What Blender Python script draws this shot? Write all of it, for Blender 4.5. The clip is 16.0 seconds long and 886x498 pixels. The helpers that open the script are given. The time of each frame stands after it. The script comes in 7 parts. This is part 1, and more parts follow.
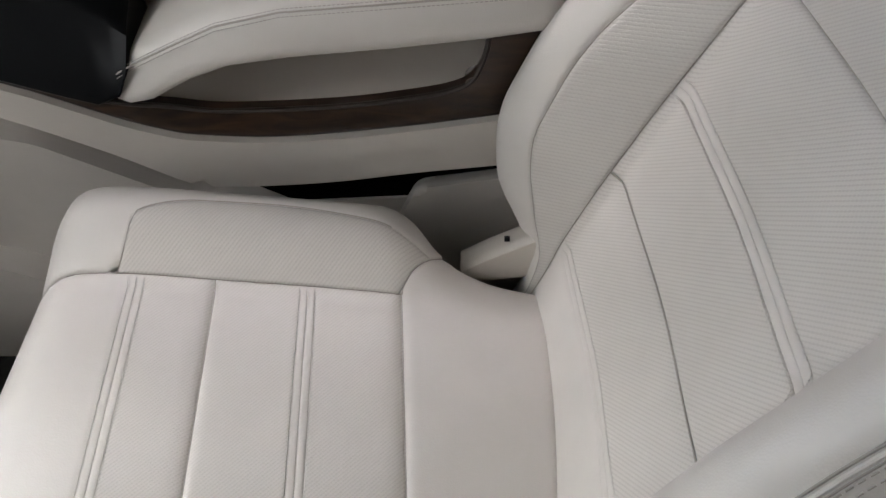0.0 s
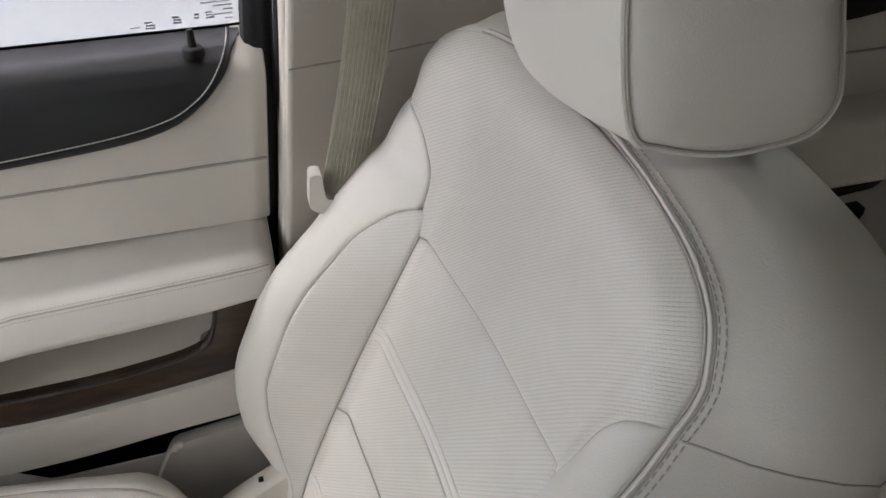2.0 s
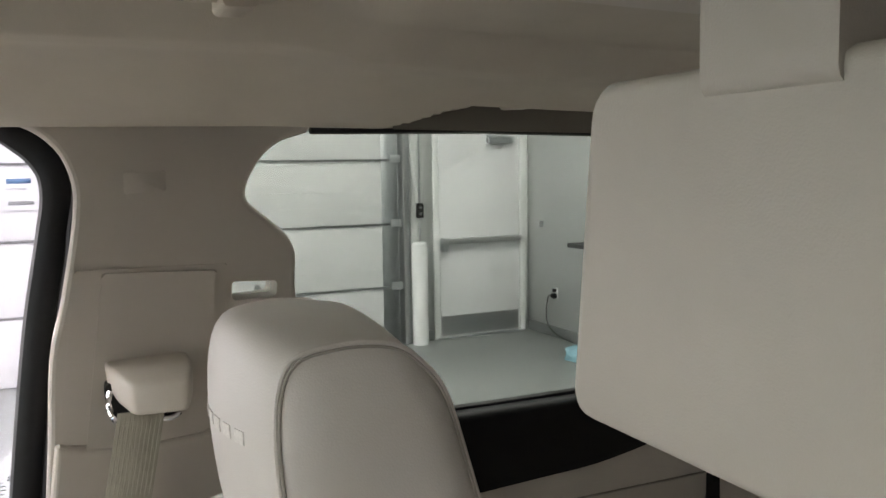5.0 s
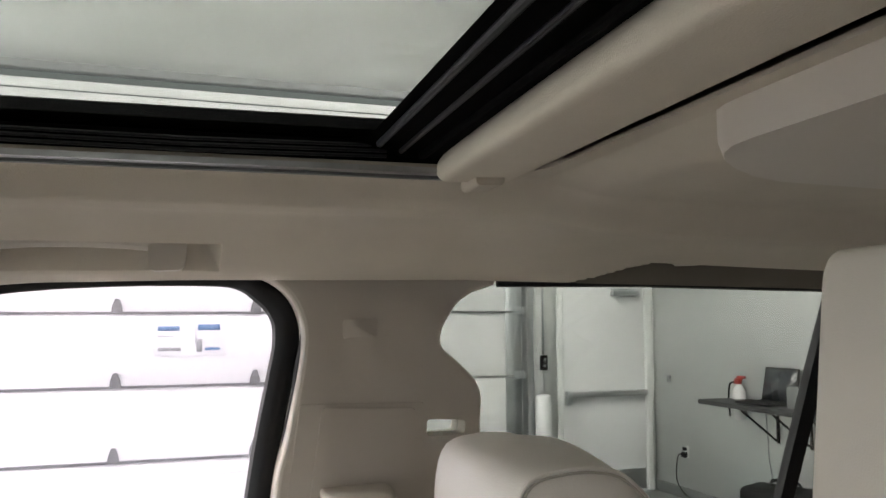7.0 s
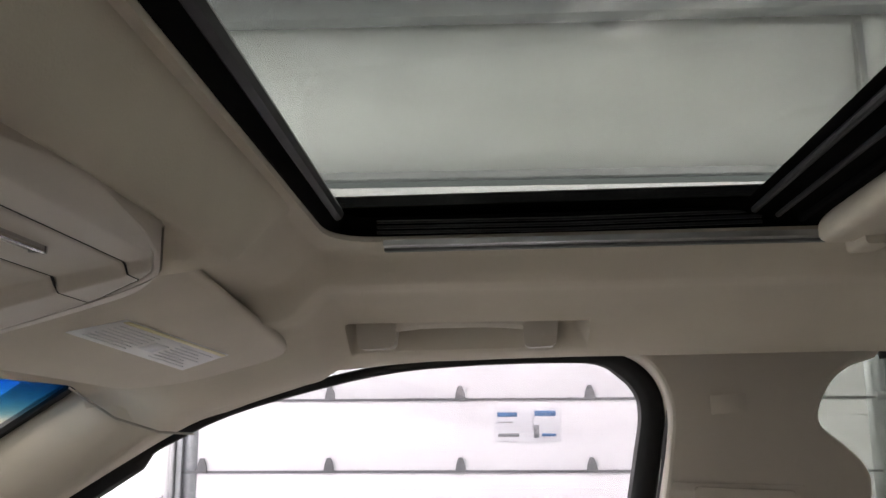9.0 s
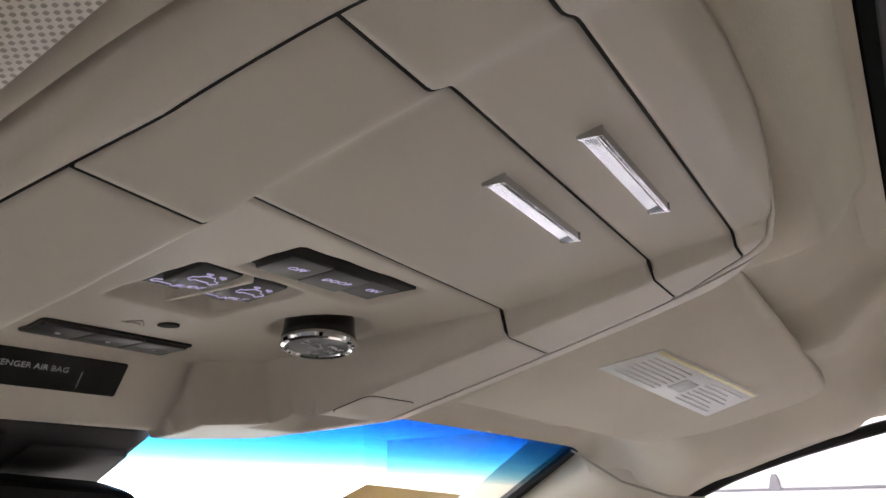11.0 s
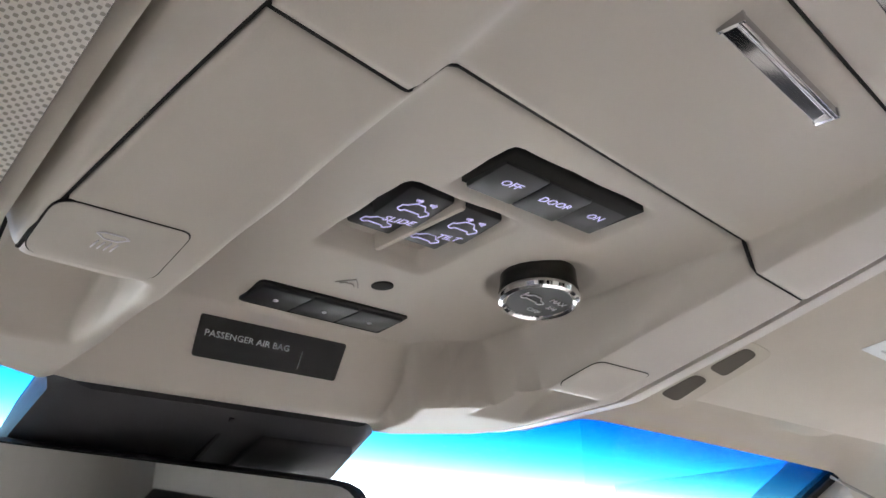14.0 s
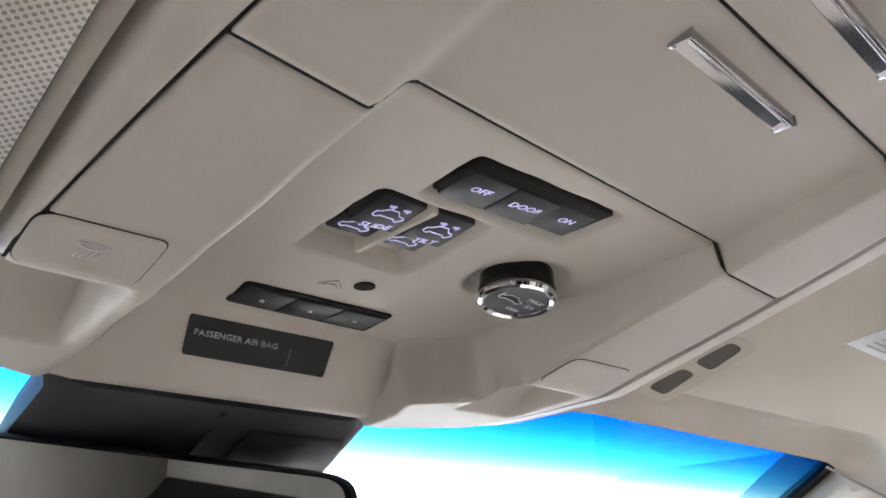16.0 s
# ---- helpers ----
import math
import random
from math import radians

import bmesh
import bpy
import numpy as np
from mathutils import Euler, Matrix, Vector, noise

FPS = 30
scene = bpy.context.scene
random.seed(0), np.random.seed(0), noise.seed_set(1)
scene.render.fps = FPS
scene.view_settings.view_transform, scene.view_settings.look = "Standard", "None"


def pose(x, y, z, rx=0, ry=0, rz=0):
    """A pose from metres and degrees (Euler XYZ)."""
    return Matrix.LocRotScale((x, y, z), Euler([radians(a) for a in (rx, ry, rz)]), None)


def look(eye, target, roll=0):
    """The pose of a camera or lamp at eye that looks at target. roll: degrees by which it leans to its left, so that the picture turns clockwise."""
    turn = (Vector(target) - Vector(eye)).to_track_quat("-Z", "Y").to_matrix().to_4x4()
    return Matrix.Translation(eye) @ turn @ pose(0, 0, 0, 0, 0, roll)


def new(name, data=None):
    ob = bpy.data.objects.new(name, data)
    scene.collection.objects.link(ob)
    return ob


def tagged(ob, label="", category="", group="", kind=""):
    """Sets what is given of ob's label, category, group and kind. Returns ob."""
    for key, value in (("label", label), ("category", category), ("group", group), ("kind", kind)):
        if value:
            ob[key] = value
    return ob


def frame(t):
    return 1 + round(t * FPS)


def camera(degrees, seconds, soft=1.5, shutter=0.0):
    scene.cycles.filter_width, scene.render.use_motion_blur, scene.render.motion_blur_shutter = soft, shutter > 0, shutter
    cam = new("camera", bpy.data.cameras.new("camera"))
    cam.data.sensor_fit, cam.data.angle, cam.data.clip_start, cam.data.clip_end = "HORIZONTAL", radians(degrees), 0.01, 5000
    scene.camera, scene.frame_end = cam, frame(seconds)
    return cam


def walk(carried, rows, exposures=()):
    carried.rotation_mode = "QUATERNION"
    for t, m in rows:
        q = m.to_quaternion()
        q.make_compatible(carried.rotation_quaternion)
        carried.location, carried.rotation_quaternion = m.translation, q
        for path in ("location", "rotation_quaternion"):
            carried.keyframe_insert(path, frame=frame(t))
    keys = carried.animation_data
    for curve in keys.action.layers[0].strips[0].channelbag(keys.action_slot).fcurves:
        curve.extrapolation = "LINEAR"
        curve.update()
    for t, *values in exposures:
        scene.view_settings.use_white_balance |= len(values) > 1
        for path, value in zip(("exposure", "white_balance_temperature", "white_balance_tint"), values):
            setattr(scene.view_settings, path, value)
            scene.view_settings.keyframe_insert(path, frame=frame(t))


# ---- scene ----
cam = camera(55.4, 16.0)
PATH = [
    (0, (0.329, 0.053, 1.607), (0.227, 1.383, 0.117), -4.0),
    (0.5, (0.358, 0.044, 1.652), (0.394, 1.345, 0.133), -3.4),
    (1, (0.374, 0.032, 1.681), (0.546, 1.324, 0.164), -2.3),
    (1.5, (0.384, 0.005, 1.718), (0.694, 1.448, 0.368), -1.9),
    (2, (0.4, -0.016, 1.734), (0.809, 1.553, 0.564), -0.8),
    (2.5, (0.412, -0.029, 1.741), (0.915, 1.621, 0.728), 0.3),
    (3, (0.421, -0.031, 1.737), (1.003, 1.65, 0.823), 0.4),
    (3.5, (0.427, -0.067, 1.732), (1.075, 1.649, 0.934), -0.1),
    (4, (0.459, -0.093, 1.743), (1.182, 1.683, 1.174), -0.0),
    (4.5, (0.488, -0.139, 1.771), (1.271, 1.667, 1.411), -0.3),
    (4.7, (0.495, -0.147, 1.777), (1.295, 1.663, 1.49), -0.3),
    (6.8, (0.383, -0.231, 1.778), (1.016, 1.661, 1.921), -0.5),
    (7, (0.373, -0.231, 1.775), (0.925, 1.684, 1.942), -0.3),
    (7.5, (0.346, -0.239, 1.769), (0.681, 1.72, 1.992), -0.1),
    (8, (0.326, -0.245, 1.762), (0.441, 1.733, 2.031), 0.1),
    (8.2, (0.33, -0.254, 1.762), (0.37, 1.724, 2.054), 0.0),
    (10.3, (0.279, -0.215, 1.74), (-0.411, 1.591, 2.251), -0.9),
    (10.5, (0.253, -0.196, 1.734), (-0.55, 1.555, 2.27), -1.0),
    (11, (0.202, -0.195, 1.724), (-0.837, 1.407, 2.317), -1.1),
    (11.5, (0.174, -0.185, 1.715), (-1.013, 1.286, 2.369), -1.1),
    (12, (0.162, -0.172, 1.703), (-1.057, 1.247, 2.409), -2.4),
    (12.5, (0.157, -0.164, 1.695), (-1.067, 1.227, 2.448), -2.8),
    (13, (0.163, -0.16, 1.691), (-1.112, 1.17, 2.469), -2.3),
    (13.5, (0.167, -0.161, 1.684), (-1.172, 1.107, 2.46), -1.4),
    (14, (0.164, -0.162, 1.679), (-1.193, 1.089, 2.449), -1.1),
    (14.5, (0.159, -0.162, 1.676), (-1.206, 1.082, 2.443), -1.1),
    (15, (0.162, -0.161, 1.676), (-1.209, 1.079, 2.439), -1.1),
    (15.5, (0.172, -0.161, 1.679), (-1.205, 1.077, 2.435), -1.2),
    (16, (0.183, -0.159, 1.68), (-1.202, 1.075, 2.425), -1.0),
]
walk(cam, [(t, look(eye, target, roll)) for t, eye, target, roll in PATH], exposures=[(0, 0.26, 6550, 7), (1, 0.35, 6550, 7), (2, 0.66, 6600, 6), (3, 0.75, 6650, 6), (3.5, 0.75, 6700, 6), (4.5, 0.85, 6950, 5), (7, 0.84, 7050, 7), (7.5, 0.74, 7050, 7), (8.2, 0.50, 7100, 7), (10.5, 0.98, 7050, 11), (11, 1.30, 7050, 11), (12, 1.88, 6650, 9), (13, 1.97, 6450, 9), (16, 1.97, 6500, 9)])

# ---- light ----
world = bpy.data.worlds.new("world")
scene.world = world
world.use_nodes = True
world.node_tree.nodes["Background"].inputs["Color"].default_value = (0.9, 0.95, 1.0, 1)
world.node_tree.nodes["Background"].inputs["Strength"].default_value = 0.3


# ---- materials ----
def material(name, color, rough=0.5, metal=0.0, noise_scale=0.0, noise_amount=0.1, bump=0.0, bump_scale=400.0, coat=0.0, spec=0.5, emit=0.0, emit_color=None):
    m = bpy.data.materials.new(name)
    m.use_nodes = True
    nt = m.node_tree
    b = nt.nodes["Principled BSDF"]
    b.inputs["Base Color"].default_value = (*color, 1)
    b.inputs["Roughness"].default_value = rough
    b.inputs["Metallic"].default_value = metal
    b.inputs["Specular IOR Level"].default_value = spec
    if coat:
        b.inputs["Coat Weight"].default_value = coat
    if emit:
        b.inputs["Emission Color"].default_value = (*(emit_color or color), 1)
        b.inputs["Emission Strength"].default_value = emit
    tc = nt.nodes.new("ShaderNodeTexCoord")
    if noise_scale:
        n = nt.nodes.new("ShaderNodeTexNoise")
        n.inputs["Scale"].default_value = noise_scale
        n.inputs["Detail"].default_value = 6
        nt.links.new(tc.outputs["Object"], n.inputs["Vector"])
        r = nt.nodes.new("ShaderNodeMapRange")
        r.inputs["From Min"].default_value, r.inputs["From Max"].default_value = 0.3, 0.7
        r.inputs["To Min"].default_value, r.inputs["To Max"].default_value = 1 - noise_amount, 1 + noise_amount
        nt.links.new(n.outputs["Fac"], r.inputs["Value"])
        mul = nt.nodes.new("ShaderNodeVectorMath")
        mul.operation = "SCALE"
        mul.inputs[0].default_value = color
        nt.links.new(r.outputs[0], mul.inputs["Scale"])
        nt.links.new(mul.outputs[0], b.inputs["Base Color"])
        r2 = nt.nodes.new("ShaderNodeMapRange")
        r2.inputs["To Min"].default_value, r2.inputs["To Max"].default_value = max(rough - 0.08, 0.02), min(rough + 0.08, 1)
        nt.links.new(n.outputs["Fac"], r2.inputs["Value"])
        nt.links.new(r2.outputs[0], b.inputs["Roughness"])
    if bump:
        n2 = nt.nodes.new("ShaderNodeTexNoise")
        n2.inputs["Scale"].default_value = bump_scale
        n2.inputs["Detail"].default_value = 3
        nt.links.new(tc.outputs["Object"], n2.inputs["Vector"])
        bp = nt.nodes.new("ShaderNodeBump")
        bp.inputs["Strength"].default_value = bump
        bp.inputs["Distance"].default_value = 0.001
        nt.links.new(n2.outputs["Fac"], bp.inputs["Height"])
        nt.links.new(bp.outputs[0], b.inputs["Normal"])
    return m


def leather(name, color, pores=False, pitch=0.0023, depth=0.42, hole_from=0.9, across=1.0):
    """Grained leather; with pores, rows of small holes laid out in metres on the UV map."""
    m = material(name, color, 0.46, noise_scale=9, noise_amount=0.05)
    nt = m.node_tree
    b = nt.nodes["Principled BSDF"]
    tc = nt.nodes.new("ShaderNodeTexCoord")
    v = nt.nodes.new("ShaderNodeTexVoronoi")
    v.inputs["Scale"].default_value = 650
    nt.links.new(tc.outputs["Object"], v.inputs["Vector"])
    bp = nt.nodes.new("ShaderNodeBump")
    bp.inputs["Strength"].default_value = 0.16
    bp.inputs["Distance"].default_value = 0.0006
    nt.links.new(v.outputs["Distance"], bp.inputs["Height"])
    nt.links.new(bp.outputs[0], b.inputs["Normal"])
    if pores:
        uv = nt.nodes.new("ShaderNodeUVMap")
        sep = nt.nodes.new("ShaderNodeSeparateXYZ")
        nt.links.new(uv.outputs[0], sep.inputs[0])
        waves = []
        for turn in ("ADD", "SUBTRACT"):
            diagonal = nt.nodes.new("ShaderNodeMath")
            diagonal.operation = turn
            nt.links.new(sep.outputs["X"], diagonal.inputs[0])
            nt.links.new(sep.outputs["Y"], diagonal.inputs[1])
            mu = nt.nodes.new("ShaderNodeMath")
            mu.operation = "MULTIPLY"
            mu.inputs[1].default_value = 2 * math.pi / (pitch * 1.414)
            nt.links.new(diagonal.outputs[0], mu.inputs[0])
            si = nt.nodes.new("ShaderNodeMath")
            si.operation = "SINE"
            nt.links.new(mu.outputs[0], si.inputs[0])
            waves.append(si)
        pr = nt.nodes.new("ShaderNodeMath")
        pr.operation = "ADD"
        nt.links.new(waves[0].outputs[0], pr.inputs[0])
        soft = nt.nodes.new("ShaderNodeMath")
        soft.operation = "MULTIPLY"
        soft.inputs[1].default_value = across
        nt.links.new(waves[1].outputs[0], soft.inputs[0])
        nt.links.new(soft.outputs[0], pr.inputs[1])
        hole = nt.nodes.new("ShaderNodeMapRange")
        hole.inputs["From Min"].default_value, hole.inputs["From Max"].default_value = hole_from, hole_from + 0.7
        nt.links.new(pr.outputs[0], hole.inputs["Value"])
        old = b.inputs["Base Color"].links[0].from_socket
        mix = nt.nodes.new("ShaderNodeMix")
        mix.data_type = "RGBA"
        mix.inputs["B"].default_value = (color[0] * 0.45, color[1] * 0.43, color[2] * 0.4, 1)
        fac = nt.nodes.new("ShaderNodeMath")
        fac.operation = "MULTIPLY"
        fac.inputs[1].default_value = depth
        nt.links.new(hole.outputs[0], fac.inputs[0])
        nt.links.new(fac.outputs[0], mix.inputs["Factor"])
        nt.links.new(old, mix.inputs["A"])
        nt.links.new(mix.outputs["Result"], b.inputs["Base Color"])
        b2 = nt.nodes.new("ShaderNodeBump")
        b2.invert = True
        b2.inputs["Strength"].default_value = 0.25
        b2.inputs["Distance"].default_value = 0.0008
        nt.links.new(hole.outputs[0], b2.inputs["Height"])
        nt.links.new(bp.outputs[0], b2.inputs["Normal"])
        nt.links.new(b2.outputs[0], b.inputs["Normal"])
    return m


def glass(name, tint, gloss=0.45, band=None):
    """A pane: clear with a tint, glossy by Fresnel. band: colour, and the heights between which it fades in upwards."""
    m = bpy.data.materials.new(name)
    m.use_nodes = True
    nt = m.node_tree
    nt.nodes.clear()
    out = nt.nodes.new("ShaderNodeOutputMaterial")
    tr = nt.nodes.new("ShaderNodeBsdfTransparent")
    tr.inputs["Color"].default_value = (*tint, 1)
    gl = nt.nodes.new("ShaderNodeBsdfGlossy")
    gl.inputs["Roughness"].default_value = 0.02
    fr = nt.nodes.new("ShaderNodeFresnel")
    fr.inputs["IOR"].default_value = 1.45
    mx = nt.nodes.new("ShaderNodeMixShader")
    weak = nt.nodes.new("ShaderNodeMath")
    weak.operation = "MULTIPLY"
    weak.inputs[1].default_value = gloss
    nt.links.new(fr.outputs[0], weak.inputs[0])
    nt.links.new(weak.outputs[0], mx.inputs[0])
    nt.links.new(tr.outputs[0], mx.inputs[1])
    nt.links.new(gl.outputs[0], mx.inputs[2])
    nt.links.new(mx.outputs[0], out.inputs[0])
    if band:
        color, z0, z1 = band
        geo = nt.nodes.new("ShaderNodeNewGeometry")
        sep = nt.nodes.new("ShaderNodeSeparateXYZ")
        nt.links.new(geo.outputs["Position"], sep.inputs[0])
        rg = nt.nodes.new("ShaderNodeMapRange")
        rg.interpolation_type = "LINEAR"
        rg.inputs["From Min"].default_value, rg.inputs["From Max"].default_value = z0, z1
        nt.links.new(sep.outputs["Z"], rg.inputs["Value"])
        ramp = nt.nodes.new("ShaderNodeValToRGB")
        els = ramp.color_ramp.elements
        for i in range(9):
            t = i / 8
            el = els[i] if i in (0, ) else els.new(t) if i < 8 else els[-1]
            el.color = (*[a * (c / a) ** t for a, c in zip(tint, color)], 1)
        nt.links.new(rg.outputs[0], ramp.inputs[0])
        nt.links.new(ramp.outputs[0], tr.inputs["Color"])
    return m


BEIGE = (0.515, 0.47, 0.415)
M_LEATHER = leather("cream_leather", (0.555, 0.522, 0.482))
M_PERF = leather("perforated_leather", (0.575, 0.54, 0.50), pores=True, pitch=0.0029, depth=0.16, hole_from=0.1, across=0.35)
M_PERF_FINE = leather("fine_perforated_leather", (0.51, 0.48, 0.442), pores=True, pitch=0.0031, depth=0.17, hole_from=0.1, across=0.35)
M_PERF_BACK = leather("perforated_back_leather", (0.535, 0.503, 0.463), pores=True, pitch=0.0033, depth=0.22, hole_from=0.1, across=0.35)
M_SEATSIDE = leather("seat_side_vinyl", (0.50, 0.468, 0.428))
M_PIPE = material("piping_leather", (0.44, 0.41, 0.36), 0.5)
# darker tone that paints crease shade in seams and grooves; also some stitch thread
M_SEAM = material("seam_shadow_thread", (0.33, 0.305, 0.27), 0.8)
M_THREAD = material("stitch_thread", (0.56, 0.535, 0.495), 0.7)
M_TRIM = material("beige_door_trim", (0.525, 0.487, 0.44), 0.55, noise_scale=12, noise_amount=0.04, bump=0.25, bump_scale=900)
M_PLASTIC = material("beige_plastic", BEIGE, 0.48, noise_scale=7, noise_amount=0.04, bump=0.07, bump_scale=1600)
M_LINER = material("headliner_cloth", (0.53, 0.482, 0.41), 0.95, noise_scale=14, noise_amount=0.04, bump=0.3, bump_scale=700, spec=0.1)
M_BLACK = material("black_trim", (0.0045, 0.0045, 0.0055), 0.5, noise_scale=20, noise_amount=0.15, bump=0.2, bump_scale=800, spec=0.24)
M_SILL = material("padded_sill_vinyl", (0.014, 0.014, 0.016), 0.42, noise_scale=20, noise_amount=0.12, bump=0.25, bump_scale=900, spec=0.35)
M_RUBBER = material("black_rubber", (0.008, 0.008, 0.010), 0.5, noise_scale=30, noise_amount=0.2, spec=0.32)
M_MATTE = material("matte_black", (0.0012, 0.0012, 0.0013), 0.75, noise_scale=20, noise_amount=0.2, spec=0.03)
M_GLOSSBLACK = material("gloss_black", (0.008, 0.008, 0.01), 0.12)
M_DARKWINDOW = material("dark_window", (0.002, 0.0028, 0.0026), 0.2, spec=0.12)
# near-black, mostly painting the shade of gaps, wells and holes
M_DARKGAP = material("dark_gap", (0.012, 0.011, 0.01), 0.9)
M_CHROME = material("chrome", (0.82, 0.82, 0.84), 0.08, metal=1.0)
# chrome coloured darker in place of the dark reflections it would carry
M_DARKCHROME = material("dimmed_chrome", (0.50, 0.50, 0.52), 0.07, metal=1.0)
M_HOUSING = material("grained_housing_plastic", (0.030, 0.030, 0.034), 0.5, noise_scale=40, noise_amount=0.15, bump=0.2, bump_scale=1200, spec=0.4)
M_STEEL = material("brushed_steel", (0.55, 0.55, 0.55), 0.35, metal=1.0, noise_scale=40, noise_amount=0.1)
M_BELT = material("belt_webbing", (0.37, 0.345, 0.28), 0.8, noise_scale=60, noise_amount=0.08, bump=0.6, bump_scale=1500)
M_BUTTON = material("dark_button", (0.010, 0.010, 0.013), 0.4, noise_scale=25, noise_amount=0.1)
M_GLOW = material("lit_legend", (0.62, 0.60, 0.95), 0.5, emit=0.10, emit_color=(0.66, 0.58, 1.0))
M_LEGEND = material("pale_legend", (0.42, 0.45, 0.46), 0.6, emit=0.0)
M_WHITE_LEGEND = material("white_print", (0.72, 0.70, 0.74), 0.5)
M_LABEL = material("white_label", (0.72, 0.71, 0.72), 0.5, noise_scale=30, noise_amount=0.03)
M_LABEL_Y = material("yellow_label_strip", (0.70, 0.63, 0.40), 0.5)
M_LABEL_G = material("grey_print", (0.63, 0.63, 0.65), 0.6)
M_MIRROR = material("mirror_glass", (0.85, 0.87, 0.86), 0.02, metal=1.0)
M_CARD = material("tan_card", (0.50, 0.42, 0.28), 0.7, noise_scale=20, noise_amount=0.06)
card_nodes = M_CARD.node_tree
card_glow = card_nodes.nodes.new("ShaderNodeBsdfTranslucent")
card_glow.inputs["Color"].default_value = (0.55, 0.45, 0.29, 1)
card_mix = card_nodes.nodes.new("ShaderNodeMixShader")
card_mix.inputs[0].default_value = 0.45
card_nodes.links.new(card_nodes.nodes["Principled BSDF"].outputs[0], card_mix.inputs[1])
card_nodes.links.new(card_glow.outputs[0], card_mix.inputs[2])
card_nodes.links.new(card_mix.outputs[0], card_nodes.nodes["Material Output"].inputs[0])
M_CARPET = material("dark_carpet", (0.035, 0.032, 0.03), 0.95, noise_scale=80, noise_amount=0.3, bump=0.8, bump_scale=600)
M_PAINTWHITE = material("white_wall_paint", (0.80, 0.81, 0.80), 0.6, noise_scale=1.2, noise_amount=0.03, bump=0.15, bump_scale=90)
M_DOORWHITE = material("white_steel_panel", (0.82, 0.82, 0.83), 0.45, noise_scale=2.0, noise_amount=0.03)
M_FLOORGREY = material("grey_epoxy_floor", (0.36, 0.38, 0.37), 0.38, noise_scale=1.6, noise_amount=0.05, bump=0.1, bump_scale=60)
M_BASE = material("grey_baseboard", (0.16, 0.17, 0.17), 0.6, noise_scale=6, noise_amount=0.1)
M_GALV = material("galvanised_steel", (0.52, 0.54, 0.55), 0.4, metal=0.8, noise_scale=18, noise_amount=0.15)
M_RAIL = material("dull_grey_rail", (0.16, 0.165, 0.17), 0.6, noise_scale=9, noise_amount=0.15)
M_SHELF = material("dark_shelf_board", (0.03, 0.03, 0.032), 0.5, noise_scale=12, noise_amount=0.2)
M_SCREEN = material("laptop_screen", (0.02, 0.024, 0.03), 0.15)
M_RED = material("red_enamel", (0.38, 0.05, 0.04), 0.35)
M_BLUE = material("blue_cloth", (0.22, 0.40, 0.47), 0.9, noise_scale=30, noise_amount=0.2)
M_CEIL = material("white_ceiling_deck", (0.62, 0.63, 0.63), 0.6, noise_scale=1.0, noise_amount=0.05)
M_BEAM = material("grey_steel_beam", (0.30, 0.31, 0.32), 0.5, noise_scale=5, noise_amount=0.1)
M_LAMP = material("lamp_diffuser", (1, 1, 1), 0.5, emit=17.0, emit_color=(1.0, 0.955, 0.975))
# emission of the added panels that whiten the windshield view and light the cabin
M_GLOWPANEL = material("glow_panel", (0.9, 0.93, 0.96), 0.6, emit=1.8, emit_color=(1.0, 0.965, 0.985))
M_BLUEPIC = material("sign_blue", (0.10, 0.22, 0.42), 0.5)
M_SIGN = material("sign_white", (0.75, 0.76, 0.78), 0.5)
M_MESHCLOTH = None


def wood_material():
    m = material("burl_wood", (0.075, 0.042, 0.024), 0.28, coat=0.25)
    nt = m.node_tree
    b = nt.nodes["Principled BSDF"]
    tc = nt.nodes.new("ShaderNodeTexCoord")
    mp = nt.nodes.new("ShaderNodeMapping")
    mp.inputs["Scale"].default_value = (14, 60, 60)
    n = nt.nodes.new("ShaderNodeTexNoise")
    n.inputs["Scale"].default_value = 1.0
    n.inputs["Detail"].default_value = 8
    n.inputs["Distortion"].default_value = 1.2
    ramp = nt.nodes.new("ShaderNodeValToRGB")
    ramp.color_ramp.elements[0].position, ramp.color_ramp.elements[0].color = 0.30, (0.008, 0.005, 0.004, 1)
    ramp.color_ramp.elements[1].position, ramp.color_ramp.elements[1].color = 0.8, (0.062, 0.033, 0.019, 1)
    nt.links.new(tc.outputs["Object"], mp.inputs[0])
    nt.links.new(mp.outputs[0], n.inputs["Vector"])
    nt.links.new(n.outputs["Fac"], ramp.inputs[0])
    nt.links.new(ramp.outputs[0], b.inputs["Base Color"])
    return m


M_WOOD = wood_material()


def mesh_cloth():
    """Open-weave acoustic cloth: a grid of dark holes in a pale fabric, in metres on the UV map."""
    m = leather("acoustic_mesh", (0.62, 0.58, 0.52), pores=True, pitch=0.0019, depth=1.0, hole_from=0.15)
    return m


M_MESHCLOTH = mesh_cloth()
M_GLASS = glass("clear_glass", (0.79, 0.78, 0.83), gloss=0.2)
M_PRIVACY = glass("privacy_glass", (0.53, 0.55, 0.54), gloss=0.12)
M_SUNROOF = glass("sunroof_glass", (0.56, 0.58, 0.57), gloss=0.15)
# nearly opaque, for the unseen panes that keep light out of the rear
M_DARKGLASS = glass("dimming_dark_glass", (0.05, 0.056, 0.054))
M_WINDSHIELD = glass("windshield_glass", (0.95, 0.97, 0.98), gloss=0.10, band=((0.005, 0.092, 0.30), 1.750, 1.810))


# ---- mesh helpers ----
def finish(ob, mat, parent=None, label=""):
    ob.data.materials.append(mat)
    for p in ob.data.polygons:
        p.use_smooth = True
    if parent is not None:
        ob.parent = parent
    if label:
        ob["label"] = label
    return ob


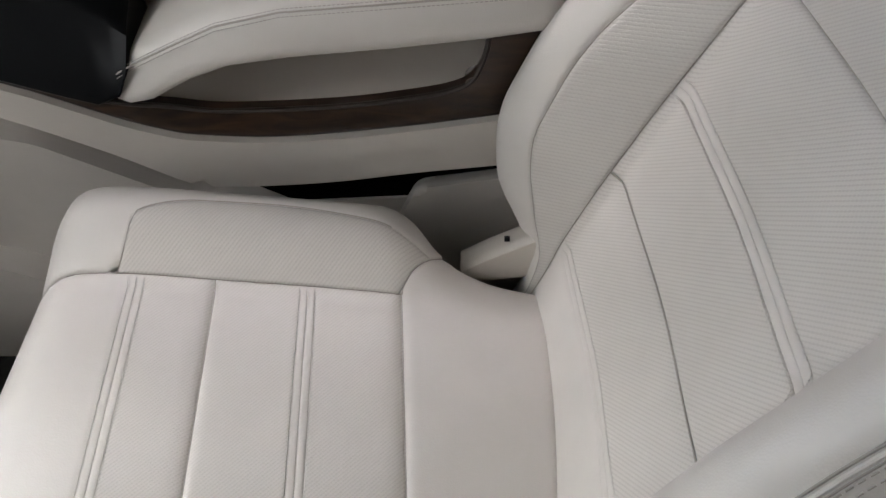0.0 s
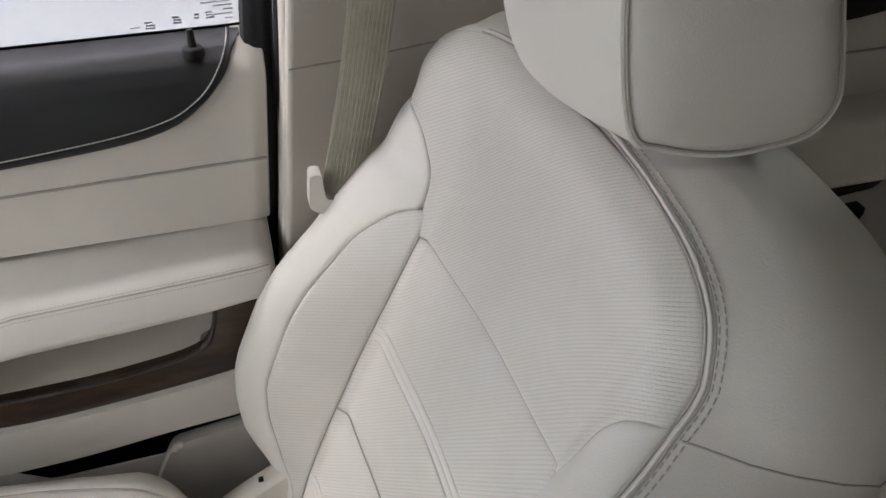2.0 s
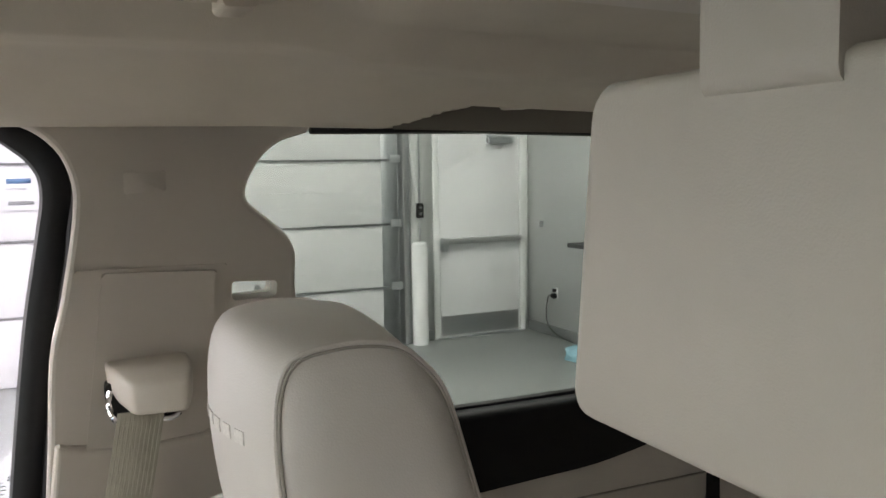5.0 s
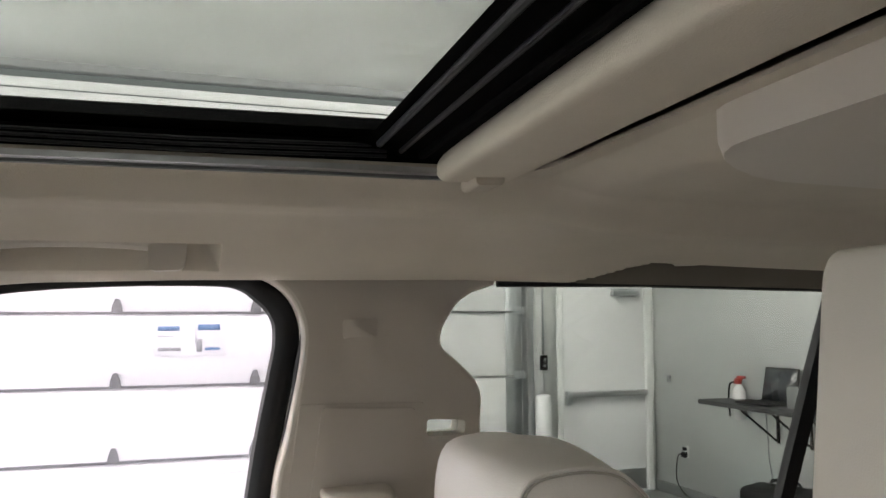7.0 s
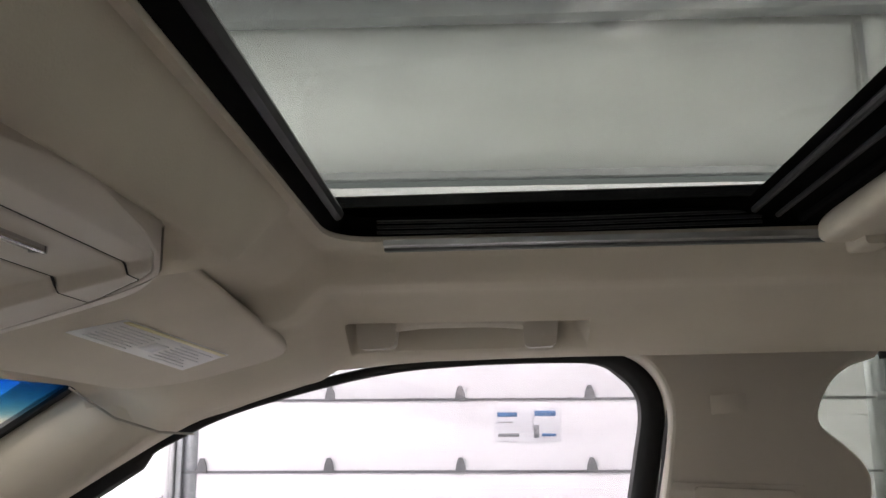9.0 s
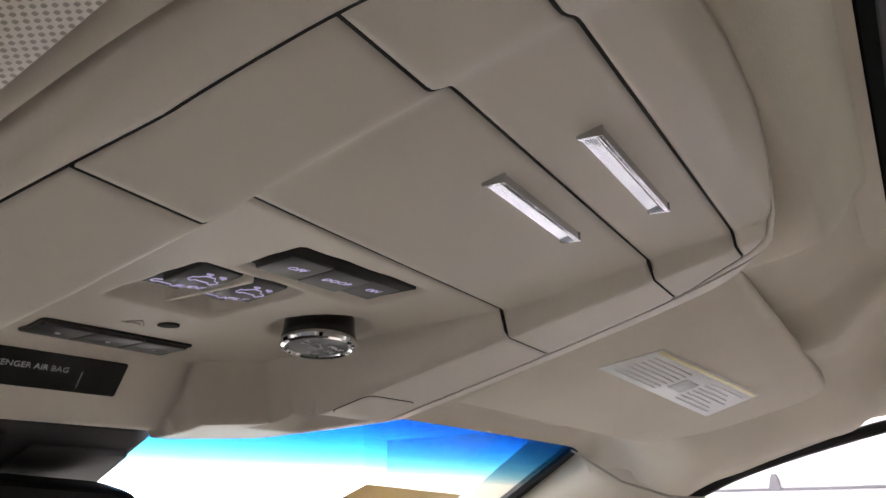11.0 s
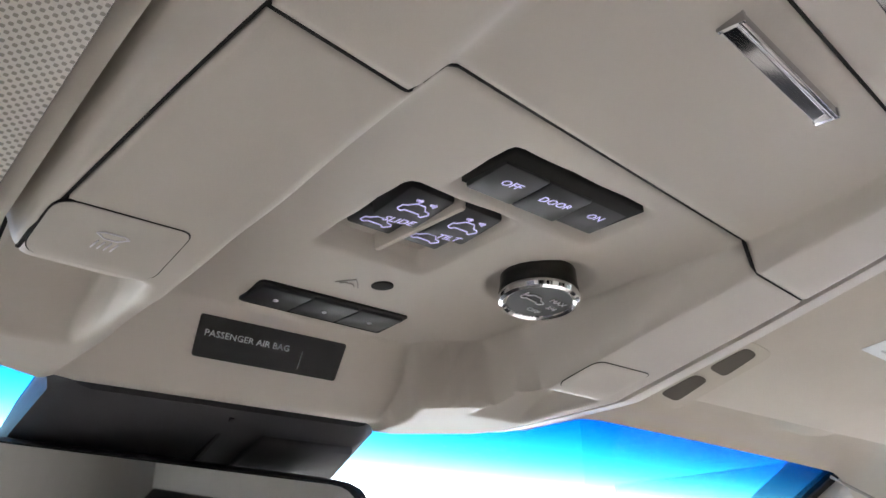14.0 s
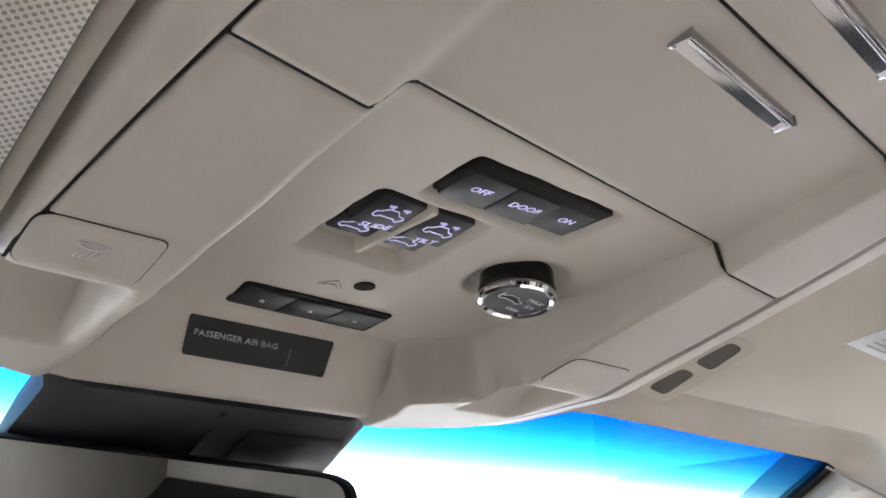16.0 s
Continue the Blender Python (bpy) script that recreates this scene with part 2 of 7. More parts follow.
def part(name, bm, mat, parent=None, label="", sharp=35):
    """Links a bmesh as one mesh object, shaded smooth but for edges sharper than the given degrees."""
    bmesh.ops.recalc_face_normals(bm, faces=bm.faces)
    for e in bm.edges:
        if len(e.link_faces) == 2 and e.calc_face_angle(0) > radians(sharp):
            e.smooth = False
    me = bpy.data.meshes.new(name)
    bm.to_mesh(me)
    bm.free()
    return finish(new(name, me), mat, parent, label)


def thing(name, label, category, at=(0, 0, 0), group="", kind=""):
    ob = new(name)
    ob.location = at
    ob.empty_display_size = 0.05
    return tagged(ob, label, category, group, kind)


def under(ob, parent):
    """Keep world coordinates in the mesh although the parent is moved."""
    ob.parent = parent
    ob.matrix_parent_inverse = Matrix.Translation(-Vector(parent.location))
    return ob


def put(name, bm, mat, owner, label="", sharp=35):
    """A part built in world coordinates under an Empty (or under another part)."""
    ob = part(name, bm, mat, None, label, sharp)
    if owner is not None:
        if owner.type == "EMPTY":
            under(ob, owner)
        else:
            ob.parent = owner
    return ob


def box(bm, lo, hi, bevel=0.0, seg=2, m=None):
    r = bmesh.ops.create_cube(bm, size=1.0)
    vs = r["verts"]
    c = [(a + b) / 2 for a, b in zip(lo, hi)]
    s = [b - a for a, b in zip(lo, hi)]
    for v in vs:
        v.co = Vector([c[i] + v.co[i] * s[i] for i in range(3)])
    if bevel:
        es = {e for v in vs for e in v.link_edges}
        r2 = bmesh.ops.bevel(bm, geom=list(es), offset=bevel, segments=seg, profile=0.5, affect="EDGES")
        vs = list({v for f in r2["faces"] for v in f.verts} | {v for v in vs if v.is_valid})
    if m is not None:
        for v in vs:
            v.co = m @ v.co
    return vs


def boxed(lo, hi, bevel=0.0, seg=2, m=None):
    bm = bmesh.new()
    box(bm, lo, hi, bevel, seg, m)
    return bm


def tube(bm, pts, r, n=8, closed=False, radii=None, flat=1.0, up=(0, 0, 1)):
    """Sweeps a round (or flattened) section along points."""
    pts = [Vector(p) for p in pts]
    rings = []
    k = len(pts)
    for i, p in enumerate(pts):
        a = pts[i - 1] if (i > 0 or closed) else pts[i]
        b = pts[(i + 1) % k] if (i < k - 1 or closed) else pts[i]
        t = (b - a).normalized()
        side = t.cross(Vector(up))
        if side.length < 1e-4:
            side = t.cross(Vector((1, 0, 0)))
        side.normalize()
        top = side.cross(t)
        rr = radii[i] if radii else r
        rings.append([bm.verts.new(p + rr * (math.cos(2 * math.pi * j / n) * side + flat * math.sin(2 * math.pi * j / n) * top)) for j in range(n)])
    for i in range(k if closed else k - 1):
        a, b = rings[i], rings[(i + 1) % k]
        for j in range(n):
            bm.faces.new((a[j], a[(j + 1) % n], b[(j + 1) % n], b[j]))
    if not closed:
        bm.faces.new(rings[0][::-1])
        bm.faces.new(rings[-1])


def tubed(pts, r, n=8, closed=False, radii=None, flat=1.0, up=(0, 0, 1)):
    bm = bmesh.new()
    tube(bm, pts, r, n, closed, radii, flat, up)
    return bm


def loft(rings, closed_ring=True, caps=True):
    """Joins rings of equal length to one skin."""
    bm = bmesh.new()
    vs = [[bm.verts.new(p) for p in ring] for ring in rings]
    n = len(rings[0])
    for a, b in zip(vs, vs[1:]):
        for j in range(n if closed_ring else n - 1):
            bm.faces.new((a[j], a[(j + 1) % n], b[(j + 1) % n], b[j]))
    if caps and closed_ring:
        bm.faces.new(vs[0][::-1])
        bm.faces.new(vs[-1])
    return bm


def prism(poly, axis, lo, hi, bevel=0.0, seg=2):
    """Extrudes a polygon of 2D points along an axis; the points name the two other axes in order."""
    bm = bmesh.new()
    def p3(p, h):
        q = list(p)
        q.insert("xyz".index(axis), h)
        return q
    a = [bm.verts.new(p3(p, lo)) for p in poly]
    b = [bm.verts.new(p3(p, hi)) for p in poly]
    n = len(poly)
    for j in range(n):
        bm.faces.new((a[j], a[(j + 1) % n], b[(j + 1) % n], b[j]))
    bm.faces.new(a[::-1])
    bm.faces.new(b)
    if bevel:
        es = [e for e in bm.edges if len(e.link_faces) == 2 and any(len(f.verts) > 4 or n == 4 for f in e.link_faces) and (e.verts[0].co["xyz".index(axis)] == e.verts[1].co["xyz".index(axis)])]
        bmesh.ops.bevel(bm, geom=es, offset=bevel, segments=seg, profile=0.5, affect="EDGES")
    return bm


def rounded(pts, r, seg=5):
    """A polygon with each corner rounded by r (or by its own third number)."""
    out = []
    n = len(pts)
    for i in range(n):
        p = Vector(pts[i][:2])
        rr = pts[i][2] if len(pts[i]) > 2 else r
        a, b = Vector(pts[i - 1][:2]), Vector(pts[(i + 1) % n][:2])
        da, db = (a - p), (b - p)
        k = min(rr, da.length * 0.49, db.length * 0.49)
        p0, p1 = p + da.normalized() * k, p + db.normalized() * k
        for j in range(seg + 1):
            t = j / seg
            out.append(tuple((1 - t) ** 2 * p0 + 2 * t * (1 - t) * p + t * t * p1))
    return out


def smooth(pts, per=8, closed=False):
    """Catmull-Rom through points."""
    pts = [Vector(p) for p in pts]
    n = len(pts)
    out = []
    for i in range(n if closed else n - 1):
        p0 = pts[(i - 1) % n] if (i > 0 or closed) else 2 * pts[0] - pts[1]
        p1, p2 = pts[i], pts[(i + 1) % n]
        p3 = pts[(i + 2) % n] if (i < n - 2 or closed) else 2 * pts[-1] - pts[-2]
        for j in range(per):
            t = j / per
            out.append(0.5 * (2 * p1 + (p2 - p0) * t + (2 * p0 - 5 * p1 + 4 * p2 - p3) * t * t + (3 * p1 - p0 - 3 * p2 + p3) * t ** 3))
    if not closed:
        out.append(pts[-1])
    return out


def ease(x, a, b):
    t = min(max((x - a) / (b - a), 0.0), 1.0)
    return t * t * (3 - 2 * t)


def lerp_table(x, table):
    """Piecewise-linear value of x in rows (x, value)."""
    if x <= table[0][0]:
        return table[0][1]
    for (a, va), (b, vb) in zip(table, table[1:]):
        if x <= b:
            t = (x - a) / (b - a)
            t = t * t * (3 - 2 * t) * 0.5 + t * 0.5
            return va + (vb - va) * t
    return table[-1][1]


def spline_table(x, table):
    """Smooth, overshoot-free value of x in rows (x, value)."""
    n = len(table)
    if x <= table[0][0]:
        return table[0][1]
    if x >= table[-1][0]:
        return table[-1][1]
    i = max(j for j in range(n - 1) if table[j][0] <= x)
    def slope(j):
        return (table[j + 1][1] - table[j][1]) / (table[j + 1][0] - table[j][0])
    def tangent(j):
        if j == 0:
            return slope(0)
        if j == n - 1:
            return slope(n - 2)
        a, b = slope(j - 1), slope(j)
        return 0.0 if a * b <= 0 else 2 * a * b / (a + b)
    (a, va), (b, vb) = table[i], table[i + 1]
    h = b - a
    t = (x - a) / h
    return va * (1 + 2 * t) * (1 - t) ** 2 + tangent(i) * h * t * (1 - t) ** 2 + vb * t * t * (3 - 2 * t) + tangent(i + 1) * h * t * t * (t - 1)


def surface_normal(f, u, v, e=1e-3):
    du = (f(u + e, v) - f(u - e, v))
    dv = (f(u, v + e) - f(u, v - e))
    n = du.cross(dv)
    return n.normalized() if n.length > 1e-12 else Vector((0, 0, 1))


def panel(name, f, u0, u1, v0, v1, mat, owner, nu=24, nv=24, dip=0.004, roll=0.012, puff=0.0, edges=(1, 1, 1, 1), thick=0.012, sign=1.0, label=""):
    """An upholstery panel on the surface f(u, v): its edges roll down into the seams. v0, v1 may depend on u."""
    bm = bmesh.new()
    uvl = bm.loops.layers.uv.new("UVMap")
    lo = v0 if callable(v0) else (lambda u: v0)
    hi = v1 if callable(v1) else (lambda u: v1)
    grid, under_grid, coords = [], [], []
    def spread(i, n):
        t = i / n
        return 0.5 - 0.5 * math.cos(math.pi * t) if n > 6 else t
    for i in range(nu + 1):
        u = u0 + (u1 - u0) * spread(i, nu)
        row, low, crow = [], [], []
        for j in range(nv + 1):
            v = lo(u) + (hi(u) - lo(u)) * spread(j, nv)
            p = f(u, v)
            n = surface_normal(f, u, v) * -sign
            mid = f((u0 + u1) / 2, v)
            du = min((p - f(u0, v)).length if edges[0] else 9, (p - f(u1, v)).length if edges[1] else 9)
            dv = min((p - f(u, lo(u))).length if edges[2] else 9, (p - f(u, hi(u))).length if edges[3] else 9)
            d = min(du, dv)
            if callable(dip):
                h = -dip(((p - f(u0, v)).length, (p - f(u1, v)).length, (p - f(u, lo(u))).length, (p - f(u, hi(u))).length))
            else:
                k = max(0.0, 1 - d / roll)
                h = -dip * (1 - math.sqrt(max(0.0, 1 - k * k)))
            if puff:
                h += puff * (1 - math.exp(-min(d, 0.2) / (2.5 * roll)))
            q = p + n * h
            row.append(bm.verts.new(q))
            low.append(bm.verts.new(p - n * thick))
            crow.append(((v if abs(hi(u) - lo(u)) < 3 else v), u))
        grid.append(row)
        under_grid.append(low)
        coords.append(crow)
    bm.verts.ensure_lookup_table()
    where = {}
    for i in range(nu + 1):
        for j in range(nv + 1):
            where[grid[i][j]] = coords[i][j]
    for i in range(nu):
        for j in range(nv):
            fa = bm.faces.new((grid[i][j], grid[i + 1][j], grid[i + 1][j + 1], grid[i][j + 1]))
            for lp in fa.loops:
                lp[uvl].uv = where[lp.vert]
    def rim(a, b, c, d):
        bm.faces.new((a, b, c, d))
    for i in range(nu):
        rim(grid[i][0], under_grid[i][0], under_grid[i + 1][0], grid[i + 1][0])
        rim(grid[i + 1][nv], under_grid[i + 1][nv], under_grid[i][nv], grid[i][nv])
    for j in range(nv):
        rim(grid[0][j + 1], under_grid[0][j + 1], under_grid[0][j], grid[0][j])
        rim(grid[nu][j], under_grid[nu][j], under_grid[nu][j + 1], grid[nu][j + 1])
    return put(name, bm, mat, owner, label, sharp=60)


def falls(*edges):
    """Depth and reach of the fall into the seam at each of a panel's four edges."""
    def dip(dist):
        h = 0.0
        for d, (depth, reach) in zip(dist, edges):
            k = max(0.0, 1 - d / reach)
            h = max(h, depth * (1 - math.sqrt(max(0.0, 1 - k * k))))
        return h
    return dip


SIDE, SEAM, BAND = (0.0045, 0.011), (0.0065, 0.020), (0.0010, 0.004)


def on_surface(f, path, lift=0.0, sign=1.0):
    return [f(u, v) - surface_normal(f, u, v) * (sign * lift) for u, v in path]


def stitches(name, pts, owner, mat, length=0.0045, gap=0.0025, r=0.0006, label=""):
    """A row of thread stitches along a line of points."""
    bm = bmesh.new()
    pts = [Vector(p) for p in pts]
    run, total = [0.0], 0.0
    for a, b in zip(pts, pts[1:]):
        total += (b - a).length
        run.append(total)
    def at(s):
        for i in range(len(pts) - 1):
            if run[i + 1] >= s:
                t = (s - run[i]) / max(run[i + 1] - run[i], 1e-9)
                return pts[i].lerp(pts[i + 1], t)
        return pts[-1]
    s = 0.0
    while s + length < total:
        tube(bm, [at(s), at(s + length / 2), at(s + length)], r, n=5)
        s += length + gap
    return put(name, bm, mat, owner, label)


def text(body, size, m, mat, owner, name="legend", align="CENTER"):
    cu = bpy.data.curves.new(name, "FONT")
    cu.body, cu.size, cu.align_x, cu.align_y, cu.extrude = body, size, align, "CENTER", 0.0001
    cu.resolution_u = 2
    ob = bpy.data.objects.new(name, cu)
    scene.collection.objects.link(ob)
    bpy.context.view_layer.update()
    me = bpy.data.meshes.new_from_object(ob)
    bpy.data.objects.remove(ob)
    me.materials.clear()
    me.transform(m)
    o = new(name, me)
    me.materials.append(mat)
    if owner is not None:
        if owner.type == "EMPTY":
            under(o, owner)
        else:
            o.parent = owner
    return o


# ---- the car's cabin: x runs to the rear, y to the passenger's door, z up ----
YC = 0.055


GRABS = [(0.163, 0.396, 0.668, 0.718, 0.060)]


def rear_arch(x):
    """The inner edge of the hollow over the rear door."""
    return 0.662 + 0.070 * (1 - ease(x, 0.80, 0.92)) ** 2


def liner_z(x, y):
    a = abs(y - YC)
    side = spline_table(a, [(0.0, 1.905), (0.395, 1.9035), (0.425, 1.9025), (0.440, 1.897), (0.456, 1.882), (0.468, 1.8755), (0.49, 1.8745), (0.53, 1.8765), (0.575, 1.868), (0.62, 1.850), (0.68, 1.828), (0.75, 1.806)])
    drop = spline_table(x, [(-0.25, 0.120), (-0.232, 0.110), (-0.20, 0.096), (-0.15, 0.085), (-0.05, 0.066), (0.07, 0.038), (0.12, 0.030), (0.165, 0.0), (0.66, 0.0), (0.74, 0.012), (2.6, 0.05)])
    centre = spline_table(x, [(-0.25, 0.098), (-0.15, 0.088), (0.0, 0.070), (0.10, 0.060), (0.145, 0.053), (0.155, 0.043), (0.164, 0.022), (0.172, 0.0), (0.66, 0.0), (0.74, 0.012), (2.6, 0.05)])
    drop *= 1 - 0.45 * ease(a, 0.42, 0.62) * ease(-x, 0.06, 0.18)
    z = side - drop - (centre - drop) * (1 - ease(a, 0.19, 0.30))
    pocket = (1 - ease(a, 0.135, 0.165)) * (1 - ease(x, 0.125, 0.150))
    z += max(0.0, (1.8162 + 0.20 * (x - 0.02) if x > 0.02 else 1.815 + 0.06 * x) + 0.024 - z) * pocket
    for x0, x1, y0, y1, dep in GRABS:
        z += dep * ease(x, x0 - 0.006, x0 + 0.006) * (1 - ease(x, x1 - 0.006, x1 + 0.006)) * ease(y, y0 - 0.003, y0 + 0.003) * (1 - ease(y, y1 - 0.004, y1 + 0.006))
    rim = lerp_table(x, [(-0.25, 1.672), (-0.14, 1.728), (-0.044, 1.768), (0.05, 1.792), (0.122, 1.809), (0.25, 1.819), (0.40, 1.823), (0.75, 1.826), (2.6, 1.80)])
    if x < -0.1:
        lip = 1.744 + 0.60 * (x + 0.30) - 0.010 * ((y - YC) / 0.7) ** 2
        z = min(z, lip)
        z += (lip - z) * ease(-x, 0.14, 0.195) * (1 - ease(a, 0.63, 0.69))
    out = 0.60 + 0.07 * ease(-x, 0.02, 0.18)
    arch = rear_arch(x)
    rear = 0.055 * ease(x, 0.815, 0.86) * (1 - ease(x, 1.27, 1.30)) * ease(y, arch - 0.004, arch + 0.004) * (1 - ease(y, 0.752, 0.762))
    return z + (rim - z) * ease(a, out, 0.745) + rear


def roof_skew(x, y):
    """The sunroof's front edge and what lies round it run a little askew."""
    return x - 0.07 * (y - 0.2) * ease(x, 0.05, 0.15) * (1 - ease(x, 0.25, 0.5))


def sheet(xs, ys, zf, hole=None, thick=0.02):
    """A sheet over a grid of x and y, solid, with an open rectangle."""
    bm = bmesh.new()
    def place(x, y, up):
        x = x + 0.023 * ease(abs(y - YC), 0.20, 0.27) * ease(-x, 0.12, 0.232)
        return (roof_skew(x, y), y, zf(x, y) + up)
    top = [[bm.verts.new(place(x, y, thick)) for y in ys] for x in xs]
    low = [[bm.verts.new(place(x, y, 0)) for y in ys] for x in xs]
    def open_cell(i, j):
        return hole and hole[0] - 1e-6 <= xs[i] and xs[i + 1] <= hole[1] + 1e-6 and hole[2] - 1e-6 <= ys[j] and ys[j + 1] <= hole[3] + 1e-6
    nx, ny = len(xs) - 1, len(ys) - 1
    for i in range(nx):
        for j in range(ny):
            if open_cell(i, j):
                continue
            bm.faces.new((low[i][j], low[i][j + 1], low[i + 1][j + 1], low[i + 1][j]))
            bm.faces.new((top[i][j], top[i + 1][j], top[i + 1][j + 1], top[i][j + 1]))
            for (a, b, c, d) in ((i - 1, j, (i, j), (i, j + 1)), (i + 1, j, (i + 1, j), (i + 1, j + 1)), (i, j - 1, (i, j), (i + 1, j)), (i, j + 1, (i, j + 1), (i + 1, j + 1))):
                if not (0 <= a < nx and 0 <= b < ny) or open_cell(a, b):
                    bm.faces.new((low[c[0]][c[1]], low[d[0]][d[1]], top[d[0]][d[1]], top[c[0]][c[1]]))
    return bm


def steps(*stops):
    """Numbers from stop to stop: (value, count to the next)."""
    out = []
    for (a, n), (b, _) in zip(stops, stops[1:]):
        out += [a + (b - a) * i / n for i in range(n)]
    return out + [stops[-1][0]]


HOLE = (0.174, 0.655, 2 * YC - 0.452, 0.452)
xs = steps((-0.232, 20), (0.07, 12), (0.145, 14), (HOLE[0], 50), (HOLE[1], 14), (0.80, 60), (1.30, 50), (2.6, 1))
ys = steps((-0.69, 14), (HOLE[2], 40), (HOLE[3], 90), (0.80, 1))
headliner = tagged(put("ceiling", sheet(xs, ys, liner_z, HOLE), M_LINER, None), "beige woven cloth headliner with a sunroof opening", "headliner", kind="structure")
tagged(put("roof", sheet(xs, steps((-0.75, 10), (HOLE[2], 6), (HOLE[3], 10), (0.86, 1)), lambda x, y: liner_z(x, y) + 0.030 + 0.02 * (abs(y - YC) > 0.5), HOLE, 0.01), M_BLACK, None), "car roof skin over the headliner", "roof", kind="structure")
car_floor = tagged(put("car_floor", boxed((-1.0, -0.75, 0.50), (2.6, 0.86, 0.56), 0.01), M_CARPET, None), "dark carpeted cabin floor", "floor", kind="structure")

# driver's side and rear close the cabin behind the camera
tagged(put("wall_driver_side", boxed((-0.35, -0.80, 0.50), (2.6, -0.75, 1.40), 0.01), M_TRIM, None), "beige lower door trim along the driver's side", "wall", kind="structure")
for x0, x1 in ((0.45, 0.68), (1.35, 1.55), (2.4, 2.6)):
    tagged(put("driver_side_pillar", boxed((x0, -0.80, 1.40), (x1, -0.74, 1.86), 0.015), M_PLASTIC, None), "beige pillar trim on the driver's side", "pillar", kind="structure")
# unseen dark panes added to keep light out of the rear cabin
for x0, x1, mt, nm in ((0.66, 1.37, M_DARKGLASS, "driver_rear_window"), (1.53, 2.42, M_DARKGLASS, "driver_quarter_window")):
    pane = tagged(put(nm, boxed((x0, -0.785, 1.40), (x1, -0.78, 1.86)), mt, None), "unseen dark pane added to cut light from the driver's side", "window", kind="structure")
pane = tagged(put("tailgate_window", boxed((2.60, -0.75, 1.33), (2.605, 0.86, 1.88)), M_DARKGLASS, None), "unseen dark pane added to cut light from the tailgate", "window", kind="structure")
pane = tagged(put("quarter_window", boxed((1.70, 0.86, 1.40), (2.60, 0.865, 1.86)), M_DARKGLASS, None), "unseen dark pane added to cut light beside the cargo area", "window", kind="structure")
# out of view; added so its tint weakens light from the driver's side
pane = tagged(put("driver_window", boxed((-0.60, -0.785, 1.40), (0.46, -0.78, 1.86)), M_GLASS, None), "unseen clear pane added to dim light from the driver's side", "window", kind="structure")
tagged(put("wall_tailgate", boxed((2.6, -0.80, 0.50), (2.66, 0.86, 1.35), 0.01), M_TRIM, None), "beige tailgate trim closing the cabin", "wall", kind="structure")
tagged(put("wall_dashboard", boxed((-1.0, -0.75, 0.50), (-0.62, 0.86, 1.22), 0.06, 3), M_BLACK, None), "dark dashboard below the windshield", "dashboard", kind="structure")

# ---- passenger seat ----
SY = 0.46
seat = thing("passenger_seat", "cream leather passenger seat with perforated inserts and stitched seams", "car seat", (0.2, SY, 0.56))
O_BACK, U_BACK, N_BACK = Vector((0.391, 0, 0.938)), Vector((0.41, 0, 0.912)).normalized(), Vector((-0.912, 0, 0.41)).normalized()
CONTOUR = [(-0.085, -0.190), (-0.04, -0.196), (0.0, -0.206), (0.06, -0.234), (0.13, -0.252), (0.25, -0.250), (0.38, -0.230), (0.445, -0.213), (0.482, -0.200), (0.51, -0.190), (0.54, -0.166), (0.557, -0.127), (0.5645, -0.071), (0.568, -0.01), (0.570, 0.06), (0.5685, 0.15), (0.560, 0.205), (0.538, 0.238), (0.51, 0.250), (0.478, 0.246), (0.45, 0.257), (0.36, 0.263), (0.22, 0.267), (0.10, 0.274), (0.03, 0.248), (-0.03, 0.210), (-0.085, 0.185)]
C_IN = [(s, -v) for s, v in CONTOUR[:15]]
C_OUT = [(s, v) for s, v in reversed(CONTOUR[14:])]


def v_in(s):
    return spline_table(s, C_IN)


def v_out(s):
    return spline_table(s, C_OUT)


def bolster_rise(s):
    return spline_table(s, [(-0.09, 0.0), (0.0, 0.030), (0.05, 0.066), (0.136, 0.088), (0.25, 0.090), (0.386, 0.060), (0.458, 0.026), (0.51, 0.0)])


EDGE = np.array([(p[0], p[1]) for p in smooth([(s, v, 0) for s, v in CONTOUR], 26)])[16:-16]


def front(s, v):
    """The backrest's front in true coordinates: s up along it, v across."""
    a = abs(v)
    edge = float(np.min(np.hypot(EDGE[:, 0] - s, EDGE[:, 1] - v)))
    inside = -v_in(s) < v < v_out(s) and s < 0.576
    t = min(max((a - 0.149) / 0.088, 0.0), 1.0)
    roll = 0.35 * ease(a, 0.135, 0.232) + 0.65 * math.sin(t * math.pi / 2)
    rise = bolster_rise(s)
    if v > 0:
        rise = max(rise * (1 + 0.2 * (1 - ease(s, 0.2, 0.32))), 0.046 * ease(s, 0.2, 0.3))
        roll *= 1 - ease(s, 0.40, 0.46) + ease(s, 0.40, 0.46) * ease(a, 0.12, 0.25) / max(roll, 0.01)
    d = rise * roll - 0.006 * (1 - ease(a, 0.0, 0.15))
    d -= 0.017 * max(0.0, 1 - edge / 0.040) ** 2 if inside else 0.017 + 0.9 * edge
    p = O_BACK + U_BACK * s + N_BACK * d
    return Vector((p.x, SY + v, p.z))


def skew(s, v):
    return s + 0.09 * (0.155 - v) * (1 - ease(s, 0.40, 0.56))


def back_f(s, v):
    return front(skew(s, v), v)


def p_in(s):
    v = 0.2
    for _ in range(12):
        v = 0.5 * v + 0.5 * v_in(skew(s, -v))
    return v


def p_out(s):
    v = 0.2
    for _ in range(12):
        v = 0.5 * v + 0.5 * v_out(skew(s, v))
    return v


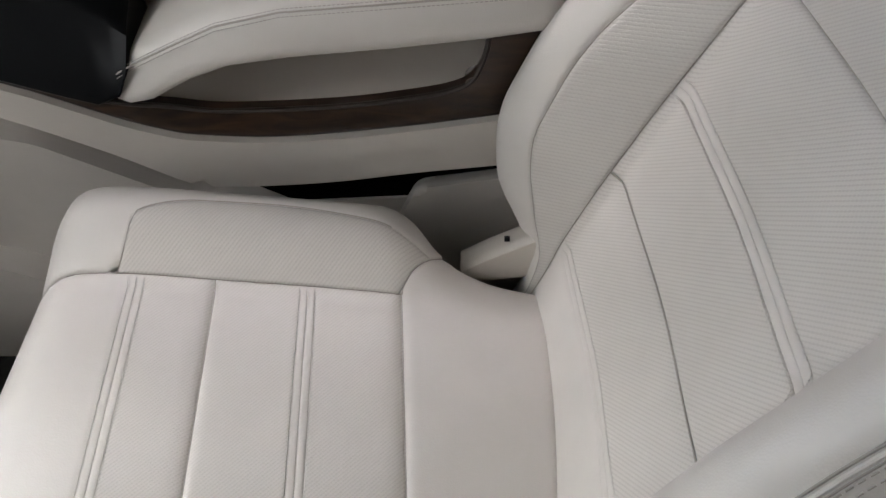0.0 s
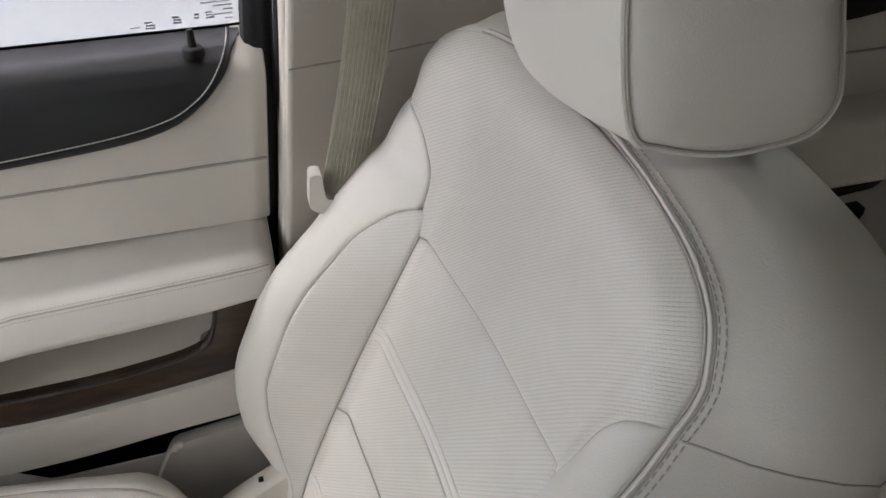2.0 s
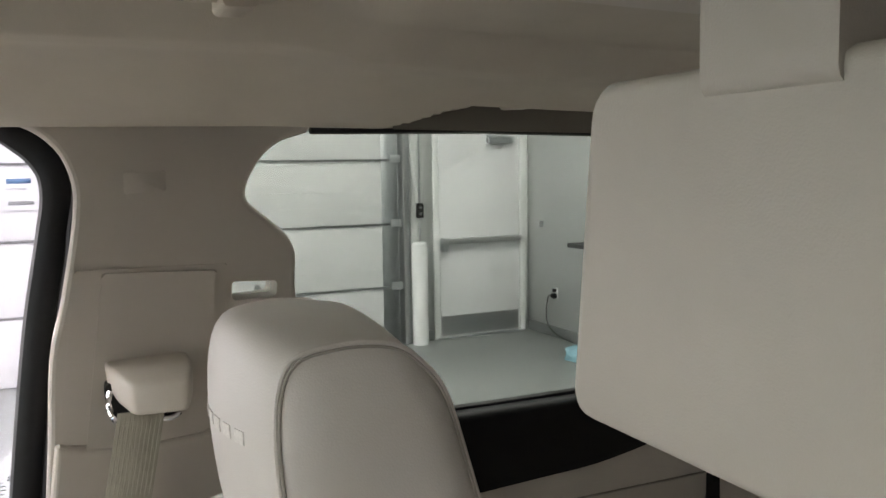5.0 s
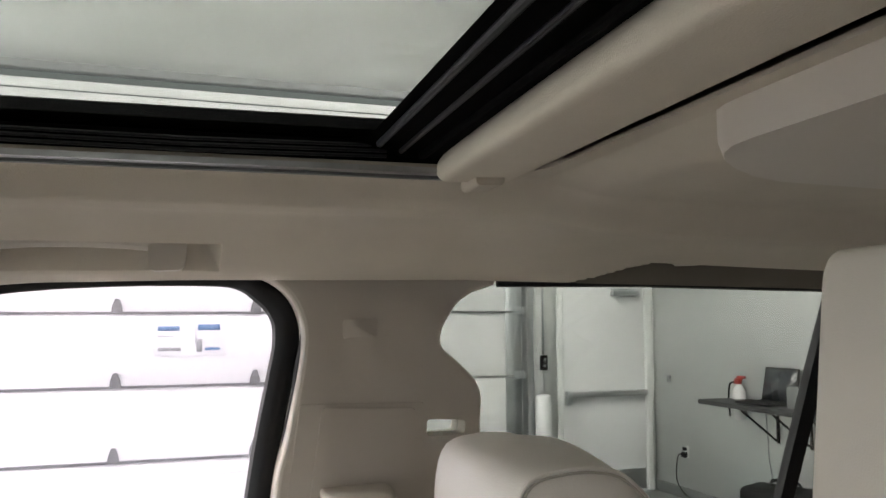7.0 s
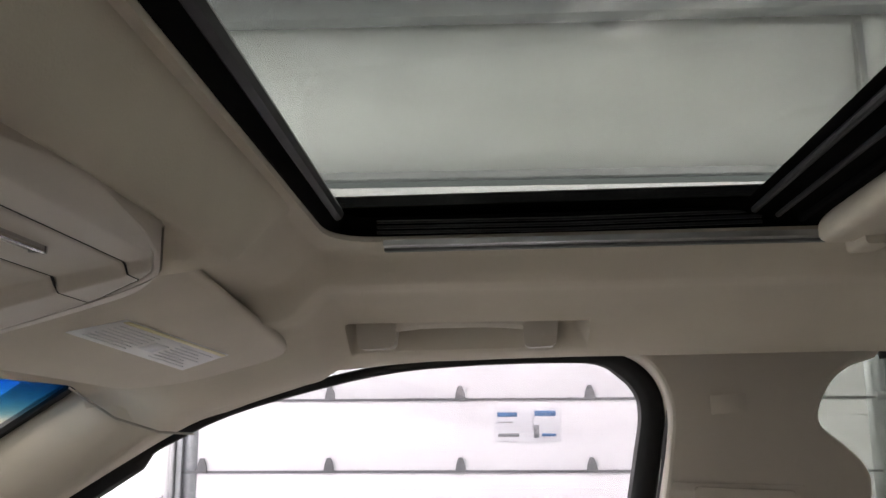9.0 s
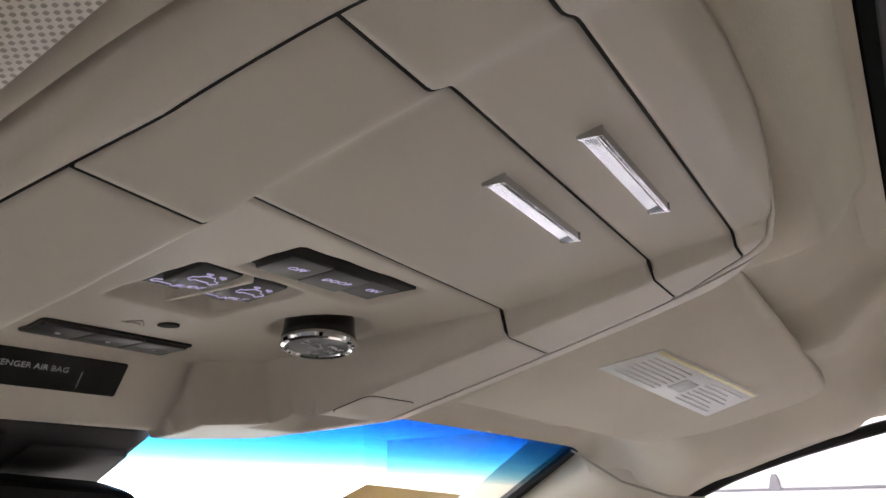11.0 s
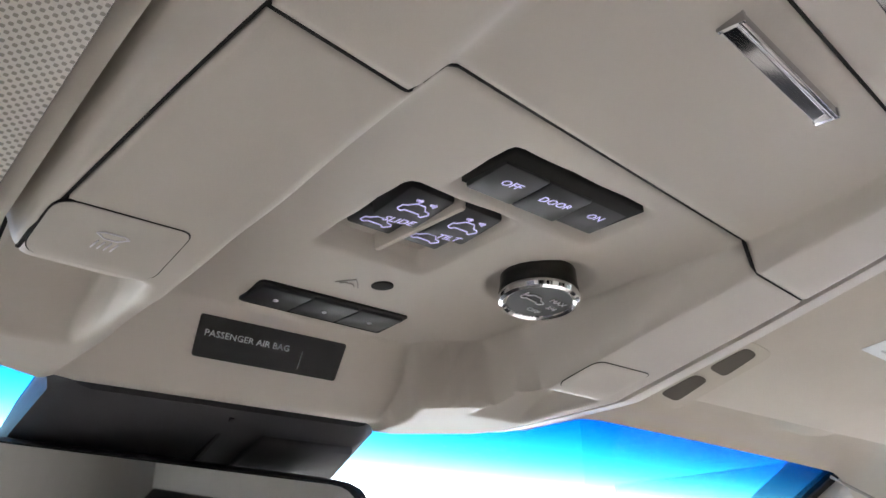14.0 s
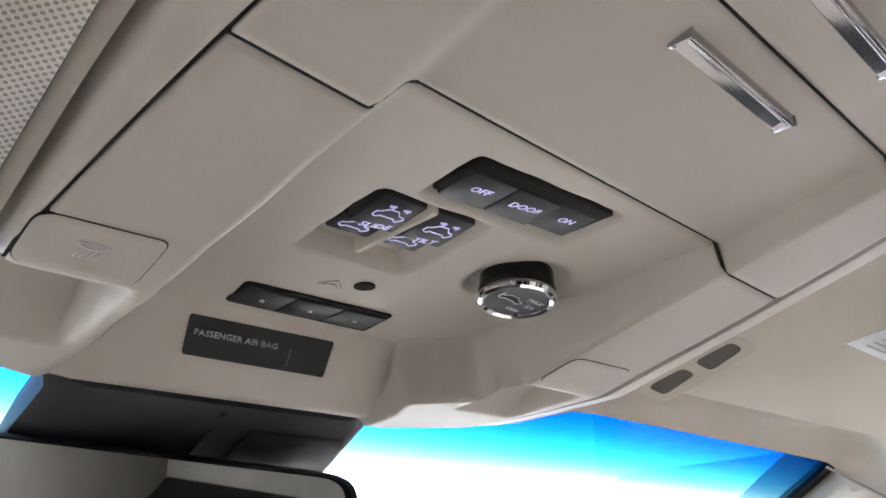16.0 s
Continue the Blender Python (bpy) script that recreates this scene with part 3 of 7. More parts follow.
INS = 0.155
S0, S1, S2, S3, S4 = -0.085, 0.149, 0.256, 0.373, 0.5672
SB = 0.043
backrest = put("backrest", bmesh.new(), M_SEATSIDE, seat)
panel("insert_panel", back_f, S0, SB - 0.008, -INS, INS, M_LEATHER, backrest, 12, 30, sign=-1, dip=falls(SIDE, BAND, SIDE, SIDE))
panel("insert_panel", back_f, SB + 0.008, S1, -INS, INS, M_PERF_BACK, backrest, 20, 36, sign=-1, dip=falls(BAND, SEAM, SIDE, SIDE))
panel("insert_panel", back_f, S1, S2 - 0.008, -INS, INS, M_PERF_BACK, backrest, 20, 36, sign=-1, dip=falls((0.005, 0.010), BAND, SIDE, SIDE))
for mid in (SB, S2):
    for c in (mid - 0.004, mid + 0.004):
        panel("piped_band", back_f, c - 0.004, c + 0.004, -INS, INS, M_LEATHER, backrest, 8, 30, sign=-1, dip=falls((0.0013, 0.004), (0.0013, 0.004), SIDE, SIDE), puff=0.0008)
panel("insert_panel", back_f, S2 + 0.008, S3, -INS, INS, M_PERF_BACK, backrest, 20, 36, sign=-1, dip=falls(BAND, SEAM, SIDE, SIDE))


def upper_edge(s):
    return min(spline_table(s, [(S3, INS), (0.390, 0.160), (0.415, 0.1655), (0.432, 0.1705), (0.456, 0.190), (0.471, 0.212), (0.480, 0.250)]), p_out(s))


def inner_edge(s):
    return min(spline_table(s, [(S3, INS), (0.393, 0.165), (0.425, 0.170), (0.445, 0.178), (0.458, 0.189), (0.472, 0.212)]), p_in(s))


panel("upper_panel", back_f, S3, S4, lambda s: -inner_edge(s), upper_edge, M_PERF_FINE, backrest, 56, 44, sign=-1, dip=0.0026, roll=0.006)


# outer bolster in two leathers, split by an arched seam
def arch(s):
    return spline_table(s, [(S0, 0.158), (0.0, 0.166), (0.06, 0.181), (0.10, 0.191), (0.15, 0.197), (0.25, 0.1975), (0.33, 0.194), (0.375, 0.181), (0.395, 0.166), (0.399, INS + 0.004)])


panel("bolster_insert", back_f, S0, 0.399, INS, lambda s: max(arch(s), INS + 0.001), M_PERF_FINE, backrest, 60, 18, sign=-1, dip=0.0025, roll=0.007)
panel("outer_bolster", back_f, S0, 0.4785, lambda s: min(max(arch(s), INS) if s < 0.399 else upper_edge(s), p_out(s) - 0.0005), p_out, M_LEATHER, backrest, 64, 18, sign=-1, dip=0.0025, roll=0.007)
panel("inner_bolster", back_f, S0, 0.470, lambda s: -p_in(s), lambda s: max(-inner_edge(s) if s > S3 else -INS, -p_in(s) + 0.0005), M_LEATHER, backrest, 64, 26, sign=-1, dip=0.003, roll=0.010)

# the sides and top roll from the stitched edge to the seat's back
outline = [Vector((p[0], p[1], 0)) for p in smooth([(s, v, 0) for s, v in CONTOUR], 6)]
PROFILE = [(-0.006, 0.0, 0.006), (0.0, 0.0, 0.001), (0.006, 0.04, 0), (0.013, 0.10, 0), (0.020, 0.20, 0), (0.026, 0.34, 0), (0.029, 0.52, 0), (0.027, 0.70, 0), (0.016, 0.86, 0), (-0.010, 0.96, 0), (-0.06, 1.0, 0)]


def side_ring(i):
    a, b = outline[max(i - 1, 0)], outline[min(i + 1, len(outline) - 1)]
    t = (b - a).normalized()
    n = Vector((t.y, -t.x, 0)) if (t.y * 1 > 0) else Vector((t.y, -t.x, 0))
    c = outline[i]
    if n.dot(c - Vector((0.2, 0, 0))) < 0:
        n = -n
    base = front(c.x - 0.0006 * (c.x > 0.5), c.y * 0.997)
    d0 = (base - O_BACK).dot(N_BACK)
    ring = []
    grow = 1 + 0.55 * ease(c.x, 0.40, 0.52)
    deep = -0.166 - 0.026 * ease(c.x, 0.30, 0.50)
    for o, q, sink in PROFILE:
        o = o * grow if q > 0.15 and o > 0 else o
        s, v = c.x + n.x * o, c.y + n.y * o
        p = O_BACK + U_BACK * s + N_BACK * (d0 - sink + (deep - d0) * q)
        ring.append(Vector((p.x, SY + v, p.z)))
    return ring


bm = bmesh.new()
rings = [[bm.verts.new(p) for p in side_ring(i)] for i in range(len(outline))]
for a, b in zip(rings, rings[1:]):
    for j in range(len(PROFILE) - 1):
        bm.faces.new((a[j], a[j + 1], b[j + 1], b[j]))
bm.faces.new([r[-1] for r in rings])
bmesh.ops.recalc_face_normals(bm, faces=bm.faces)
bm.to_mesh(backrest.data)
bm.free()
finish(backrest, M_SEATSIDE)


# tube laid in the groove, its darker colour drawing the crease's shade
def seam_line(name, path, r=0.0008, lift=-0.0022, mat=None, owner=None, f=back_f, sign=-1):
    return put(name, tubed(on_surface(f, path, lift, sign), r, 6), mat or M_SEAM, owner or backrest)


def edge_line(i0, i1, k, lift):
    """Points along the rounded edge: k from one ring of the side profile to the next."""
    j, t = int(k), k - int(k)
    out = []
    for i in range(i0, i1):
        r = side_ring(i)
        c = side_ring(i)[6]
        p = r[j].lerp(r[j + 1], t)
        out.append(p + (p - (r[0] - N_BACK * 0.03)).normalized() * lift)
    return out


for mid, k in ((SB, 1), (S2, -1), (S2, 1)):
    stitches("stitching", on_surface(back_f, [(mid + k * 0.0088, v) for v in np.linspace(-INS, INS, 30)], 0.0002, -1), backrest, M_THREAD, 0.003, 0.002, 0.0005)
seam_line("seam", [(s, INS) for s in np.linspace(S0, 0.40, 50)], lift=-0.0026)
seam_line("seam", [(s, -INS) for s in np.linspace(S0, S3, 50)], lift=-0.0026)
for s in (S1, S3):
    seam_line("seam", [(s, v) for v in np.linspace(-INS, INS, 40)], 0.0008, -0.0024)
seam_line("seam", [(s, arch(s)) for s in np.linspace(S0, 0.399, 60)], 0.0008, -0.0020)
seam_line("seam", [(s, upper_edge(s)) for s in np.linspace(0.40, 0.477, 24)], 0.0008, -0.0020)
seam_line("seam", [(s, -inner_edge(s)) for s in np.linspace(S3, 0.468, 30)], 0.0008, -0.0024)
N_OUT = len(outline)
i_top, i_low = 13 * 6, 0
put("edge_piping", tubed(edge_line(0, 16 * 6, 1.35, 0.0), 0.0015, 8), M_LEATHER, backrest)
put("edge_piping", tubed(edge_line(19 * 6, N_OUT, 1.6, 0.0004), 0.0014, 8), M_PIPE, backrest)
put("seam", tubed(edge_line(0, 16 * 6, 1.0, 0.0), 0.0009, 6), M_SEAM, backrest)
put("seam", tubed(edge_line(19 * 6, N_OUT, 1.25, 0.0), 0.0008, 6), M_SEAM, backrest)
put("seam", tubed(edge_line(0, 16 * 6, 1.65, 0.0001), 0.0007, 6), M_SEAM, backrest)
for k in (1.85, 2.2):
    stitches("stitching", edge_line(0, 15 * 6, k, 0.0002), backrest, M_SEAM, 0.0042, 0.0022, 0.0006)
# cross seam on the inner side
i_cross = min(range(14 * 6), key=lambda i: abs(outline[i].x - 0.484))
put("seam", tubed([side_ring(i_cross)[j] for j in range(2, 9)], 0.0008, 6), M_SEAM, backrest)

# the whole backrest at its true size and distance
GROW = Matrix.Translation((0.33, -0.01, 1.70)) @ Matrix.Scale(1.05, 4) @ Matrix.Translation((-0.33, 0.01, -1.70))
for ob in [backrest] + list(backrest.children):
    ob.data.transform(GROW)

# cushion
CW = 0.258


def cushion_profile(u):
    """x and z along the top from the back (u = 0) over the front edge and down."""
    if u < 0.49:
        x = 0.395 - u
        return x, spline_table(x, [(-0.10, 0.958), (-0.05, 0.957), (0.05, 0.945), (0.241, 0.918), (0.40, 0.884)])
    t = (u - 0.49) / 0.06
    if t < math.pi / 2:
        return -0.095 - 0.052 * math.sin(t), 0.957 - 0.06 * (1 - math.cos(t))
    return -0.147 - 0.004 * (t - math.pi / 2), 0.897 - 0.06 * (t - math.pi / 2)


def cushion_f(u, v):
    x, z = cushion_profile(u - 0.075 * (0.14 - v) * (1 - ease(u, 0.45, 0.60)) * ease(u, 0.0, 0.06))
    a = abs(v)
    along = ease(u, 0.085, 0.175) * (1 - ease(u, 0.46, 0.60))
    rise = 0.046 * along * ease(a, 0.125, 0.205)
    drop = -0.030 * ease(a, 0.21, CW) ** 2 - 0.02 * ease(a, 0.10, 0.24) * (1 - ease(u, 0.04, 0.13))
    squeeze = 1 - 0.02 * (1 - ease(u, 0.05, 0.19)) - 0.10 * ease(u, 0.46, 0.62)
    return Vector((x, SY + v * squeeze, z + rise + drop))


def cushion_half(u):
    return spline_table(u, [(0.0, 0.182), (0.06, 0.190), (0.113, 0.205), (0.14, 0.230), (0.18, 0.249), (0.23, CW)])


cushion = put("cushion", loft([[cushion_f(u, v * cushion_half(u) / CW) + Vector((0, 0, -0.018)) for v in np.linspace(-CW, CW, 20)] + [Vector((cushion_profile(u)[0] + 0.02, SY + k, 0.72 + 0.02 * 0)) for k in (0.235, -0.235)] for u in np.linspace(0.0, 0.66, 34)]), M_SEATSIDE, seat)
CI = 0.142
U_TIP, U_REAR = 0.108, 0.154


def bolster_end(u):
    """The curved seam in which the rear panel meets the bolster."""
    return CI + 0.058 * max(0.0, (U_REAR - u) / (U_REAR - U_TIP)) ** 0.7


def rear_edge(u):
    return min(bolster_end(u), cushion_half(u)) if u > U_TIP else cushion_half(u)


panel("insert_panel", cushion_f, 0.0, U_REAR, lambda u: -rear_edge(u), rear_edge, M_LEATHER, cushion, 30, 44, dip=falls(SIDE, (0.005, 0.012), SIDE, SIDE))
for a, b, ea, eb in ((U_REAR, 0.243, SEAM, BAND), (0.259, 0.345, BAND, (0.005, 0.010)), (0.345, 0.416, (0.0075, 0.024), BAND)):
    panel("insert_panel", cushion_f, a, b, -CI, CI, M_PERF, cushion, 20, 36, dip=falls(ea, eb, SIDE, SIDE))
panel("insert_panel", cushion_f, 0.432, 0.66, -CI, CI, M_LEATHER, cushion, 18, 30, dip=falls(BAND, SIDE, SIDE, SIDE))
for c in (0.251, 0.424):
    for k in (-1, 1):
        panel("piped_band", cushion_f, c + 0.004 * k - 0.004, c + 0.004 * k + 0.004, -CI, CI, M_LEATHER, cushion, 8, 30, dip=falls((0.0013, 0.004), (0.0013, 0.004), SIDE, SIDE), puff=0.0008)
        stitches("stitching", on_surface(cushion_f, [(c + k * 0.0088, v) for v in np.linspace(-CI, CI, 30)], 0.0002), cushion, M_THREAD, 0.003, 0.002, 0.0005)
for u in (U_REAR, 0.345):
    seam_line("seam", [(u, v) for v in np.linspace(-CI, CI, 40)], 0.0008, -0.0045, owner=cushion, f=cushion_f, sign=1)


def crescent(u):
    return spline_table(u, [(0.116, 0.188), (0.15, 0.199), (0.20, 0.209), (0.28, 0.216), (0.36, 0.214), (0.42, 0.196), (0.443, CI + 0.003)])


def bolster_low(u):
    return bolster_end(u) if u < U_REAR else CI


def bolster_split(u):
    return max(crescent(u), bolster_low(u)) if 0.118 < u < 0.443 else bolster_low(u)


for k in (1, -1):
    ins = (bolster_low, bolster_split) if k > 0 else (lambda u: -bolster_split(u), lambda u: -bolster_low(u))
    panel("bolster_insert", cushion_f, 0.119, 0.443, *ins, M_PERF_FINE, cushion, 44, 14, dip=0.0022, roll=0.008)
    rim = (lambda u: min(bolster_split(u), cushion_half(u) - 0.0005), cushion_half) if k > 0 else (lambda u: -cushion_half(u), lambda u: -min(bolster_split(u), cushion_half(u) - 0.0005))
    panel("outer_bolster", cushion_f, U_TIP, 0.66, *rim, M_LEATHER, cushion, 60, 14, dip=0.0025, roll=0.008)
    seam_line("seam", [(u, k * CI) for u in np.linspace(U_REAR, 0.50, 40)], lift=-0.003, owner=cushion, f=cushion_f, sign=1)
    seam_line("seam", [(u, k * bolster_end(u)) for u in np.linspace(U_TIP, U_REAR, 20)], lift=-0.003, owner=cushion, f=cushion_f, sign=1)
    seam_line("seam", [(u, k * crescent(u)) for u in np.linspace(0.16, 0.443, 40)], 0.0009, -0.0012, owner=cushion, f=cushion_f, sign=1)
put("seat_base", boxed((-0.12, SY - 0.22, 0.56), (0.42, SY + 0.22, 0.74), 0.02), M_BLACK, seat)
# recliner cover between cushion and backrest
cover = put("recliner_cover", loft([[Vector((x, y, z)) for y, z in rounded([(0.665, zb), (0.70, zb), (0.70, zt), (0.665, zt)], 0.012, 3)] for x, zb, zt in ((0.30, 0.86, 0.885), (0.33, 0.86, 0.905), (0.40, 0.87, 0.945), (0.44, 0.88, 0.965), (0.455, 0.89, 0.955))]), M_PLASTIC, seat)
for x, z in ((0.352, 0.924), (0.412, 0.951)):
    put("screw", boxed((x - 0.003, 0.672, z), (x + 0.003, 0.678, z + 0.003)), M_BLACK, cover)

# headrest
HR = [(0.598, 1.652), (0.628, 1.664), (0.666, 1.662), (0.688, 1.648), (0.706, 1.623), (0.7225, 1.570), (0.7345, 1.527), (0.7345, 1.511), (0.726, 1.499), (0.710, 1.493), (0.669, 1.491), (0.626, 1.501), (0.603, 1.518), (0.591, 1.599)]
hr_outline = [Vector((0.421 + 1.104 * (p[0] - 0.421), 0, 1.737 + 1.104 * (p[1] - 1.737))) for p in smooth([(x, z, 0.0) for x, z in HR], 5, True)]
hr_mid = Vector((0.694, 0, 1.561))
HY0, HY1 = 0.393, 0.612


def hr_ring(t):
    """t from 0 at the inner side to 1 at the outer side."""
    b = math.sin(math.pi * min(max(t, 0), 1))
    ring = []
    for p in hr_outline:
        q = p - hr_mid
        fwd = 1.0 if q.x < 0 else 0.35
        ring.append(Vector((hr_mid.x + q.x - 0.026 * b * fwd * (q.x < 0), HY0 + (HY1 - HY0) * t, hr_mid.z + q.z + 0.010 * b * max(q.z, 0) / 0.08)))
    return ring


def scaled(ring, k):
    c = sum(ring, Vector()) / len(ring)
    return [c + (p - c) * k for p in ring]


def shifted(ring, dy):
    return [p + Vector((0, dy, 0)) for p in ring]


hr_rings = [shifted(scaled(hr_ring(0), k), dy) for k, dy in ((0.30, -0.011), (0.6, -0.010), (0.85, -0.006), (0.95, -0.001))] + [scaled(hr_ring(t), 1.0) for t in np.linspace(0.02, 0.98, 16)] + [shifted(scaled(hr_ring(1), k), dy) for k, dy in ((0.95, 0.001), (0.85, 0.006), (0.6, 0.010), (0.3, 0.011))]
headrest = put("headrest", loft(hr_rings), M_LEATHER, seat, sharp=80)
for t in (0.0, 1.0):
    put("piping", tubed(shifted(scaled(hr_ring(t), 0.993), 0.0012 * (1 - 2 * t)), 0.0024, 8, True, up=(0, 1, 0)), M_LEATHER, headrest)
    put("seam", tubed(shifted(scaled(hr_ring(t), 0.968), -0.0008 * (1 - 2 * t)), 0.0012, 6, True, up=(0, 1, 0)), M_SEAM, headrest)
    stitches("stitching", shifted(scaled(hr_ring(t), 1.0006), 0.008 * (1 - 2 * t)), headrest, M_PIPE, 0.0045, 0.003, 0.0006)
for y in (0.43, 0.53):
    put("headrest_post", tubed([(0.700, y + 0.03, 1.40), (0.696, y + 0.03, 1.48)], 0.007, 10), M_CHROME, headrest)
# black collar block that also paints the shadow gap under the headrest
put("post_collar", boxed((0.690, 0.435, 1.420), (0.757, 0.600, 1.4685), 0.012, 3), M_BLACK, headrest)
# embroidered marks, plain bars
M_EMBROID = material("pale_embroidery", (0.62, 0.59, 0.545), 0.6, noise_scale=300, noise_amount=0.1)


def hr_front(y, z):
    """The place on the headrest's front face at this width and height."""
    ring = hr_ring((y - HY0) / (HY1 - HY0))
    x = 0.6
    for a, b in zip(ring, ring[1:] + ring[:1]):
        if a.x < hr_mid.x and (a.z - z) * (b.z - z) <= 0 and a.z != b.z:
            x = a.x + (b.x - a.x) * (z - a.z) / (b.z - a.z)
    return Vector((x, y, z))


for i in range(6):
    y = 0.541 - 0.0205 * i
    cells = [(y - 0.0064 + 0.0032 * j, 1.582 + 0.0050 * k) for k in range(3) for j in range(5)]
    outer = [cells[q] for q in (0, 1, 2, 3, 4, 9, 14, 13, 12, 11, 10, 5)]
    put("embroidery", loft([[hr_front(*c) + Vector((dx, 0, 0)) for c in outer] for dx in (0.002, -0.0009)]), M_EMBROID, headrest, "raised pale embroidery")

# ---- passenger door ----
door = thing("passenger_door", "closed front passenger door, cream trim with black upper and burl wood strip", "car door", (0.1, 0.84, 0.6))
put("door_shell", boxed((-0.60, 0.866, 0.55), (0.425, 0.90, 1.388), 0.01), M_TRIM, door)


# black padded sill, rolled over from its face to the glass
SILL_ROLL = [Vector(p) for p in ((0.869, 1.4085), (0.852, 1.4070), (0.836, 1.4020), (0.821, 1.3910), (0.810, 1.3750), (0.804, 1.3560), (0.8015, 1.3350), (0.801, 1.3100), (0.801, 1.2900))]
SILL_EDGE = [(-0.55, 1.296), (0.05, 1.301), (0.155, 1.306), (0.267, 1.315), (0.325, 1.327), (0.362, 1.348), (0.390, 1.376), (0.401, 1.396), (0.4075, 1.4045)]


def sill_point(z):
    """The point of the roll at height z."""
    for a, b in zip(SILL_ROLL, SILL_ROLL[1:]):
        if z >= b.y:
            return a.lerp(b, min(max((a.y - z) / (a.y - b.y), 0), 1))
    return SILL_ROLL[-1]


def sill_low(x):
    return float(np.interp(x, [p[0] for p in SILL_EDGE], [p[1] for p in SILL_EDGE]))


# beige belt panel under it, whose rear end rolls back with the sill
rings = []
for sx in list(np.linspace(0, 0.9, 12)) + list(np.linspace(0.915, 0.992, 16)) + [1.0, 1.0]:
    ring = []
    xt = -0.55 + sx * 0.981
    top = min(sill_low(xt) + 0.012, 1.411) if xt < 0.42 else 1.411 - 0.015 * (xt - 0.42) / 0.011
    for k in np.linspace(0, 1, 30):
        z = 1.20 + (top - 1.20) * k
        xr = float(np.interp(z, (1.20, 1.36, 1.396), (0.412, 0.429, 0.431)))
        ring.append(Vector((-0.55 + sx * (xr + 0.55), max(0.815, sill_point(z).x + 0.006) + 0.004 * ease(sx, 0.985, 1.0), z)))
    rings.append(ring + [Vector((ring[-1].x, 0.871, top)), Vector((ring[0].x, 0.871, 1.20))])
rings[-1] = [Vector((p.x + 0.0015, min(p.y + 0.006, 0.871), p.z)) for p in rings[-1]]
upper = put("upper_trim", loft(rings), M_TRIM, door, "", 50)
put("trim_groove", tubed([(-0.55, 0.8135, 1.262), (0.0, 0.8135, 1.270), (0.30, 0.8135, 1.2765), (0.419, 0.8135, 1.278)], 0.0016, 6), M_SEAM, upper)
rings = []
edge_line = smooth([(x, z, 0) for x, z in SILL_EDGE], 6)
for i, e in enumerate(edge_line):
    ring = []
    fade = ease(e.x, 0.398, 0.4075)
    for k in np.linspace(0, 1, 26):
        z = 1.4085 + (e.y - 1.4085) * k
        q = sill_point(z)
        roll = 0.010 * (1 - min((1 - k) * (1.4085 - e.y) / 0.007, 1)) ** 2 if e.x < 0.4 else 0.008 * k ** 6
        ring.append(Vector((e.x + 0.004 * fade * (1 - k), q.x + roll, q.y)))
    rings.append(ring + [Vector((e.x, 0.868, e.y - 0.004)), Vector((e.x, 0.869, 1.398))])
last = [Vector((p.x + 0.0035, min(p.y + 0.004, 0.869), p.z - 0.006)) for p in rings[-1]]
black_top = put("black_upper", loft(rings + [last]), M_SILL, door, "black padded window sill with pale stitching", 60)
put("glass_wiper", boxed((-0.55, 0.8675, 1.395), (0.419, 0.8715, 1.4105), 0.001), M_MATTE, door, "black rubber strip along the glass")
sew = []
for x, z in [tuple(p[:2]) for p in smooth([(x, z, 0) for x, z in ((-0.50, 1.311), (0.05, 1.314), (0.16, 1.3195), (0.27, 1.3300), (0.328, 1.342), (0.358, 1.358), (0.374, 1.372), (0.388, 1.390), (0.3945, 1.4005), (0.3975, 1.4065), (0.3985, 1.4083))], 8)]:
    q = sill_point(z)
    sew.append(Vector((x, q.x - 0.0009, q.y + 0.0005)))
stitches("stitching", sew, black_top, M_THREAD, 0.0042, 0.0008, 0.0007)
put("sill_groove", tubed([p + Vector((0.0025 * ease(p.x, 0.33, 0.40), 0.0004, -0.0025 * (1 - ease(p.x, 0.36, 0.40)))) for p in sew], 0.0008, 5), M_DARKGAP, black_top)
pin = put("lock_pin", tubed([(0.363, 0.832, 1.395), (0.363, 0.832, 1.420), (0.363, 0.832, 1.4228)], 0.0040, 12, radii=[0.0042, 0.0040, 0.0028]), M_BLACK, door)
put("lock_collar", tubed([(0.363, 0.832, 1.396), (0.363, 0.832, 1.4035), (0.363, 0.832, 1.405)], 0.010, 18, radii=[0.012, 0.0105, 0.0085]), M_BLACK, pin)

# armrest
def arm_ring(x, zb, zt, y0, y1=0.845):
    h = zt - zb
    return [Vector((x, y, z)) for y, z in rounded([(y0, zb + 0.25 * h, 0.02), (y0 + 0.035, zb, 0.02), (y1, zb - 0.005, 0.004), (y1, zt + 0.004, 0.004), (y0 + 0.02, zt, 0.018)], 0.02, 4)]


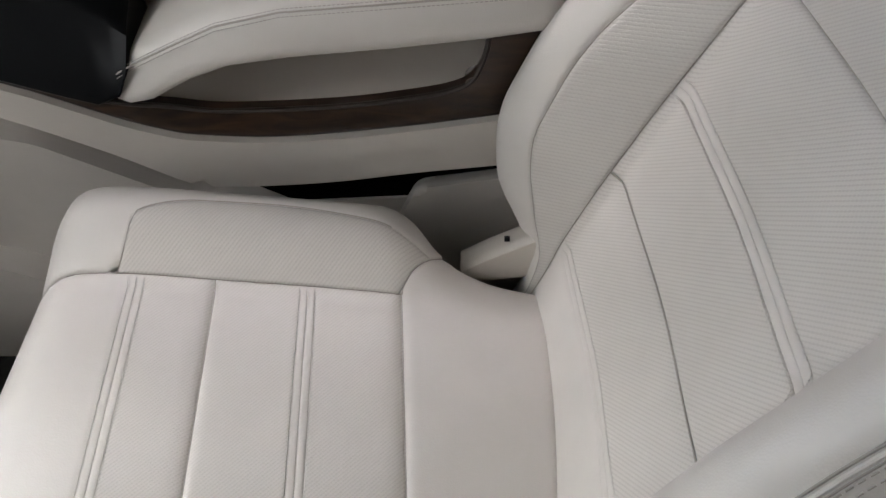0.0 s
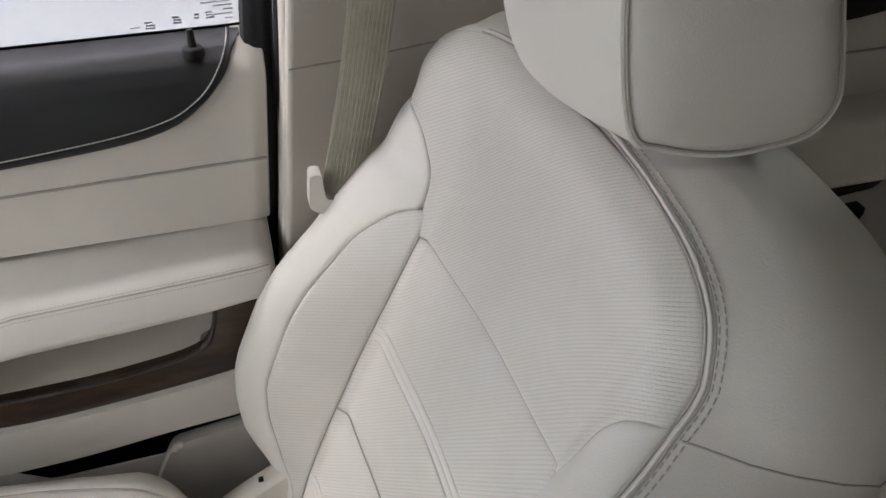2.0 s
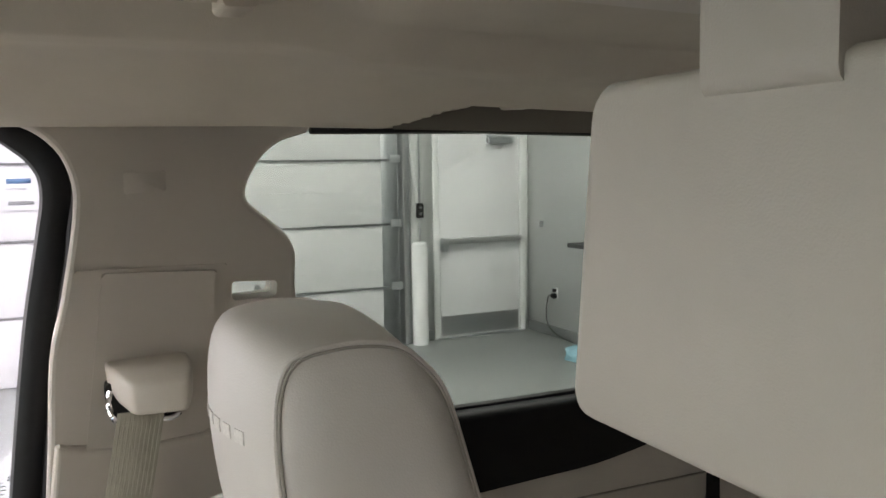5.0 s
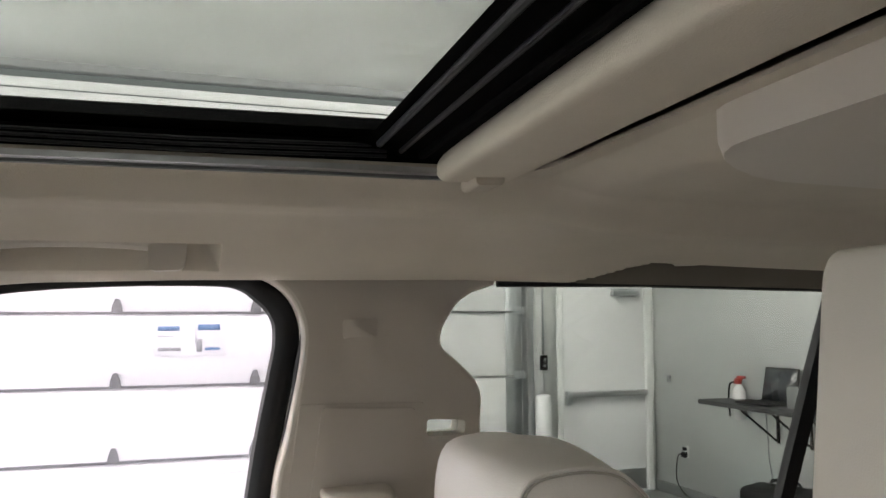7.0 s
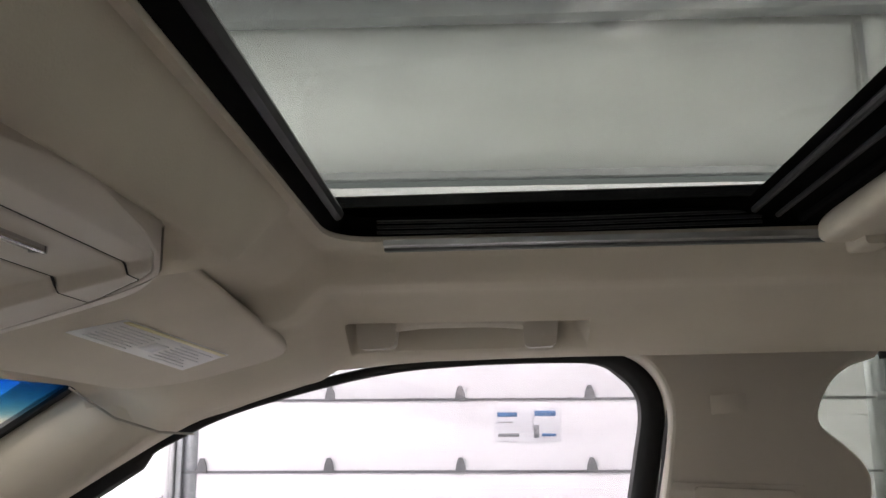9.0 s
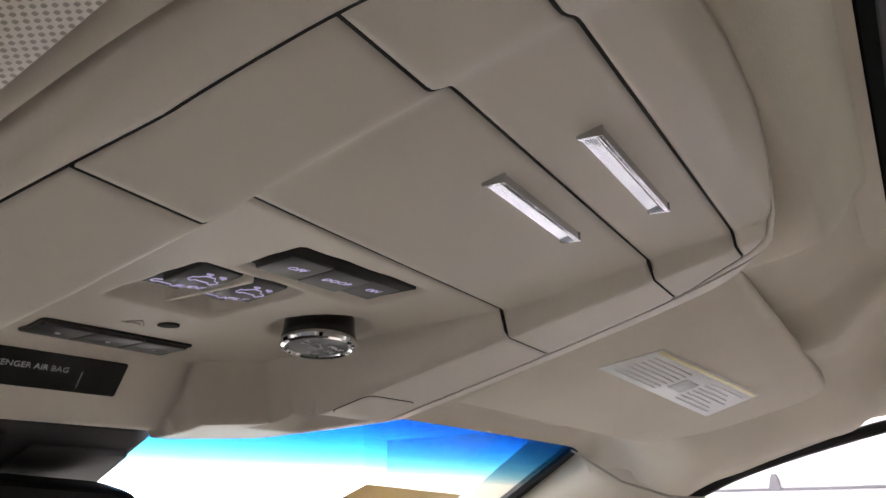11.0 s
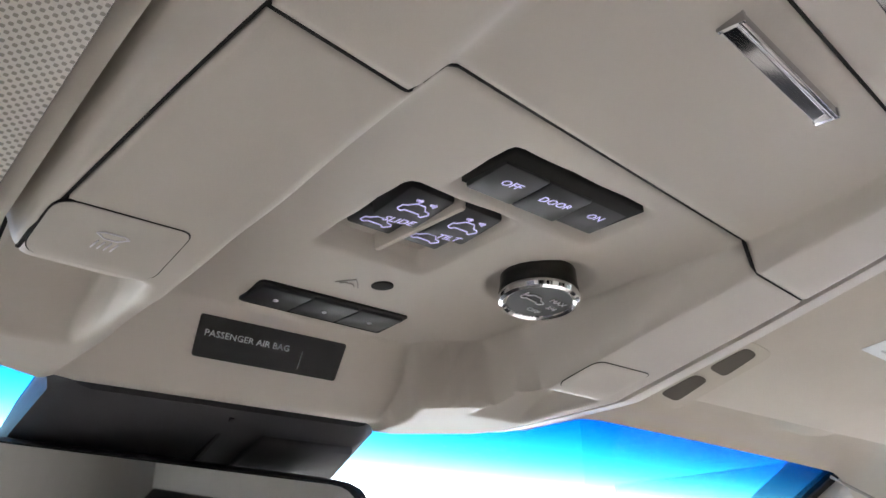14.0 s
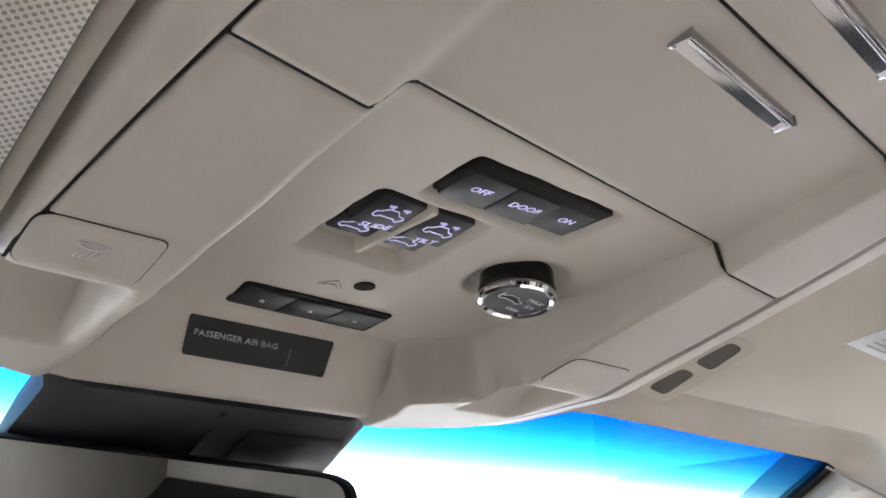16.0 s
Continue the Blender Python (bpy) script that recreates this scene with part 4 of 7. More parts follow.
ARM = [(-0.066, 1.066, 1.078, 0.760), (-0.060, 1.058, 1.092, 0.748), (-0.04, 1.055, 1.112, 0.736), (-0.015, 1.062, 1.128, 0.730), (0.03, 1.088, 1.150, 0.727), (0.075, 1.105, 1.170, 0.725), (0.14, 1.113, 1.184, 0.724), (0.24, 1.121, 1.190, 0.723), (0.33, 1.130, 1.195, 0.723), (0.385, 1.138, 1.198, 0.724), (0.402, 1.142, 1.196, 0.730), (0.409, 1.150, 1.188, 0.742)]
arm = put("armrest", loft([arm_ring(*a) for a in ARM]), M_LEATHER, door, "padded cream leather armrest with double stitching", sharp=60)
for dz in (0.0, 0.006):
    stitches("stitching", [(x, y0 + 0.006 + 0.9 * dz, zt - 0.010 + 0.9 * dz) for x, zb, zt, y0 in ARM[1:-1]], arm, M_SEAM, 0.0030, 0.0014, 0.00045)
put("seam", tubed([(x, y0 + 0.0085, zt - 0.0065) for x, zb, zt, y0 in ARM[1:-1]], 0.001, 6), M_SEAM, arm)

# pull recess, wood strip, lower band
put("pull_recess", boxed((-0.60, 0.856, 0.98), (0.40, 0.868, 1.21), 0.003), M_PLASTIC, door)
put("recess_floor", loft([[Vector((x, y, z)) for y, z in ((0.786, zt - 0.012), (0.812, zt - 0.004), (0.858, zt + 0.030), (0.858, zt - 0.02), (0.786, zt - 0.03))] for x, zt in ((-0.60, 1.142), (-0.30, 1.108), (-0.182, 1.075), (-0.085, 1.040), (-0.013, 1.030), (0.047, 1.022), (0.172, 1.025), (0.25, 1.034), (0.295, 1.043), (0.34, 1.060), (0.40, 1.078))]), M_PLASTIC, door)
M_BURL_EDGE = material("dark_burl_edge", (0.022, 0.016, 0.013), 0.35)
wood_top = [(-0.60, 1.150), (-0.30, 1.118), (-0.182, 1.085), (-0.085, 1.049), (-0.013, 1.039), (0.047, 1.031), (0.172, 1.034), (0.25, 1.043), (0.295, 1.052), (0.318, 1.066), (0.331, 1.097), (0.336, 1.125)]
wood_low = [(0.412, 1.155), (0.408, 1.07), (0.385, 1.035), (0.349, 1.022), (0.231, 1.006), (0.104, 0.996), (0.009, 1.001), (-0.03, 1.010), (-0.078, 1.028), (-0.184, 1.077), (-0.30, 1.106), (-0.60, 1.138)]
wood = put("wood_strip", prism([tuple(p[:2]) for p in smooth([(x, z, 0) for x, z in wood_top], 4)] + [tuple(p[:2]) for p in smooth([(x, z, 0) for x, z in wood_low], 4)], "y", 0.772, 0.790, 0.005, 3), M_WOOD, door, "dark burl wood strip")
for trim_line, r in ((wood_top, 0.0030), (wood_low[1:], 0.0022)):
    put("strip_edge", tubed(smooth([(x, 0.7735, z) for x, z in trim_line], 4), r, 8), M_BURL_EDGE, wood)
band_top = [(x, z - 0.002) for x, z in reversed(wood_low[3:])] + [(0.412, 1.030)]
band_low = [(0.412, 0.962), (0.343, 0.954), (0.252, 0.945), (0.159, 0.933), (0.078, 0.928), (0.03, 0.928), (-0.015, 0.934), (-0.094, 0.982), (-0.201, 1.038), (-0.30, 1.075), (-0.60, 1.115)]
put("lower_band", prism([tuple(p[:2]) for p in smooth([(x, z, 0) for x, z in band_top], 4)] + [tuple(p[:2]) for p in smooth([(x, z, 0) for x, z in band_low], 4)], "y", 0.762, 0.845, 0.012, 3), M_TRIM, door)
# black sheet paints the shade in the gap under the band
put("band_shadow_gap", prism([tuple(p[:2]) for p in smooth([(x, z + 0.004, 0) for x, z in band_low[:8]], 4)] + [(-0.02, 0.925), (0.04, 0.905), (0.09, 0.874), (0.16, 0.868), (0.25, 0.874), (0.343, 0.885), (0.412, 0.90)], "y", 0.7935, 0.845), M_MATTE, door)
lower = put("lower_panel", prism(rounded([(-0.60, 1.07), (-0.20, 0.975), (-0.02, 0.868), (0.41, 0.885), (0.41, 0.60), (-0.60, 0.58)], 0.02), "y", 0.79, 0.845, 0.01, 3), M_SEATSIDE, door)
put("map_pocket", prism(rounded([(-0.60, 0.80), (-0.30, 0.80), (-0.20, 0.74), (0.15, 0.70), (0.35, 0.70), (0.35, 0.60), (-0.60, 0.60)], 0.03), "y", 0.75, 0.80, 0.012, 3), M_SEATSIDE, door)
put("pocket_wing", prism(rounded([(0.248, 0.906), (0.41, 0.93), (0.41, 0.72), (0.25, 0.76), (0.206, 0.822)], 0.012), "y", 0.775, 0.80, 0.008, 3), M_TRIM, door)
speaker = put("speaker_grille", tubed([(-0.372, 0.765, 0.725), (-0.372, 0.755, 0.725)], 0.078, 32), M_BLACK, door)
put("speaker_ring", tubed([(-0.372 + 0.082 * math.cos(a), 0.757, 0.725 + 0.082 * math.sin(a)) for a in np.linspace(0, 2 * math.pi, 40, endpoint=False)], 0.006, 8, True), M_RUBBER, speaker)
# switch panel
sw = put("switch_panel", loft([[Vector((x, y, z)) for y, z in rounded([(0.735, zb, 0.006), (0.835, zb, 0.004), (0.835, zt + 0.03, 0.004), (0.775, zt, 0.012)], 0.01, 3)] for x, zb, zt in ((-0.32, 1.165, 1.245), (-0.165, 1.105, 1.197), (-0.10, 1.080, 1.176), (-0.07, 1.070, 1.166), (-0.045, 1.08, 1.157), (-0.028, 1.11, 1.142))]), M_BLACK, door, "gloss black window switch panel")
sw.data.materials[0] = material("dark_switch_plastic", (0.003, 0.0035, 0.004), 0.3, spec=0.12)
put("pane", boxed((-0.60, 0.872, 1.38), (0.47, 0.877, 1.83)), M_GLASS, door, "clear side glass").visible_shadow = False
M_GLASSPRINT = material("grey_glass_print", (0.26, 0.26, 0.30), 0.6)
# printed marks in the glass corner
marks = [(0.414, 1.4385, 0.0075, 0.0065, 2), (0.396, 1.4385, 0.016, 0.0022, 1), (0.392, 1.4345, 0.030, 0.0022, 1), (0.399, 1.4305, 0.019, 0.0022, 1), (0.404, 1.4262, 0.010, 0.0022, 1), (0.416, 1.4258, 0.005, 0.006, 2), (0.398, 1.4215, 0.018, 0.0022, 1), (0.4155, 1.4175, 0.006, 0.005, 2), (0.403, 1.4165, 0.008, 0.0018, 1), (0.3845, 1.4215, 0.009, 0.0085, 3), (0.371, 1.4215, 0.005, 0.007, 2), (0.351, 1.4195, 0.009, 0.009, 3), (0.3235, 1.4165, 0.010, 0.009, 3), (0.309, 1.4155, 0.010, 0.0016, 1)]
for x, z, w, h, n in marks:
    for k in range(n):
        zk = z + (k - (n - 1) / 2) * h / n
        put("glass_print", boxed((x - w / 2 + 0.12 * w * (k % 2), 0.8712, zk - 0.3 * h / n), (x + w / 2 - 0.2 * w * (k == 2), 0.8718, zk + 0.3 * h / n)), M_GLASSPRINT, door)

# window seal and pillar: black rubber bands round the front opening
seal_out = [(-0.60, 1.44), (-0.22, 1.68), (-0.14, 1.728), (-0.044, 1.768), (0.122, 1.809), (0.25, 1.822), (0.398, 1.824), (0.445, 1.814), (0.472, 1.785), (0.478, 1.750), (0.470, 1.70), (0.452, 1.60), (0.432, 1.44), (0.425, 1.36), (0.415, 1.20), (0.405, 1.05), (0.39, 0.80)]
sl = smooth([(x, 0.848, z) for x, z in seal_out], 6)
seal = tagged(put("door_seal", tubed(sl, 0.017, 10, flat=0.8, up=(0, 1, 0), radii=[0.007 + 0.010 * ease(p.x, 0.40, 0.455) if p.z > 1.70 and p.x < 0.46 else 0.017 for p in sl]), M_RUBBER, None), "black rubber seal round the front door opening", "door seal")
for dx, r in ((0.025, 0.0095),):
    ob = put("seal_lip", tubed([Vector((p.x + dx * (1 if p.x > 0.2 else 0.2), p.y - 0.02, p.z + (0.012 if p.z > 1.7 else 0))) for p in sl if p.x > 0.40 and (p.z > 0.7)], r, 8), M_RUBBER, seal)

# ---- B pillar ----
def sheared(bm, k, x0):
    for v in bm.verts:
        v.co.y += k * (v.co.x - x0)
    return bm


pil = [(0.36, 1.86), (0.398, 1.833), (0.445, 1.826), (0.478, 1.802), (0.493, 1.765), (0.491, 1.72), (0.476, 1.64), (0.462, 1.58), (0.455, 1.48), (0.443, 1.355), (0.43, 1.25), (0.417, 1.143), (0.40, 0.95), (0.40, 0.60), (0.80, 0.60), (0.80, 1.35), (0.75, 1.42), (0.748, 1.55), (0.743, 1.63), (0.745, 1.668), (0.741, 1.684), (0.732, 1.698), (0.711, 1.717), (0.690, 1.734), (0.684, 1.742), (0.683, 1.752), (0.688, 1.767), (0.701, 1.788), (0.714, 1.801), (0.731, 1.812), (0.765, 1.822), (0.80, 1.86)]
def eased(pts, a, z):
    return pts[:a] + [(p[0], p[1]) for p in smooth([(x, zz, 0) for x, zz in pts[a:z]], 4)] + pts[z:]


pil = eased(eased(pil, 16, 30), 1, 13)
def even(pts, step):
    """Points at even steps along a closed outline, with close ones left out."""
    out = []
    for a, b in zip(pts, pts[1:] + pts[:1]):
        if not out or (Vector(a) - Vector(out[-1])).length > step * 0.6:
            out.append(a)
        n = int((Vector(b) - Vector(a)).length / step)
        for k in range(1, n):
            out.append(tuple(Vector(a).lerp(Vector(b), k / n)))
    return out


def inset_outline(pts, d):
    """The outline moved inwards by d (it runs anticlockwise)."""
    res = []
    n = len(pts)
    for i in range(n):
        a, b, c = Vector(pts[i - 1]), Vector(pts[i]), Vector(pts[(i + 1) % n])
        t = ((b - a).normalized() + (c - b).normalized()).normalized()
        k = d * min(max((b.x - 0.38) / 0.06, 0) if b.y > 1.80 and b.x < 0.45 else 1, max((1.852 - b.y) / 0.03, 0), 1)
        res.append((b.x - t.y * k, b.y + t.x * k))
    return res


pil = even(pil, 0.007)
pil_rings = [[Vector((x, y, z)) for x, z in inset_outline(pil, d)] for d, y in ((0.0072, 0.795), (0.0036, 0.7962), (0.0012, 0.7988), (0.0, 0.803), (0.0, 0.86))]
bp = tagged(put("pillar_trim", sheared(loft(pil_rings), 0.26, 0.46), M_PLASTIC, None), "beige plastic trim of the pillar behind the front door", "pillar trim", kind="structure")
cutter = new("cutter", bpy.data.meshes.new("cutter"))
cut = sheared(prism(rounded([(0.6605, 1.6455), (0.7185, 1.6415), (0.7165, 1.6225), (0.6605, 1.6225)], 0.006), "y", 0.70, 0.95), 0.26, 0.46)
cut.to_mesh(cutter.data)
cut.free()
carve = bp.modifiers.new("slot", "BOOLEAN")
carve.object = cutter
carve.operation = "DIFFERENCE"
bpy.context.view_layer.update()
carved = bpy.data.meshes.new_from_object(bp.evaluated_get(bpy.context.evaluated_depsgraph_get()))
bp.modifiers.remove(carve)
bp.data = carved
for poly in carved.polygons:
    poly.use_smooth = False
bpy.data.objects.remove(cutter)
plates = [put("adjuster_surround", sheared(prism(rounded([(0.491, 1.674), (0.656, 1.668), (0.640, 1.475), (0.466, 1.49)], 0.003), "y", 0.7925, 0.80, 0.0018, 2), 0.26, 0.46), M_PLASTIC, bp),
          put("adjuster_plate", sheared(prism(rounded([(0.518, 1.669), (0.643, 1.662), (0.624, 1.475), (0.492, 1.475)], 0.004), "y", 0.7885, 0.80, 0.003, 3), 0.26, 0.46), M_PLASTIC, bp)]
for ob in plates:
    ob.data.polygons.foreach_set("use_smooth", [False] * len(ob.data.polygons))
cover = even(list(reversed(rounded([(0.463, 1.4965, 0.010), (0.478, 1.488), (0.52, 1.481), (0.60, 1.4755), (0.735, 1.474), (0.745, 1.40), (0.745, 0.62), (0.408, 0.62), (0.420, 1.15), (0.446, 1.36)], 0.012))), 0.007)
put("pillar_lower_cover", sheared(loft([[Vector((x, y, z)) for x, z in inset_outline(cover, d)] for d, y in ((0.0075, 0.7862), (0.0050, 0.7868), (0.0026, 0.7885), (0.0008, 0.7915), (0.0, 0.796), (0.0, 0.804))]), 0.26, 0.46), M_PLASTIC, bp).data.polygons.foreach_set("use_smooth", [False] * (len(cover) * 5 + 2))
put("cover_groove", sheared(tubed([(0.452, 0.7860, 1.3885), (0.54, 0.7858, 1.384), (0.70, 0.7858, 1.382)], 0.0010, 6), 0.26, 0.46), M_SEAM, bp)
put("airbag_badge", sheared(prism(rounded([(0.545, 1.752), (0.59, 1.755), (0.59, 1.778), (0.545, 1.776)], 0.004), "y", 0.793, 0.80, 0.001), 0.26, 0.46), M_PLASTIC, bp)

# seat belt
belt = thing("seat_belt", "beige seat belt webbing hanging from a covered height adjuster", "seat belt", (0.54, 0.76, 1.55))
guide = put("guide_cover", loft([[Vector((x, y, z)) for x, z in rounded([(x0, z1), (x1, z1 - 0.002), (x1 - 0.001, z0 - 0.001), (x0 + 0.003, z0)], r, 4)] for y, x0, x1, z0, z1, r in ((0.822, 0.515, 0.604, 1.546, 1.5745, 0.006), (0.785, 0.515, 0.604, 1.546, 1.5735, 0.006), (0.762, 0.5225, 0.602, 1.536, 1.5705, 0.007), (0.744, 0.532, 0.5965, 1.5295, 1.5655, 0.007), (0.7375, 0.5365, 0.594, 1.5290, 1.5630, 0.006), (0.7345, 0.5405, 0.5905, 1.5320, 1.5600, 0.005))]), M_PLASTIC, belt, "", 50)
put("chrome_loop", tubed(smooth([(0.5185, 0.772, 1.548), (0.5165, 0.764, 1.538), (0.520, 0.757, 1.524), (0.529, 0.754, 1.5185), (0.550, 0.755, 1.5205), (0.574, 0.757, 1.5165), (0.585, 0.760, 1.520), (0.592, 0.768, 1.531)], 6), 0.0030, 8), M_CHROME, belt)
put("loop_pocket", loft([[Vector((x, y, z)) for x, z in rounded([(0.5135, 1.556), (0.5135, 1.535), (0.524, 1.515), (0.583, 1.514), (0.596, 1.53), (0.598, 1.556)], 0.008, 4)] for y in (0.775, 0.779, 0.80)]), M_DARKGAP, belt)
strap = [((0.5465, 0.7500, 1.5300), 0.0225), ((0.546, 0.7475, 1.522), 0.0235), ((0.538, 0.746, 1.48), 0.0235), ((0.52, 0.744, 1.39), 0.0235), ((0.495, 0.742, 1.285), 0.0235), ((0.45, 0.738, 1.10), 0.0235), ((0.42, 0.735, 0.85), 0.0235)]
rings = []
for (x, y, z), h in strap:
    rings.append([Vector((x - h, y - 0.001, z)), Vector((x - h * 0.5, y - 0.0018, z)), Vector((x, y - 0.002, z)), Vector((x + h * 0.5, y + 0.001, z)), Vector((x + h, y + 0.004, z)), Vector((x + h, y + 0.0055, z)), Vector((x, y, z)), Vector((x - h, y + 0.0005, z))])
web = put("webbing", loft(rings), M_BELT, belt)
for k in np.linspace(-0.85, 0.85, 10):
    put("webbing_rib", tubed([(x + h * k, y - 0.0022 + 0.0028 * max(k, 0), z) for (x, y, z), h in strap[:6]], 0.00045, 5), M_BELT, web)
put("webbing_stop", loft([[Vector((x, y, z)) for x, z in rounded([(0.452, 1.258), (0.463, 1.250), (0.515, 1.247), (0.515, 1.262), (0.470, 1.266), (0.468, 1.297), (0.456, 1.297)], 0.005, 3)] for y in (0.728, 0.732, 0.744, 0.748)]), M_LEATHER, belt, "cream plastic belt stop")

# ---- rear door and windows ----
rdoor = thing("rear_door", "closed rear passenger door with cream trim and black sill", "car door", (1.1, 0.86, 0.6))
put("door_shell", boxed((0.78, 0.87, 0.55), (1.40, 0.92, 1.42), 0.01), M_TRIM, rdoor)
ru = put("upper_trim", prism(rounded([(0.76, 1.22), (1.375, 1.22), (1.392, 1.31), (1.378, 1.42, 0.03), (1.33, 1.445), (0.76, 1.42)], 0.012), "y", 0.852, 0.88, 0.008, 3), M_TRIM, rdoor)
put("trim_groove", tubed([(0.76, 0.8505, 1.29), (1.385, 0.8505, 1.295)], 0.0016, 6), M_SEAM, ru)
put("black_upper", prism([tuple(p[:2]) for p in smooth([(x, z, 0) for x, z in [(0.76, 1.445), (0.76, 1.335), (1.089, 1.340), (1.214, 1.352), (1.305, 1.376), (1.336, 1.415), (1.325, 1.438), (1.30, 1.446)]], 4)], "y", 0.84, 0.89, 0.010, 3), M_BLACK, rdoor)
rpin = put("lock_pin", tubed([(1.30, 0.86, 1.43), (1.30, 0.86, 1.465)], 0.005, 10), M_BLACK, rdoor)
put("armrest", loft([[Vector((x, y, z)) for y, z in rounded([(y0, zb), (0.87, zb), (0.87, zt), (y0, zt)], 0.025, 4)] for x, zb, zt, y0 in ((0.80, 1.13, 1.235, 0.78), (1.0, 1.13, 1.235, 0.77), (1.28, 1.13, 1.228, 0.77), (1.345, 1.15, 1.222, 0.78), (1.362, 1.18, 1.21, 0.81))]), M_TRIM, rdoor, "", 60)
put("wood_strip", prism(rounded([(1.08, 1.10), (1.29, 1.118), (1.275, 1.085), (1.10, 1.07)], 0.01), "y", 0.83, 0.87, 0.004), M_WOOD, rdoor)
put("door_pull", prism(rounded([(1.13, 1.045), (1.265, 1.055), (1.245, 1.02), (1.15, 1.01)], 0.012), "y", 0.825, 0.87, 0.004), M_BLACK, rdoor)
put("lower_panel", prism(rounded([(0.78, 1.13), (1.37, 1.13), (1.34, 0.9), (1.2, 0.6), (0.78, 0.6)], 0.03), "y", 0.845, 0.875, 0.008), M_TRIM, rdoor)
put("pane", boxed((0.66, 0.895, 1.42), (1.42, 0.90, 1.86)), M_PRIVACY, rdoor, "grey tinted privacy glass")
put("division_bar", prism([(1.19, 1.42), (1.215, 1.42), (1.312, 1.70), (1.355, 1.83), (1.33, 1.83), (1.285, 1.70)], "y", 0.875, 0.893, 0.003), M_RUBBER, rdoor)
put("window_seal", tubed(smooth([(0.70, 0.872, 1.445), (1.0, 0.872, 1.443), (1.29, 0.872, 1.446), (1.34, 0.872, 1.446)], 4), 0.008, 8), M_RUBBER, rdoor)
put("upper_seal", tubed([(0.765, 0.862, 1.825), (1.0, 0.862, 1.826), (1.42, 0.862, 1.818)], 0.006, 8), M_RUBBER, rdoor)
cpil = tagged(put("rear_pillar_trim", sheared(prism([(1.40, 0.60), (1.40, 1.40), (1.39, 1.45), (1.43, 1.60), (1.47, 1.83), (1.47, 1.87), (1.75, 1.87), (1.72, 1.45), (1.72, 0.60)], "y", 0.83, 0.88, 0.012, 3), 0.0, 1.4), M_PLASTIC, None), "beige trim of the pillar behind the rear door", "pillar trim", kind="structure")
put("pillar_seal", tubed([(1.393, 0.85, 1.0), (1.398, 0.85, 1.40), (1.395, 0.85, 1.45), (1.42, 0.853, 1.55), (1.45, 0.855, 1.68), (1.475, 0.86, 1.83)], 0.013, 8, radii=[0.012, 0.016, 0.020, 0.025, 0.028, 0.028]), M_RUBBER, cpil)
quarter = tagged(put("wall_rear_quarter", boxed((1.70, 0.84, 0.55), (2.62, 0.90, 1.42), 0.01), M_TRIM, None), "beige trim beside the cargo area", "wall", kind="structure")
tagged(put("rear_sill_outer", boxed((0.42, 0.905, 0.50), (2.62, 0.93, 1.36), 0.01), M_BLACK, None), "outer door skin below the side windows", "wall", kind="structure")
tagged(put("front_sill_outer", boxed((-0.62, 0.905, 0.50), (0.42, 0.93, 1.36), 0.01), M_BLACK, None), "outer door skin below the front window", "wall", kind="structure")

# ---- sunroof ----
sun = thing("sunroof", "open-shaded tinted glass sunroof in a black frame with a beige sunshade", "sunroof", (0.37, YC, 1.93))
HX0, HX1, HY0S, HY1S = HOLE
outer = rounded([(HX0 - 0.004, HY0S - 0.004), (HX1, HY0S - 0.004), (HX1, HY1S + 0.004), (HX0 - 0.004, HY1S + 0.004)], 0.055, 8)


def ring_frame(bm, low_outer, low_inner, high_inner, z0, z1, z2):
    n = len(low_outer)
    a = [bm.verts.new((x, y, z0)) for x, y in low_outer]
    b = [bm.verts.new((x, y, z1)) for x, y in low_inner]
    c = [bm.verts.new((x, y, z2)) for x, y in high_inner]
    d = [bm.verts.new((x, y, z2 + 0.004)) for x, y in low_outer]
    for p, q in ((a, b), (b, c), (c, d), (d, a)):
        for j in range(n):
            bm.faces.new((p[j], p[(j + 1) % n], q[(j + 1) % n], q[j]))


def rect(x0, x1, y0, y1, r):
    return rounded([(x0, y0), (x1, y0), (x1, y1), (x0, y1)], r, 8)


def skewed(bm):
    for v in bm.verts:
        v.co.x = roof_skew(v.co.x, v.co.y)
    return bm


bm = bmesh.new()
ring_frame(bm, rect(0.160, HX1 + 0.03, HY0S - 0.03, HY1S + 0.03, 0.06), rect(0.178, HX1 - 0.05, HY0S + 0.006, HY1S - 0.004, 0.05), rect(0.190, 0.502, HY0S + 0.008, HY1S - 0.006, 0.03), 1.914, 1.906, 1.9225)
put("frame", skewed(bm), M_MATTE, sun)
bm = bmesh.new()
ring_frame(bm, rect(HX0 - 0.015, HX1 + 0.02, HY0S - 0.03, HY1S + 0.03, 0.03), rect(0.1765, HX1, HY0S + 0.002, HY1S - 0.002, 0.055), rect(0.1760, HX1, HY0S, HY1S, 0.055), 1.9022, 1.9015, 1.912)
put("opening_trim", skewed(bm), M_LINER, sun, "beige cloth lip round the opening")
for z, dy in ((1.9095, 0.005), (1.9140, 0.0055), (1.9185, 0.006)):
    put("track_rib", tubed([(0.20, HY1S - dy, z), (0.36, HY1S - dy - 0.004, z - 0.002), (0.52, HY1S - dy, z + 0.001)], 0.0016, 6), M_RUBBER, sun)
put("metal_track", prism([(HY1S - 0.005, 1.8980), (HY1S + 0.001, 1.8968), (HY1S + 0.001, 1.902), (HY1S - 0.005, 1.903)], "x", 0.205, 0.575, 0.001), M_STEEL, sun)
